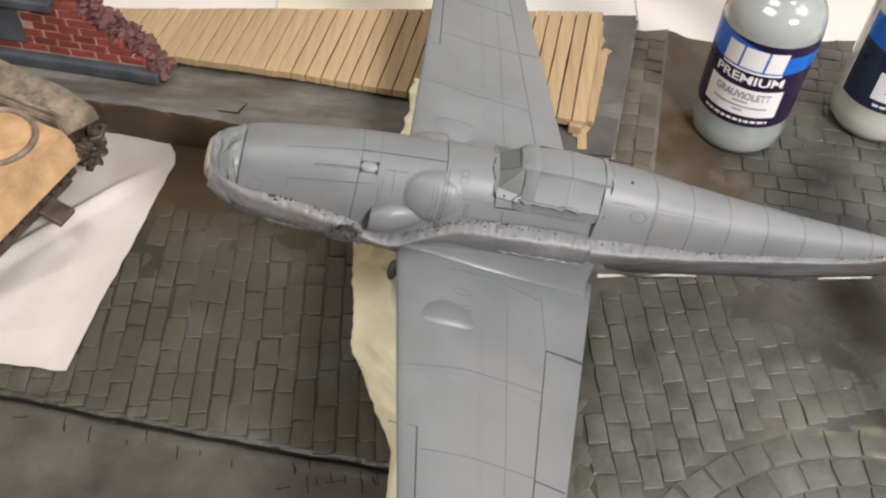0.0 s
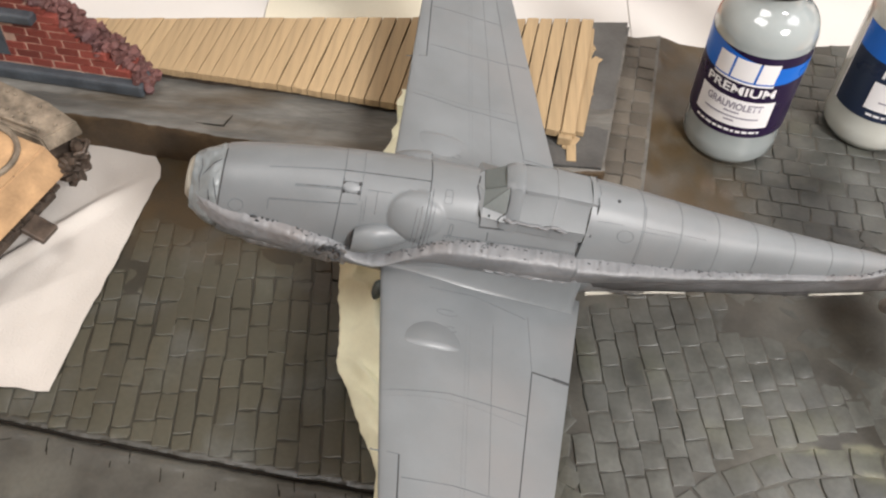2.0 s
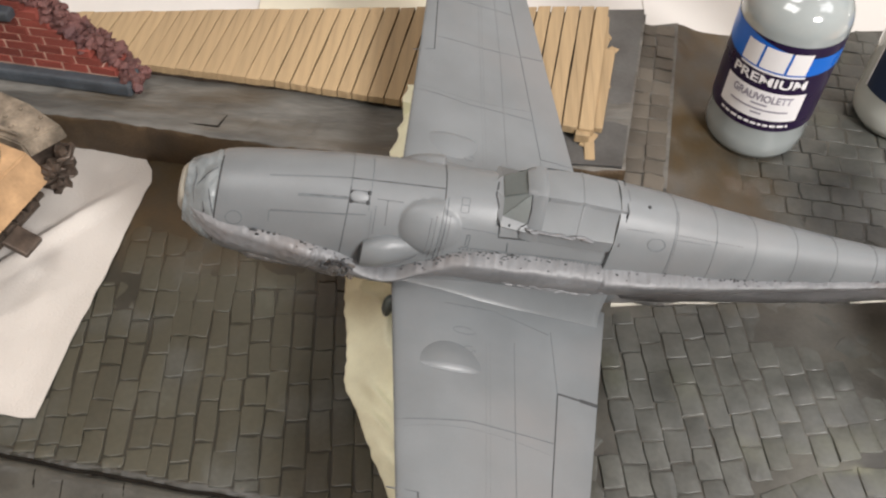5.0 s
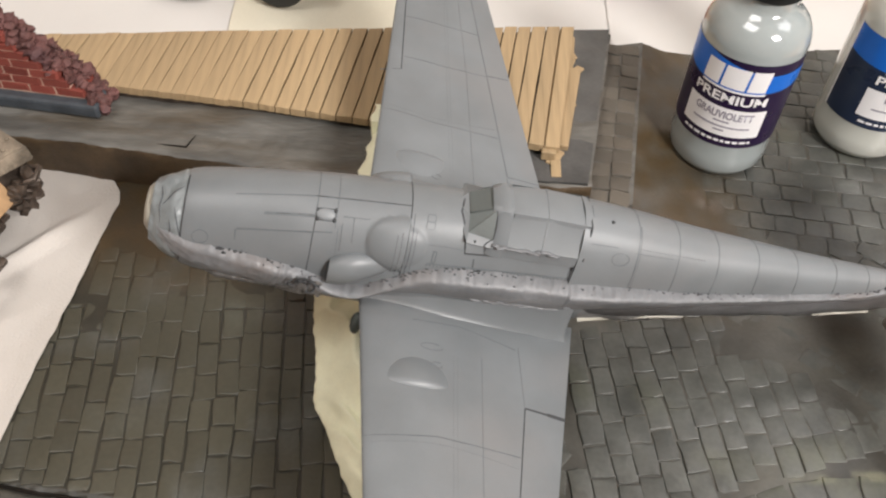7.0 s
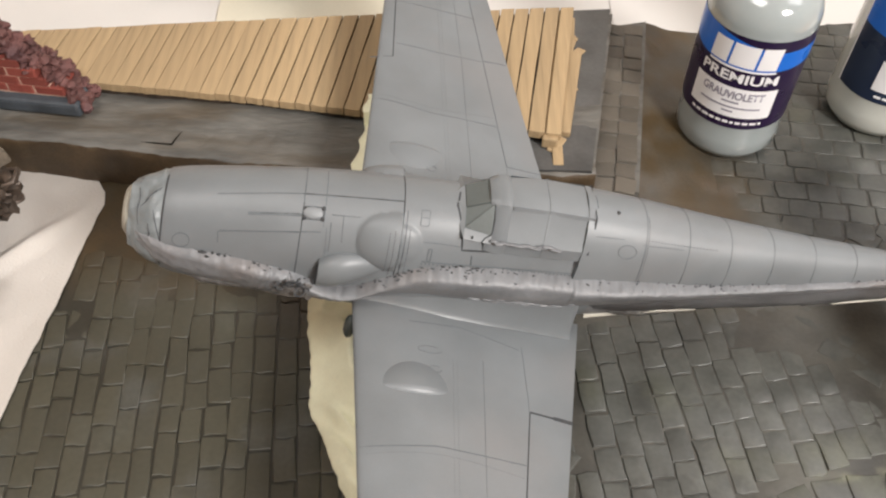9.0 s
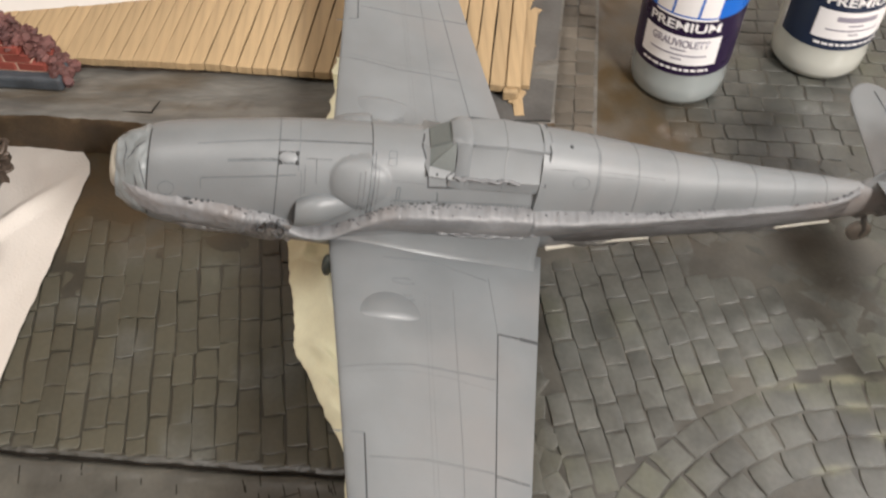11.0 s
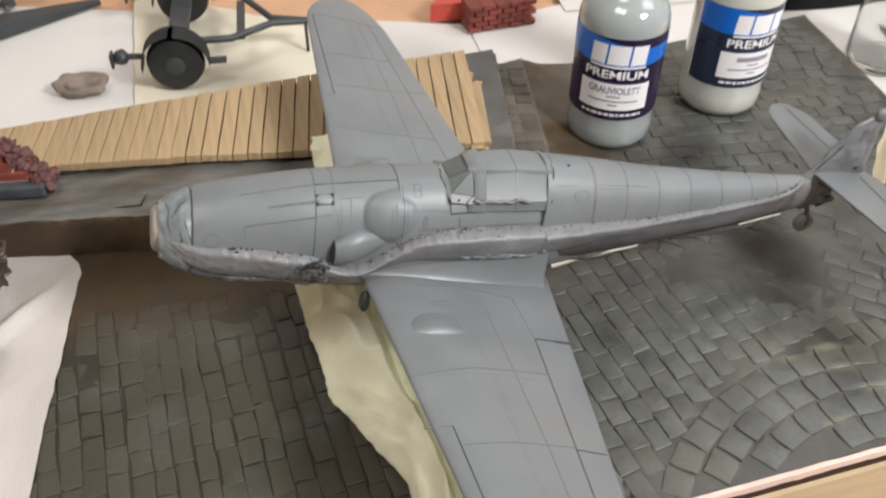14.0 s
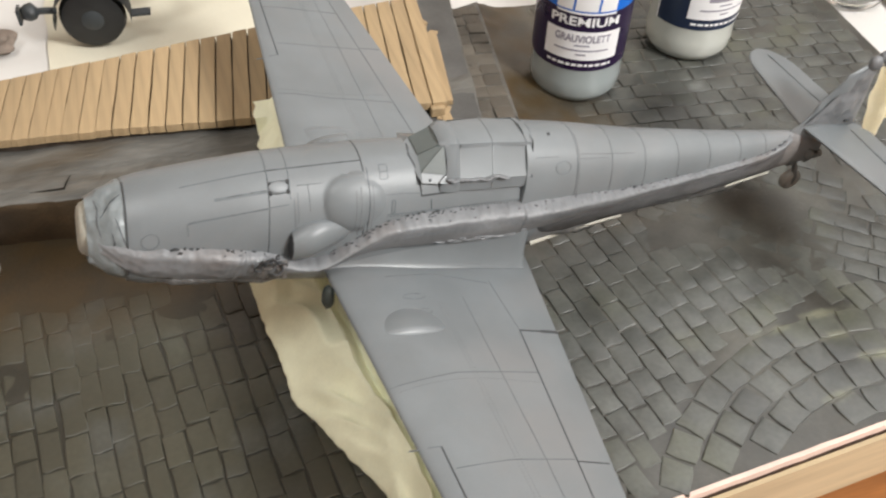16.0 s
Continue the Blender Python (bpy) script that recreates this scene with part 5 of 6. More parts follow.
def wing_surface(x, a, side, up=True):
    le, te = chord(a)
    c = max(te - le, 1e-4)
    u = min(1, max(0, (x - le) / c))
    yt = 5 * 0.085 * c * (0.2969 * math.sqrt(u) - 0.126 * u - 0.3516 * u * u + 0.2843 * u ** 3 - 0.1036 * u ** 4)
    z = -0.185 + 0.114 * a - 0.085 * (x - 1.95) + (yt if up else -0.75 * yt)
    if not up:
        z -= 0.006
    return Vector((x, side * a, z)) * S


def wing_mesh(side):
    def f(u, v):
        a = 0.3 + (TIP - 0.3) * (1 - (1 - u) ** 2.2)
        le, te = chord(a)
        if v <= 0.5:
            q = v / 0.5
            return wing_surface(te - (te - le) * (1 - (1 - q) ** 1.7), a, side, True)
        q = (v - 0.5) / 0.5
        return wing_surface(le + (te - le) * q ** 1.7, a, side, False)
    return grid(70, 50, f, closed=True)


def wing_line(name_parent, side, stations, width, mat):
    pts = []
    for (xa, ya), (xb, yb) in zip(stations, stations[1:]):
        n = max(3, int(math.hypot(xb - xa, yb - ya) / 0.08))
        pts += [(xa + (xb - xa) * i / n, ya + (yb - ya) * i / n) for i in range(n)]
    pts.append(stations[-1])
    part("panel_line", ribbon([wing_surface(x, a, side) for x, a in pts], [Vector((0.04, -0.11 * side, 1)).normalized()] * len(pts), width), mat, name_parent)


for side, nm in ((-1, "port_wing"), (1, "starboard_wing")):
    wing = part(nm, wing_mesh(side), PRIMER, plane, "matt grey primed wing with fine panel lines", 50)
    wing_line(wing, side, [(2.23, 2.5), (2.235, 4.23)], 0.014, LINE)
    hinge = LINE if side < 0 else FAINT
    wing_line(wing, side, [(3.45, 1.38), (3.23, 2.78), (3.0, 4.21)], 0.013, hinge)
    wing_line(wing, side, [(3.45, 1.38), (3.70, 1.40)], 0.022 if side < 0 else 0.01, hinge)
    wing_line(wing, side, [(3.66, 1.395), (3.83, 1.41)], 0.045 if side < 0 else 0.01, hinge)
    wing_line(wing, side, [(3.23, 2.78), (3.5, 2.83)], 0.013, hinge)
    wing_line(wing, side, [(2.235, 4.23), (3.0, 4.21), (3.19, 4.2)], 0.009, FAINT if side < 0 else FINE)
    wing_line(wing, side, [(2.06, 1.9), (2.64, 1.83), (3.36, 1.88)], 0.010, FAINT if side < 0 else FINE)
    wing_line(wing, side, [(2.45, 0.66), (2.9, 0.64), (3.42, 0.76)], 0.008, FAINT if side < 0 else FINE)
    wing_line(wing, side, [(2.26, 2.70), (2.7, 2.70), (3.22, 2.76)], 0.008, FAINT if side < 0 else FINE)
    wing_line(wing, side, [(2.0, 2.47), (2.23, 2.5)], 0.009, FAINT)
    wing_line(wing, side, [(3.45, 0.72), (3.45, 1.36)], 0.006, FINE)
    wing_line(wing, side, [(2.25, 3.35), (2.7, 3.36), (3.13, 3.40)], 0.006, FINE)
    wing_line(wing, side, [(3.08, 0.95), (2.98, 2.7), (2.84, 4.2)], 0.006, FINE)
    bm = bmesh.new()
    for off in (0.0, 0.035):
        for k in range(110):
            a = 1.0 + 3.2 * k / 109
            bmesh.ops.create_icosphere(bm, subdivisions=1, radius=0.0045 * S, matrix=Matrix.Translation(wing_surface(2.86 + off - 0.045 * a, a, side)))
    for k in range(56):
        x = 2.12 + 1.2 * k / 55
        bmesh.ops.create_icosphere(bm, subdivisions=1, radius=0.0045 * S, matrix=Matrix.Translation(wing_surface(x, 1.96 - 0.06 * math.sin(3 * (x - 2.1)), side)))
    tagged(part("rivet_row", bm, FINE, wing), kind="stuff")
    # raised half-moon blister over the wheel bay
    def dome(u, v):
        a = 2 * math.pi * v
        x, y = 2.49 + 0.27 * u * math.cos(a), u * math.sin(a)
        p = wing_surface(x, 1.32 - (0.25 if y > 0 else 0.07) * y, side)
        return p + Vector((0, 0, (0.042 if side < 0 else 0.03) * (1 - u ** 2.4) - 0.003)) * S
    part("wheel_blister", grid(16, 40, dome, closed=True), PRIMER, wing, "", 70)
    # fairing from the fuselage down to the wing

    def fillet(u, v):
        x = 1.97 + u * 1.99
        a0, a1 = 0.42, 0.47 + 0.09 * min(1, u * 2.2 + 0.1) * (1 - 0.5 * max(0, u - 0.6) / 0.4)
        a = a0 + (a1 - a0) * v
        zw = wing_surface(x, a1, side).z / S
        z0 = max(zw + 0.03, RIDGE(x) - BAND(x) + 0.03)
        end = math.sqrt(max(0.0, 1 - max(0, (u - 0.93) / 0.07) ** 2))
        return Vector((x, side * a, zw + (z0 - zw) * end * (1 - v) ** 1.35 + 0.004)) * S
    part("wing_fillet", grid(40, 12, fillet), PRIMER, wing, "smooth grey wing root fairing", 60)
    for (hx, ha, ru, rv) in ((2.62, 0.93, 0.10, 0.035), (2.66, 1.12, 0.05, 0.03)):
        pts = [wing_surface(hx + ru * math.cos(t), ha + rv * math.sin(t), side) for t in np.linspace(0, 5.4, 24)]
        part("hatch_outline", ribbon(pts, [Vector((0, 0, 1))] * 24, 0.009), FAINT, wing)

# tail


def tailplane(u, v, side):
    a = 1.52 * (1 - (1 - u) ** 1.8)
    f = math.sqrt(max(0, 1 - max(0, (a - 1.12) / 0.405) ** 2))
    le, te = 7.13 + 0.17 * a, 8.02 - 0.02 * a
    mid = 7.72
    le, te = mid - (mid - le) * f, mid + (te - mid) * f
    c = te - le
    top = v <= 0.5
    q = 1 - (1 - v / 0.5) ** 1.5 if top else ((v - 0.5) / 0.5) ** 1.5
    x = te - c * q if top else le + c * q
    k = min(1, max(0, (x - le) / max(c, 1e-5)))
    yt = 0.09 * max(c, 0.05) * math.sqrt(k) * (1 - k) + 0.006
    return Vector((x, side * a, 0.90 + (yt if top else -yt))) * S


for side in (-1, 1):
    tp = part("tailplane", grid(30, 34, lambda u, v: tailplane(u, v, side), closed=True), PRIMER, plane, "grey rounded tailplane", 50)
    pts = [Vector((7.72 - 0.02 * a, side * a, 0.932)) * S for a in np.linspace(0.12, 1.36, 10)]
    part("panel_line", ribbon(pts, [Vector((0, 0, 1))] * 10, 0.010), FAINT if side < 0 else FINE, tp)
    if side > 0:
        continue
    pts = [Vector((7.58 + 0.2 * q, side * (1.42 - 0.06 * q), 0.925)) * S for q in np.linspace(0, 1, 5)]
    part("panel_line", ribbon(pts, [Vector((0, 0, 1))] * 5, 0.016), LINE, tp)


def fin(u, v):
    z = 0.72 + u * 0.98
    le = 7.02 + 0.47 * max(0, u - 0.12) ** 0.9
    te = 7.86 - 0.16 * u
    if u > 0.85:
        le += (u - 0.85) * 1.2
    a = 2 * math.pi * v
    k = (1 - math.cos(a)) / 2
    x = le + (te - le) * k
    w = 0.05 * (1 - 0.55 * u) * math.sin(a) * (1.3 - 0.5 * k)
    q = Vector((x * 6, u * 5, math.copysign(1, w)))
    return Vector((x + 0.02 * noise.noise(q * 2), w * (1 + 0.5 * noise.noise(q)), z + 0.02 * noise.noise(q))) * S


bm = grid(26, 32, fin, closed=True)
bm.verts.ensure_lookup_table()
bm.faces.new(bm.verts[-32:])
part("fin", bm, PRIMER, plane, "grey upright tail fin with a rough surface", 50)
bm = bmesh.new()
rng = random.Random(4)


def fin_patch(u, v):
    z = 0.96 + 0.70 * u
    le = 7.12 + 0.44 * u
    x = le + (7.80 - 0.14 * u - le) * v
    rim = min(u, 1 - u, v, 1 - v) * 6
    q = Vector((x * 4, z * 4, 0.3))
    bulge = min(1, rim) * (0.03 + 0.04 * noise.noise(q) + 0.02 * noise.noise(q * 2.7))
    return Vector((x, -0.045 + 0.02 * u - max(-0.02, bulge), z)) * S


part("fin_putty", grid(30, 26, fin_patch), PUTTY, plane, "rough silvery putty on the fin", 70)
bm.free()
bm = bmesh.new()
for k, (x, z, r) in enumerate(((7.62, 1.68, 0.09), (7.70, 1.75, 0.075), (7.80, 1.80, 0.075))):
    lump(bm, Vector((x, -0.01, z)) * S, r * S, 0.06 * S, r * S, 0.3, 1.5, 2, k)
part("fin_tip", bm, PUTTY, plane, "lumpy grey fin tip", 60)
part("fin_hole", lump(bmesh.new(), Vector((7.64, -0.06, 1.02)) * S, 0.03 * S, 0.02 * S, 0.02 * S, 0.2), LINE, plane)
bm = bmesh.new()
for k in range(20):
    s = k / 19
    lump(bm, Vector((6.85 + 0.62 * s, -0.05 + rng.uniform(-0.03, 0.02), 0.64 - 0.06 * s + rng.uniform(-0.1, 0.08))) * S, 0.09 * S, 0.05 * S, rng.uniform(0.05, 0.085) * S, 0.5, 2, 2, k)
tagged(part("tail_stump", bm, SKIRT, plane, "rough brown grey tail underside", 60), kind="stuff")


def tail_tape(u, v):
    top, low = Vector((7.74 + 0.52 * u, -0.02 - 0.03 * u, 1.62)), Vector((8.02 + 0.25 * u, -0.12, 0.70 + 0.55 * u))
    p = top.lerp(low, v)
    p.y += 0.05 * math.sin(u * 9 + v * 3) + 0.04 * noise.noise(Vector((u * 4, v * 4, 0)))
    return p * S


bm = grid(16, 20, tail_tape)
got = bmesh.ops.solidify(bm, geom=bm.faces[:], thickness=0.006 * S)
part("tail_tape", bm, TAPE_TAN, plane, "tan masking tape stuck behind the fin", 60)

# wheels
wheel = part("tail_wheel", lathe([(0.04, -0.05), (0.08, -0.055), (0.115, -0.035), (0.125, 0), (0.115, 0.035), (0.08, 0.055), (0.04, 0.05)], 24, axis="y", at=(7.34, -0.06, 0.24)), WHEEL, plane, "grey brown tail wheel", 50)
wheel.data.transform(Matrix.Scale(S, 4))
part("tail_leg", tube([Vector((7.25, -0.01, 0.55)) * S, Vector((7.34, -0.1, 0.3)) * S, Vector((7.36, -0.085, 0.2)) * S], 0.03 * S, 8), SKIRT, plane)
for side in (-1, 1):
    part("gear_leg", tube([Vector((2.12, side * 0.62, -0.25)) * S, Vector((2.6, side * 0.78, -0.6)) * S, Vector((3.0, side * 0.88, -0.93)) * S], 0.05 * S, 10), GUNMETAL, plane, "dark grey gear leg")
    w = part("main_wheel", lathe([(0.08, -0.08), (0.2, -0.085), (0.29, -0.06), (0.32, 0), (0.29, 0.06), (0.2, 0.085), (0.08, 0.08)], 32, axis="y", at=(3.0, side * 0.95, -0.9325)), RUBBER, plane, "black main wheel", 50)
    w.data.transform(Matrix.Scale(S, 4))
    part("gear_knuckle", lump(bmesh.new(), Vector((1.98, side * 0.64, -0.27)) * S, 0.05 * S, 0.09 * S, 0.12 * S, 0.15), KNUCKLE, plane, "dark grey oval gear knuckle", 60)

# ---- masking paper under the wing ----
EDGE = [(0.0, 0.0068, 0.262, 0.012), (0.12, 0.0088, 0.246, 0.006), (0.48, 0.0138, 0.211, 0.0012), (0.70, 0.0240, 0.191, 0.002), (0.84, 0.0305, 0.176, 0.003), (0.97, 0.0322, 0.158, 0.004), (1.0, 0.033, 0.154, 0.006)]


def masking(u, v):
    x = lerp(u, [(e[0], e[1]) for e in EDGE])
    y = lerp(u, [(e[0], e[2]) for e in EDGE])
    z = lerp(u, [(e[0], e[3]) for e in EDGE])
    x1, y1 = 0.040 + 0.008 * u, y + 0.002
    z1 = 0.029
    k = v
    top = 0.54 + 0.05 * math.sin(u * 4)
    rise = 0.52 * (v / top) ** 0.8 if v < top else 0.52 - 0.2 * (v - top) / 0.1 if v < top + 0.1 else 0.32 + 0.68 * ((v - top - 0.1) / (0.9 - top)) ** 1.6
    facet = abs(noise.noise(Vector((u * 3.2 + v * 1.4, v * 1.1 - u * 1.2, 2.0))))
    dent = abs(noise.noise(Vector((u * 7.0 - v * 2.0, v * 2.6 + u, 9.0))))
    fold = (0.0105 * (0.22 - facet) + 0.0040 * (0.2 - dent)) * min(1, v * 6, (1 - v) * 5)
    tear = 0.0006 * noise.noise(Vector((u * 30, v * 4, 1))) + 0.0007 * noise.noise(Vector((u * 8, 0, 6)))
    return (x + (x1 - x) * k + tear * (1 - v), y + (y1 - y) * k, max(0.0008, z + (z1 - z) * rise + fold))


bm = cloth(120, 44, masking, 0.0002)
thing("masking_paper", bm, TAPE, "creased yellow masking paper draped under the wing", "masking paper", smooth=60)


def masking_far(u, v):
    y = 0.290 + 0.034 * u
    x = 0.0198 + 0.0026 * max(0, u - 0.25) - 0.0018 * max(0, 1 - abs(u - 0.16) / 0.14) + 0.0010 * noise.noise(Vector((u * 7, 1, 2))) + 0.010 * v
    z = 0.0188 + 0.010 * v + 0.0012 * noise.noise(Vector((u * 6, v * 3, 7)))
    return (x, y, max(0.0248 if y > 0.314 else 0.0188, z))


bm = cloth(40, 14, masking_far, 0.0002)
thing("masking_paper", bm, TAPE, "crumpled yellow masking paper against the deck", "masking paper", smooth=60)

# ---- paper towel and armoured model on it ----
TOWEL_RIGHT = [(0.194, -0.0755), (0.222, -0.0740), (0.250, -0.0712), (0.274, -0.0697), (0.290, -0.0680), (0.296, -0.0693), (0.303, -0.0745), (0.307, -0.0930), (0.3105, -0.1065)]


def towel(u, v):
    y = 0.1945 + 0.116 * v
    xr = lerp(y, TOWEL_RIGHT) + 0.0004 * n3(y * 160, 3)
    x = -0.235 + (xr + 0.235) * u
    y += 0.0010 * n3(x * 120, 9) * (1 if v in (0, 1) else 0) + 0.004 * (0.5 - v) * (1 - u)
    crease = 0.0030 * max(0, 1 - abs((y - 0.290) - 1.25 * (x + 0.070)) / 0.007) + 0.0012 * max(0, 1 - abs((y - 0.215) - 0.9 * (x + 0.11)) / 0.012)
    z = 0.0016 + crease + 0.0011 * (0.5 + n3(x * 22, y * 22, 1)) + 0.0003 * n3(x * 150, y * 150)
    rim = min(1 - u, v, 1 - v)
    return (x, y, max(0.0009, z * min(1, 0.1 + rim * 9)))


bm = cloth(110, 80, towel, 0.0004)
thing("paper_towel", bm, TOWEL, "folded white paper towel lying on the street base", "paper towel", smooth=70)

tank = empty("model_tank", pose(-0.0925, 0.268, 0.0055, 0, 0, -17), "sand painted muddy model tank hull on a paper towel", "model tank")


def slab(pts_low, pts_top, mat, name, label=""):
    bm = bmesh.new()
    lo = [bm.verts.new(p) for p in pts_low]
    hi = [bm.verts.new(p) for p in pts_top]
    n = len(lo)
    bm.faces.new(lo[::-1])
    bm.faces.new(hi)
    for i in range(n):
        bm.faces.new((lo[i], lo[(i + 1) % n], hi[(i + 1) % n], hi[i]))
    bmesh.ops.bevel(bm, geom=bm.edges[:], offset=0.0006, segments=2, affect="EDGES")
    return part(name, bm, mat, tank, label)


slab([(0, 0.004, 0.014), (0, -0.075, 0.014), (-0.09, -0.075, 0.014), (-0.09, 0.004, 0.014)],
     [(-0.004, 0.002, 0.0265), (-0.004, -0.073, 0.0265), (-0.09, -0.073, 0.034), (-0.09, 0.002, 0.034)], SAND, "hull_deck", "scuffed sand painted deck plate")
slab([(-0.006, 0.004, 0.021), (-0.0005, 0.0168, 0.021), (-0.0152, 0.0203, 0.0225), (-0.06, 0.0235, 0.024), (-0.06, 0.004, 0.024)],
     [(-0.0075, 0.004, 0.0268), (-0.0013, 0.0163, 0.0270), (-0.0155, 0.0196, 0.0283), (-0.06, 0.0225, 0.0322), (-0.06, 0.004, 0.0318)], MUD, "glacis", "muddy grey sloping plate")
slab([(-0.006, 0.0, 0.002), (-0.006, -0.075, 0.002), (-0.02, -0.075, 0.002), (-0.02, 0.0, 0.002)],
     [(-0.006, 0.0, 0.014), (-0.006, -0.075, 0.014), (-0.02, -0.075, 0.014), (-0.02, 0.0, 0.014)], TRACK, "track", "dark rusty track run")
for k in range(15):
    part("track_link", box(-0.0075, 0.0025, -0.0018, 0.0018, 0.0105, 0.0125, 0.0005, pose(-0.003, -0.003 - 0.005 * k, 0)), TRACK, tank)
rg = lathe([(0.0125, 0), (0.0145, 0), (0.0145, 0.0018), (0.0135, 0.0024), (0.0125, 0.0018), (0.0125, 0)], 40)
bmesh.ops.transform(rg, matrix=pose(-0.0215, -0.0115, 0.0272, 0, 5, 0), verts=rg.verts)
part("hatch_ring", rg, MUD, tank, "raised round hatch ring", 40)
rg = lathe([(0.0, 0), (0.0118, 0), (0.0118, 0.0008), (0.0, 0.0012)], 32)
bmesh.ops.transform(rg, matrix=pose(-0.0215, -0.0115, 0.0274, 0, 5, 0), verts=rg.verts)
part("hatch_lid", rg, SAND, tank, "worn round hatch lid", 40)
rng = random.Random(31)
bm = bmesh.new()
for k in range(9):
    lump(bm, (0.000 + rng.uniform(-0.002, 0.002), 0.007 + rng.uniform(-0.006, 0.007), 0.015 + rng.uniform(-0.006, 0.005)), rng.uniform(0.0014, 0.0026), rng.uniform(0.0016, 0.003), rng.uniform(0.0012, 0.0028), 0.9, 3, 2, k)
for k in range(12):
    add_box(bm, -0.0022, 0.0022, -0.0014, 0.0014, -0.0009, 0.0009, 0.0003, pose(0.001 + rng.uniform(-0.002, 0.0018), 0.007 + rng.uniform(-0.006, 0.008), 0.016 + rng.uniform(-0.006, 0.006), rng.uniform(-40, 40), rng.uniform(-40, 40), rng.uniform(0, 180)))
tagged(part("drive_hub", bm, TRACK, tank, "dark rusty drive hub and tow hook", 40), kind="stuff")
part("tow_hook", tube([(0.0, 0.012, 0.022), (0.004, 0.013, 0.0225), (0.005, 0.009, 0.021), (0.002, 0.007, 0.020)], 0.0009, 8), TRACK, tank, "worn steel hook", 60)
for k in range(3):
    part("grille_slat", box(-0.058, -0.028, 0.0, 0.0013, 0, 0.001, 0.0002, pose(0, 0.009 + 0.0032 * k, 0.0305, 0, -6, 0)), MUD, tank)
part("fender_bracket", box(-0.002, 0.007, -0.012, -0.004, 0.006, 0.0085, 0.0006, pose(0.0, -0.012, 0.004, 0, 18, 0)), TRACK, tank)
part("tow_cable", tube([(-0.012 - 0.004 * math.cos(a), -0.047 - 0.004 * math.sin(a), 0.0285) for a in np.linspace(0.4, 4.2, 14)], 0.0006, 8), TRACK, tank, "thin dark cable loop", 60)

bm = bmesh.new()
rng = random.Random(57)
for k in range(26):
    x, y = rng.uniform(-0.05, -0.004), rng.uniform(-0.07, -0.004)
    lump(bm, (x, y, 0.0262 - 0.0872 * (x + 0.004)), rng.uniform(0.0003, 0.0011), rng.uniform(0.0003, 0.0014), 0.0003, 0.6, 2, 1, k)
tagged(part("mud_speck", bm, TRACK, tank, "dark mud specks"), kind="stuff")

rng = random.Random(91)
for k in range(18):
    x, y = rng.uniform(-0.055, -0.006), rng.uniform(0.006, 0.018)
    part("bolt_head", lathe([(0.0001, 0), (0.0007, 0), (0.0007, 0.0006), (0.0001, 0.0008)], 8, at=(x, y, 0.0272 - 0.085 * (x + 0.004))), MUD, tank)
slab([(-0.010, 0.004, 0.006), (-0.004, 0.014, 0.006), (-0.055, 0.020, 0.006), (-0.055, 0.004, 0.006)],
     [(-0.010, 0.004, 0.021), (-0.004, 0.014, 0.021), (-0.055, 0.020, 0.023), (-0.055, 0.004, 0.023)], TRACK, "lower_hull", "dark muddy lower hull")
part("plate_strip", box(-0.05, -0.008, 0.0045, 0.0058, 0, 0.0014, 0.0003, pose(0, 0.0, 0.0283, 0, 4.8, 0)), MUD, tank, "raised muddy edge strip")

# ---- paint bottles ----


def wrap(bm, r, zc, x_off=0.0):
    """Bend flat work in x and y round an upright cylinder of radius r, facing -y."""
    for v in bm.verts:
        a = (v.co.x + x_off) / r
        v.co = Vector((r * math.sin(a), -r * math.cos(a), zc + v.co.y))
    return bm


def flat_grid(outline_f, nu=40, nv=6):
    return grid(nu, nv, outline_f)


def lettering(text, size, width):
    data = bpy.data.curves.new("lettering", "FONT")
    data.body, data.size, data.align_x, data.align_y, data.offset = text, size, "CENTER", "CENTER", size * 0.026
    ob = bpy.data.objects.new("lettering", data)
    scene.collection.objects.link(ob)
    bpy.context.view_layer.update()
    mesh = bpy.data.meshes.new_from_object(ob.evaluated_get(bpy.context.evaluated_depsgraph_get()))
    bpy.data.objects.remove(ob)
    bm = bmesh.new()
    bm.from_mesh(mesh)
    xs = [v.co.x for v in bm.verts]
    k = width / (max(xs) - min(xs))
    for v in bm.verts:
        v.co.x *= k
    return bm


R = 0.0188


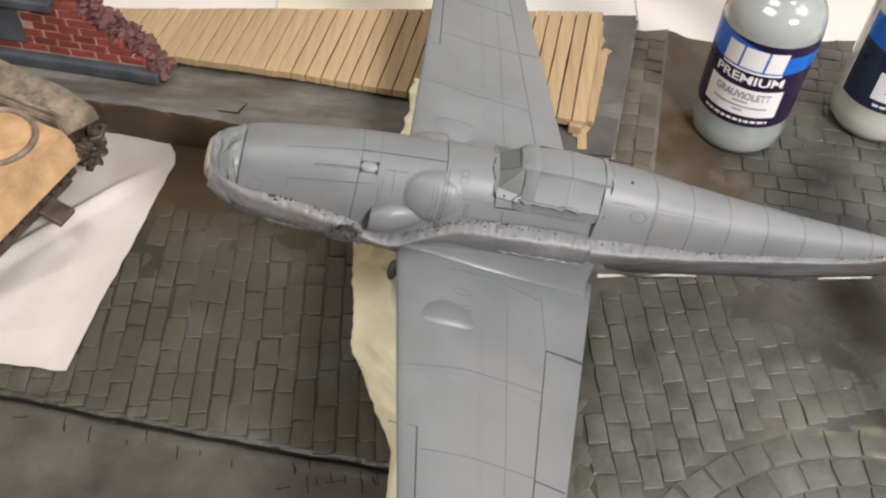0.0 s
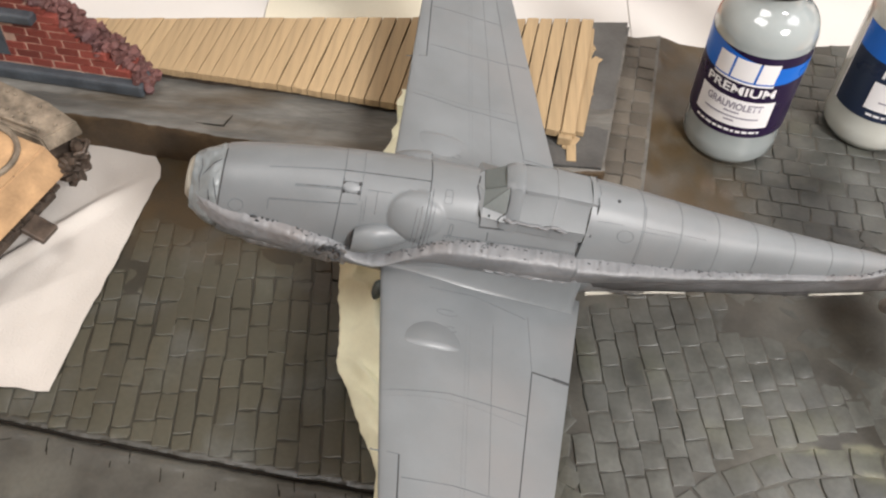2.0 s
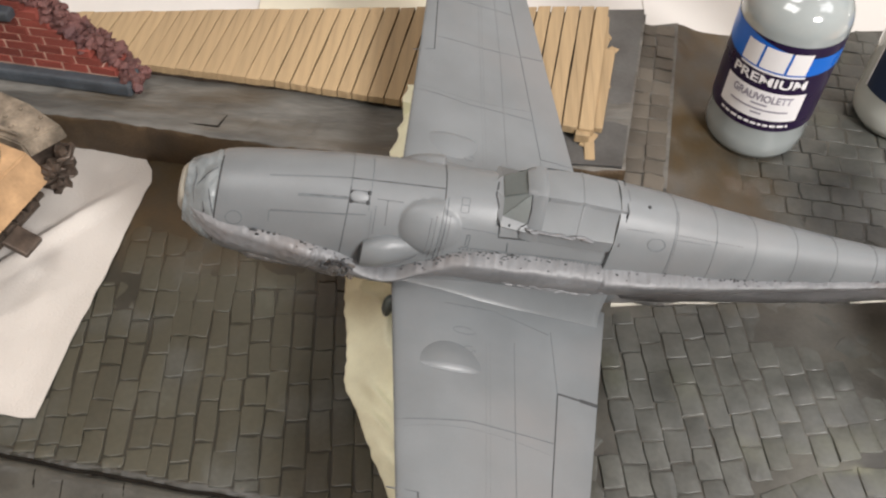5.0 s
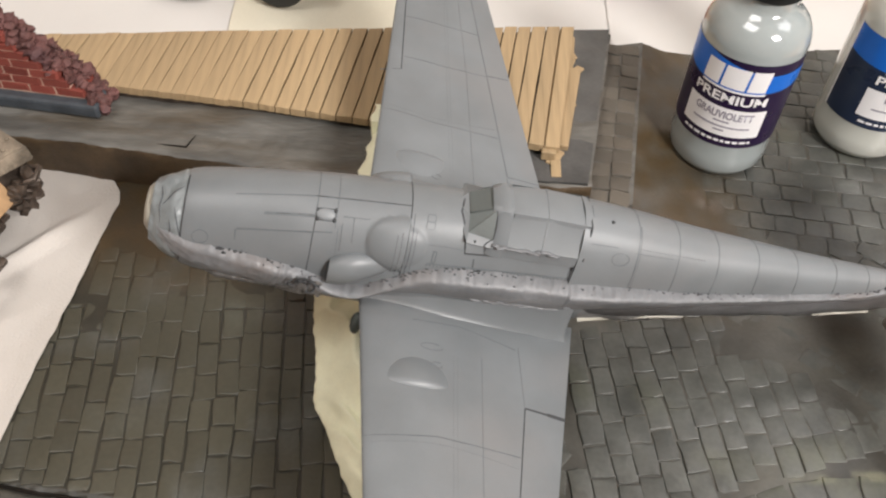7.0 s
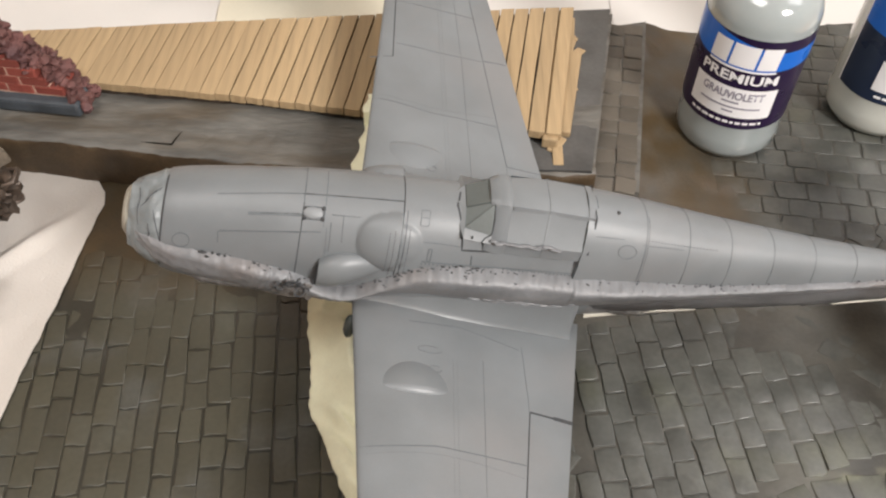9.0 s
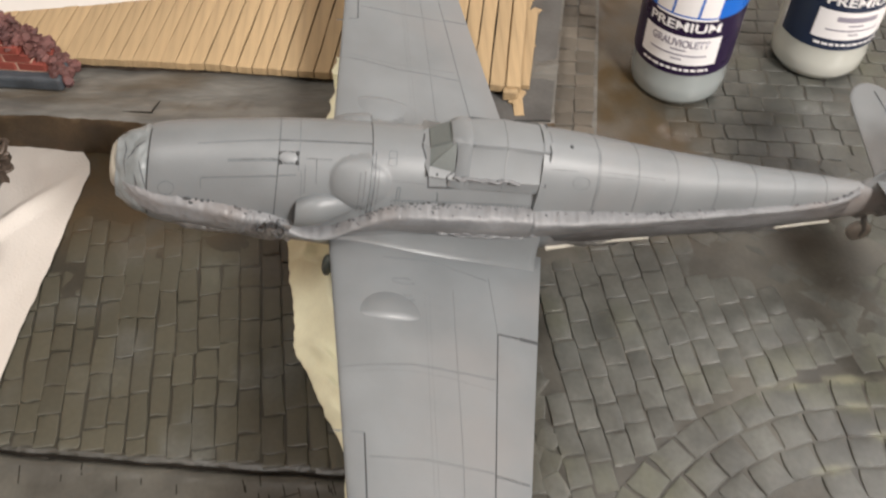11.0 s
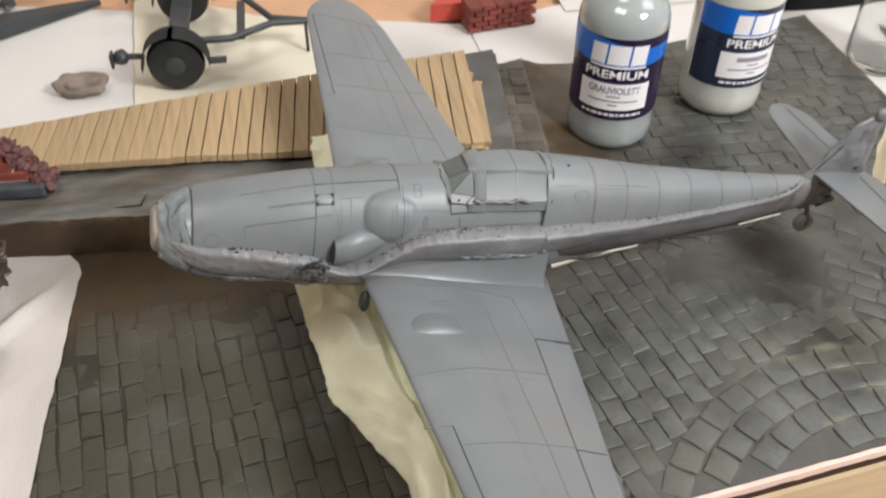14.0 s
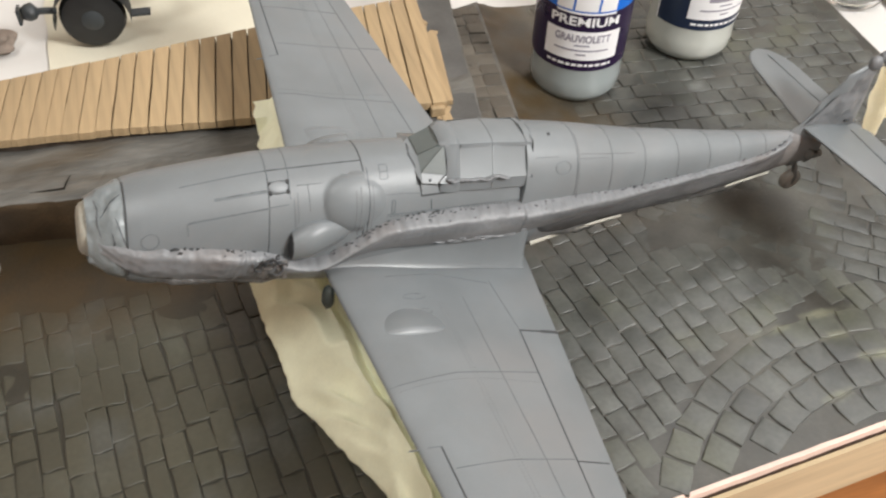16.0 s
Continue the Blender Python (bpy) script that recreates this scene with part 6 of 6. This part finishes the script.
def bottle(at, turn, paint, label_mat, texts, label):
    root = empty("paint_bottle", pose(*at, 0, 0, turn) @ Matrix.Scale(0.985, 4), label, "paint bottle", "paint bottles on the base")
    prof = [(0.0, 0.0008), (0.0145, 0.0), (0.0172, 0.0012), (R, 0.0045), (R + 0.0001, 0.010), (R - 0.0003, 0.013), (R, 0.016), (R, 0.0570), (R - 0.0004, 0.0595), (R - 0.0014, 0.0622), (R - 0.0032, 0.0648), (R - 0.0056, 0.0668), (0.0108, 0.0682), (0.0098, 0.0700), (0.0097, 0.0750)]
    part("body", lathe(prof, 64), paint, root, "", 45)
    ribs = lathe([(0.0001, 0.0735), (0.0108, 0.0735), (0.0112, 0.0741), (0.0112, 0.0905), (0.0106, 0.0918), (0.0001, 0.0918)], 72)
    for v in ribs.verts:
        r = math.hypot(v.co.x, v.co.y)
        if r > 0.0110:
            k = 1 + 0.012 * math.cos(36 * math.atan2(v.co.y, v.co.x))
            v.co.x, v.co.y = v.co.x * k, v.co.y * k
    part("cap", ribs, CAP, root, "black ribbed plastic cap", 40)
    half = 0.030
    lab = part("label", wrap(flat_grid(lambda u, v: (-half + 2 * half * u, -0.0190 + 0.038 * v, 0)), R + 0.00012, 0.0358), label_mat, root, "", 60)

    def on_label(nm, bm, mat, lift, zc, dx=0.0):
        return part(nm, wrap(bm, R + lift, zc, dx), mat, lab)

    def band(u, v):
        x = -half + 2 * half * u
        top = 0.0190 - 0.0045 * min(1, max(0, (u - 0.3) / 0.4))
        low = 0.0080 - 0.0015 * math.sin(math.pi * u)
        return (x, low + (top - low) * v, 0)
    on_label("blue_band", flat_grid(band), BLUE, 0.00020, 0.0358)
    # the maker's sign as three plain blocks
    for k in range(3):
        w = 0.0088 if k == 1 else 0.0066
        x = (-0.0086, 0.0, 0.0086)[k]
        on_label("sign_block", flat_grid(lambda u, v: ((u - 0.5) * w + x + 0.0006 * (v - 0.5), (v - 0.5) * 0.0088, 0), 10, 8), WHITE_INK, 0.00030, 0.0476)
    on_label("print_bar", flat_grid(lambda u, v: ((u - 0.5) * 0.024, (v - 0.5) * 0.0009, 0), 20, 3), WHITE_INK, 0.00030, 0.0421)
    on_label("lettering", lettering("PREMIUM", 0.0053, 0.0278), WHITE_INK, 0.00030, 0.0384)
    on_label("name_field", flat_grid(lambda u, v: ((u - 0.5) * 0.0310, (v - 0.5) * 0.0126, 0)), WHITE_INK, 0.00022, 0.0281)
    if texts:
        on_label("lettering", lettering(texts, 0.0044, 0.0225), GREY_INK, 0.00034, 0.0311)
    else:
        on_label("print_bar", flat_grid(lambda u, v: ((u - 0.5) * 0.016, (v - 0.5) * 0.0022, 0), 20, 3), GREY_INK, 0.00034, 0.0311)
    for w, z in ((0.006, 0.0283), (0.022, 0.0261), (0.004, 0.0243)):
        on_label("print_bar", flat_grid(lambda u, v: ((u - 0.5) * w, (v - 0.5) * 0.0007, 0), 20, 3), GREY_INK, 0.00034, z)
    rng = random.Random(len(texts))
    x = -0.0135
    while x < 0.0135:
        w = rng.uniform(0.0009, 0.0028)
        on_label("print_bar", flat_grid(lambda u, v: (x + w * u, (v - 0.5) * 0.0011, 0), 4, 3), WHITE_INK, 0.00030, 0.0195)
        x += w + 0.0006
    for sx in (-1, 1):
        on_label("label_edge", flat_grid(lambda u, v: (sx * (half - 0.0007 * u), -0.0190 + 0.038 * v, 0), 3, 6), WHITE_INK, 0.00026, 0.0358)
    return root


bottle((0.1540, 0.3392, 0.0), -24, BOTTLE_GREY, PURPLE, "GRAUVIOLETT", "bottle of grey paint with a purple label and black cap")
bottle((0.2138, 0.3530, 0.0), 6, BOTTLE_WHITE, NAVY, "", "bottle of off-white paint with a dark blue label and black cap")

# ---- things on the cover paper behind the base ----
TZ = BENCH_Z + 0.0024
trailer = empty("model_trailer", pose(-0.0325, 0.445, TZ + 0.0145, 0, 0, -3), "dark grey two-wheeled model trailer on the cover paper", "model trailer")
for k, wy in enumerate((-0.0140, 0.0550)):
    tyre = part("wheel", lathe([(0.006, -0.0045), (0.010, -0.0045), (0.0128, -0.0036), (0.0138, 0), (0.0128, 0.0036), (0.010, 0.0045), (0.006, 0.0045)], 36, axis="y", at=(0, wy, 0)), RUBBER, trailer, "black tyre", 40)
    part("hub", lathe([(0.0, -0.0052), (0.003, -0.0052), (0.0062, -0.0038), (0.0072, -0.003), (0.0072, 0.003), (0.0, 0.004)], 28, axis="y", at=(0, wy, 0)), GUNMETAL, tyre, "", 40)

    def mudguard(u, v):
        a = radians(-8 + 196 * u)
        return (0.0158 * math.cos(a), wy - 0.0062 + 0.0124 * v, 0.0158 * math.sin(a))
    bm = grid(24, 5, mudguard)
    bmesh.ops.solidify(bm, geom=bm.faces[:], thickness=0.0006)
    part("mudguard", bm, GUNMETAL, trailer, "", 50)
    part("lamp_arm", tube([(-0.014, wy, 0.004), (-0.019, wy, 0.0045), (-0.023, wy, 0.0045)], 0.0015, 8), GUNMETAL, trailer)
    part("lamp", lump(bmesh.new(), (-0.0245, wy, 0.0045), 0.0038, 0.0042, 0.0038, 0.25, 1.5), GUNMETAL, trailer, "", 40)
    part("lamp_bracket", box(-0.0298, -0.0285, wy - 0.003, wy + 0.003, 0.0, 0.007, 0.0003), GUNMETAL, trailer)
    part("step", box(0.0155, 0.024, wy - 0.0025, wy + 0.0025, -0.0015, 0.0, 0.0004), GUNMETAL, trailer)
    inner = wy + (0.008 if wy < 0 else -0.006)
    part("drawbar", tube([(0.0, inner, 0.006), (0.016, inner, 0.006), (0.027, inner, 0.006), (0.047, 0.0125 + (0.0028 if wy > 0 else -0.0028), 0.0045), (0.066, 0.0125, 0.003)], 0.0018, 10), GUNMETAL, trailer, "", 50)
part("axle", tube([(0, -0.014, 0), (0, 0.055, 0)], 0.0018, 10), GUNMETAL, trailer, "", 50)
part("bed", box(-0.004, 0.006, -0.008, 0.052, 0.003, 0.006, 0.0006), GUNMETAL, trailer)
part("locker", box(-0.006, 0.012, 0.049, 0.061, 0.012, 0.0195, 0.0012), GUNMETAL, trailer, "dark grey locker with a lid")
part("cross_bar", box(0.0295, 0.0335, -0.001, 0.036, 0.002, 0.0055, 0.0005), GUNMETAL, trailer)
part("towing_eye", lathe([(0.0012, -0.001), (0.0026, -0.001), (0.0026, 0.001), (0.0012, 0.001)], 20, at=(0.0685, 0.0125, 0.003)), GUNMETAL, trailer)
part("stand_leg", tube([(0.064, 0.0125, 0.003), (0.064, 0.0125, -0.0142)], 0.0009, 6), GUNMETAL, trailer)

gun = empty("model_gun_carriage", pose(-0.134, 0.506, TZ, 0, 0, 20), "dark grey model gun carriage part on the cover paper", "model part")
part("trail", prism([(-0.05, -0.012), (0.0, -0.009), (0.062, 0.004), (0.062, 0.009), (0.0, 0.008), (-0.05, 0.010)], 0.0, lambda x, y: 0.012 - 0.09 * (x + 0.05)), GUNMETAL, gun, "tapered dark grey trail")
bm = bmesh.new()
rng = random.Random(17)
for k in range(12):
    lump(bm, (0.012 + rng.uniform(-0.022, 0.018), 0.032 + rng.uniform(-0.012, 0.03), 0.004 + rng.uniform(0, 0.012)), rng.uniform(0.003, 0.007), rng.uniform(0.002, 0.006), rng.uniform(0.002, 0.006), 0.5, 2, 2, k)
part("fitting", bm, GUNMETAL, gun, "small dark fittings", 40)
part("hook", tube([(0.02, 0.045, 0.004), (0.032, 0.05, 0.006), (0.036, 0.058, 0.010), (0.033, 0.062, 0.014)], 0.0013, 8), TRACK, gun, "curved brown hook", 50)

thing("clay_lump", lump(bmesh.new(), (-0.0795, 0.437, TZ + 0.0040), 0.0128, 0.0068, 0.0056, 0.35, 1.0, 4, 2), CLAY, "smooth grey brown lump of modelling clay", "clay", smooth=70)
chunk = empty("brick_block", pose(0.137, 0.464, TZ, 0, 0, 6) @ Matrix.Scale(0.86, 4), "loose block of red model brickwork on the cover paper", "model bricks")
part("core", box(-0.0205, 0.0205, -0.006, 0.008, 0, 0.0165, 0.0006), BRICK, chunk)
rng = random.Random(6)
for j in range(5):
    x = -0.021 + (0.004 if j % 2 else 0)
    while x < 0.017:
        ob = new("brick", WALL_BRICKS[rng.randrange(4)])
        ob.parent = chunk
        ob.matrix_local = pose(x + 0.0045, 0.0, 0.0004 + 0.0034 * j, 0, 0, rng.uniform(-2, 2)) @ Matrix.Diagonal((0.0086, 0.0165, 0.003, 1))
        x += 0.0092
thing("red_block", prism([(0.102, 0.473), (0.124, 0.472), (0.147, 0.498), (0.130, 0.506)], TZ, TZ + 0.010), RED_CARD, "bright red painted block beside the loose bricks", "model part")
thing("sandpaper_sheet", sheet([(0.130, 0.486), (0.170, 0.489), (0.178, 0.525), (0.146, 0.540)], TZ + 0.0012, 0.0006, 25, 0.006, seed=8), CARD, "tan sheet with brick crumbs on it", "card")
rng = random.Random(14)
for k in range(16):
    ob = thing("loose_brick", box(-0.0035, 0.0035, -0.002, 0.002, 0, 0.003, 0.0004), BRICK, "small loose red model brick", "model brick", "loose bricks")
    ob.matrix_world = pose(0.160 + rng.uniform(0, 0.06), 0.486 + rng.uniform(-0.008, 0.04), TZ + 0.0022, 0, 0, rng.uniform(0, 180))
tub = lathe([(0.0, 0.0), (0.041, 0.0), (0.045, 0.003), (0.054, 0.06), (0.056, 0.061), (0.054, 0.058), (0.043, 0.004), (0.0, 0.003)], 56, at=(-0.050, 0.628, TZ))
bmesh.ops.scale(tub, vec=(0.84, 0.84, 1), space=Matrix.Translation((0.050, -0.628, 0)), verts=tub.verts)
thing("plastic_tub", tub, MILKY, "milky white plastic tub at the back of the bench", "plastic tub", smooth=40)


def crumpled_bag(u, v):
    a, r = 2 * math.pi * v, 0.116 * u * (1 + 0.16 * n3(2 * math.cos(2 * math.pi * v), 2 * math.sin(2 * math.pi * v), 3))
    x, y = 0.098 + r * math.cos(a), 0.642 + 0.92 * r * math.sin(a)
    rim = max(0, u - 0.55) / 0.45
    z = 0.0012 + rim * (0.0015 + 0.005 * abs(n3(x * 40, y * 40, 1)) + 0.003 * abs(n3(x * 110, y * 110, 6)))
    return (x, y, TZ + z)


bm = grid(30, 110, crumpled_bag, closed=True)
thing("plastic_bag", bm, FROST, "crumpled milky plastic bag under a pale dish", "plastic bag", smooth=60)
thing("paint_dish", lathe([(0.0, 0.0), (0.066, 0.0), (0.072, 0.006), (0.073, 0.0063), (0.065, 0.003), (0.0, 0.002)], 56, at=(0.090, 0.632, TZ + 0.0024)), YELLOW_PAINT, "round pale yellow dish on the crumpled bag", "dish", smooth=40)
bm = lump(bmesh.new(), (0.099, 0.563, TZ + 0.0112), 0.028, 0.0055, 0.0022, 0.6, 2.2, 4, 3)
thing("scrap_part", bm, PALE_BLUE, "pale blue grey plastic scrap lying on the dish rim", "model part", smooth=50)



def cloth_bag(u, v):
    x = 0.300 + 0.40 * u + 0.012 * n3(v * 4, 3)
    y = 0.446 + 0.36 * v + 0.012 * n3(u * 5, 8) - 0.02 * u
    rim = min(u * 5, (1 - u) * 5, v * 6, (1 - v) * 5, 1)
    crease = 0.5 - abs(n3(x * 22, y * 22, 2)) * 1.6
    h = 0.034 + 0.022 * n3(x * 9, y * 9, 5) + 0.016 * crease + 0.006 * n3(x * 70, y * 70, 1)
    return (x, y, TZ + 0.0006 + max(0, h) * math.sqrt(max(0, 1 - (1 - rim) ** 2)))


thing("black_bag", grid(90, 90, cloth_bag), BLACK_CLOTH, "crumpled black cloth bag on the bench", "cloth bag", smooth=60)
clear_b = lathe([(0.0, 0.0012), (0.0138, 0.0), (0.0160, 0.0012), (0.0174, 0.0045), (0.0174, 0.0550), (0.0160, 0.0590), (0.0125, 0.0625), (0.0098, 0.0645), (0.0094, 0.0700), (0.0086, 0.0700), (0.0090, 0.0640), (0.0118, 0.0615), (0.0150, 0.0582), (0.0164, 0.0545), (0.0164, 0.0060), (0.0150, 0.0036), (0.0, 0.0036)], 56)
ob = thing("empty_bottle", clear_b, CLEAR, "empty clear plastic bottle standing on the cover paper", "bottle", smooth=40)
ob.matrix_world = pose(0.3222, 0.3815, TZ + 0.0006)
part("cap", lathe([(0.0001, 0.0690), (0.0100, 0.0690), (0.0104, 0.0698), (0.0104, 0.0850), (0.0096, 0.0862), (0.0001, 0.0862)], 40), CAP, ob, "black plastic cap", 40)
thing("paper_sheet", sheet([(0.33, 0.33), (0.47, 0.345), (0.46, 0.42), (0.345, 0.415)], TZ + 0.0008, 0.002, 12, 0.008, seed=12), STAIN_PAPER, "cream stained kitchen paper beside the base", "paper")

# ---- under the bench ----
PY = 0.47
board = empty("blue_cabinet", pose(0, PY, FLOOR_Z), "tall blue painted cabinet front under the workbench", "cabinet")
part("door", box(-0.155, 0.455, -0.004, 0.014, 0.004, 0.70, 0.0015), BLUE_PANEL, board, "smooth blue painted door")
part("side_stile", box(-0.185, -0.158, -0.006, 0.30, 0.0, 0.72, 0.0015), BLUE_PANEL, board, "blue side stile")
part("carcass", box(-0.157, 0.455, 0.016, 0.30, 0.0, 0.72), DARK_GAP, board)
thing("dark_panel", box(0.458, 0.500, PY - 0.0205, PY + 0.30, FLOOR_Z, BENCH_LOW - 0.01, 0.002), DARK_GAP, "dark blue grey side panel beside the shelf", "panel")
shelf = empty("bookshelf", pose(0.503, PY - 0.02, FLOOR_Z), "low white bookshelf full of records and books", "bookshelf")
part("side_panel", box(0, 0.02, 0, 0.3, 0, 0.70, 0.001), SHELF, shelf)
part("side_panel", box(0.62, 0.64, 0, 0.3, 0, 0.70, 0.001), SHELF, shelf)
part("plinth", box(0.02, 0.62, 0.0, 0.3, 0, 0.072, 0.001), SHELF, shelf)
part("top_board", box(0, 0.64, 0, 0.3, 0.70, 0.72, 0.001), SHELF, shelf)
part("back_board", box(0.02, 0.62, 0.29, 0.3, 0.072, 0.70), SHELF, shelf)
x = 0.504 + 0.021
cols = ((0.6, 0.5, 0.36), (0.62, 0.5, 0.36), (0.5, 0.5, 0.5), (0.07, 0.045, 0.04), (0.06, 0.055, 0.06), (0.55, 0.42, 0.1), (0.12, 0.05, 0.05), (0.2, 0.22, 0.3), (0.1, 0.06, 0.05), (0.35, 0.05, 0.06), (0.5, 0.3, 0.28), (0.03, 0.2, 0.17), (0.55, 0.52, 0.48), (0.4, 0.08, 0.07), (0.05, 0.05, 0.06), (0.5, 0.45, 0.3), (0.1, 0.15, 0.3), (0.35, 0.1, 0.06))
rng = random.Random(12)
for k in range(40):
    w = rng.uniform(0.007, 0.017)
    if x + w > 1.11:
        break
    c = cols[k % len(cols)]
    mat = material("spine", c, 0.45, vary=0.12, scale=30, bump=0.05)
    bk = thing("record_sleeve", box(0, w - 0.0008, 0, 0.24, 0, rng.uniform(0.26, 0.31), 0.0008), mat, "upright record sleeve or book on the white shelf", "book", "books on the shelf")
    bk.matrix_world = pose(x, PY - 0.02 + 0.012 + rng.uniform(0, 0.012), FLOOR_Z + 0.0722)
    x += w



def heap(name, at, size, mat, label, category, seed, fold=0.35):
    """A soft crumpled heap resting on the floor."""
    bm = bmesh.new()
    bmesh.ops.create_icosphere(bm, subdivisions=5, radius=1)
    for v in bm.verts:
        d = v.co.copy()
        q = d * 1.6 + Vector((seed, seed * 1.3, 0))
        crease = 1 - abs(noise.noise(q * 1.7)) * 2
        k = 1 + fold * noise.noise(q) + 0.22 * fold * crease + 0.12 * fold * noise.noise(q * 4)
        v.co = Vector((at[0] + size[0] * d.x * k, at[1] + size[1] * d.y * k, max(FLOOR_Z, at[2] + size[2] * d.z * k)))
    return thing(name, bm, mat, label, category, smooth=70)


GREY_CLOTH = material("dark_grey_cloth", (0.05, 0.05, 0.052), 0.9, vary=0.3, scale=30, bump=0.4, depth=0.001)
heap("black_jacket", (-0.255, 0.47, FLOOR_Z + 0.10), (0.05, 0.06, 0.10), BLACK_CLOTH, "crumpled black cloth heap beside the blue cabinet", "clothes", 3.0)
heap("grey_trousers", (-0.325, 0.47, FLOOR_Z + 0.07), (0.05, 0.06, 0.09), GREY_CLOTH, "crumpled dark grey cloth heap on the floor", "clothes", 8.0)
heap("white_bag", (-0.212, 0.43, FLOOR_Z + 0.07), (0.026, 0.045, 0.08), MILKY, "crumpled white plastic bag on the floor", "plastic bag", 12.0, 0.35)
heap("white_cloth", (-0.395, 0.47, FLOOR_Z + 0.11), (0.03, 0.04, 0.05), TOWEL, "white cloth lying on a cardboard box", "cloth", 15.0, 0.5)
cb = thing("cardboard_box", box(-0.11, 0.11, -0.1, 0.1, 0, 0.085, 0.002), CARD, "plain brown cardboard box on the floor", "cardboard box")
cb.matrix_world = pose(-0.42, 0.44, FLOOR_Z, 0, 0, 12)

# ---- paving stones nearest the bench edge ----
for k, m in PAVED:
    ob = new("paving_stone", STONES[k])
    ob.parent = base
    ob.matrix_local = m
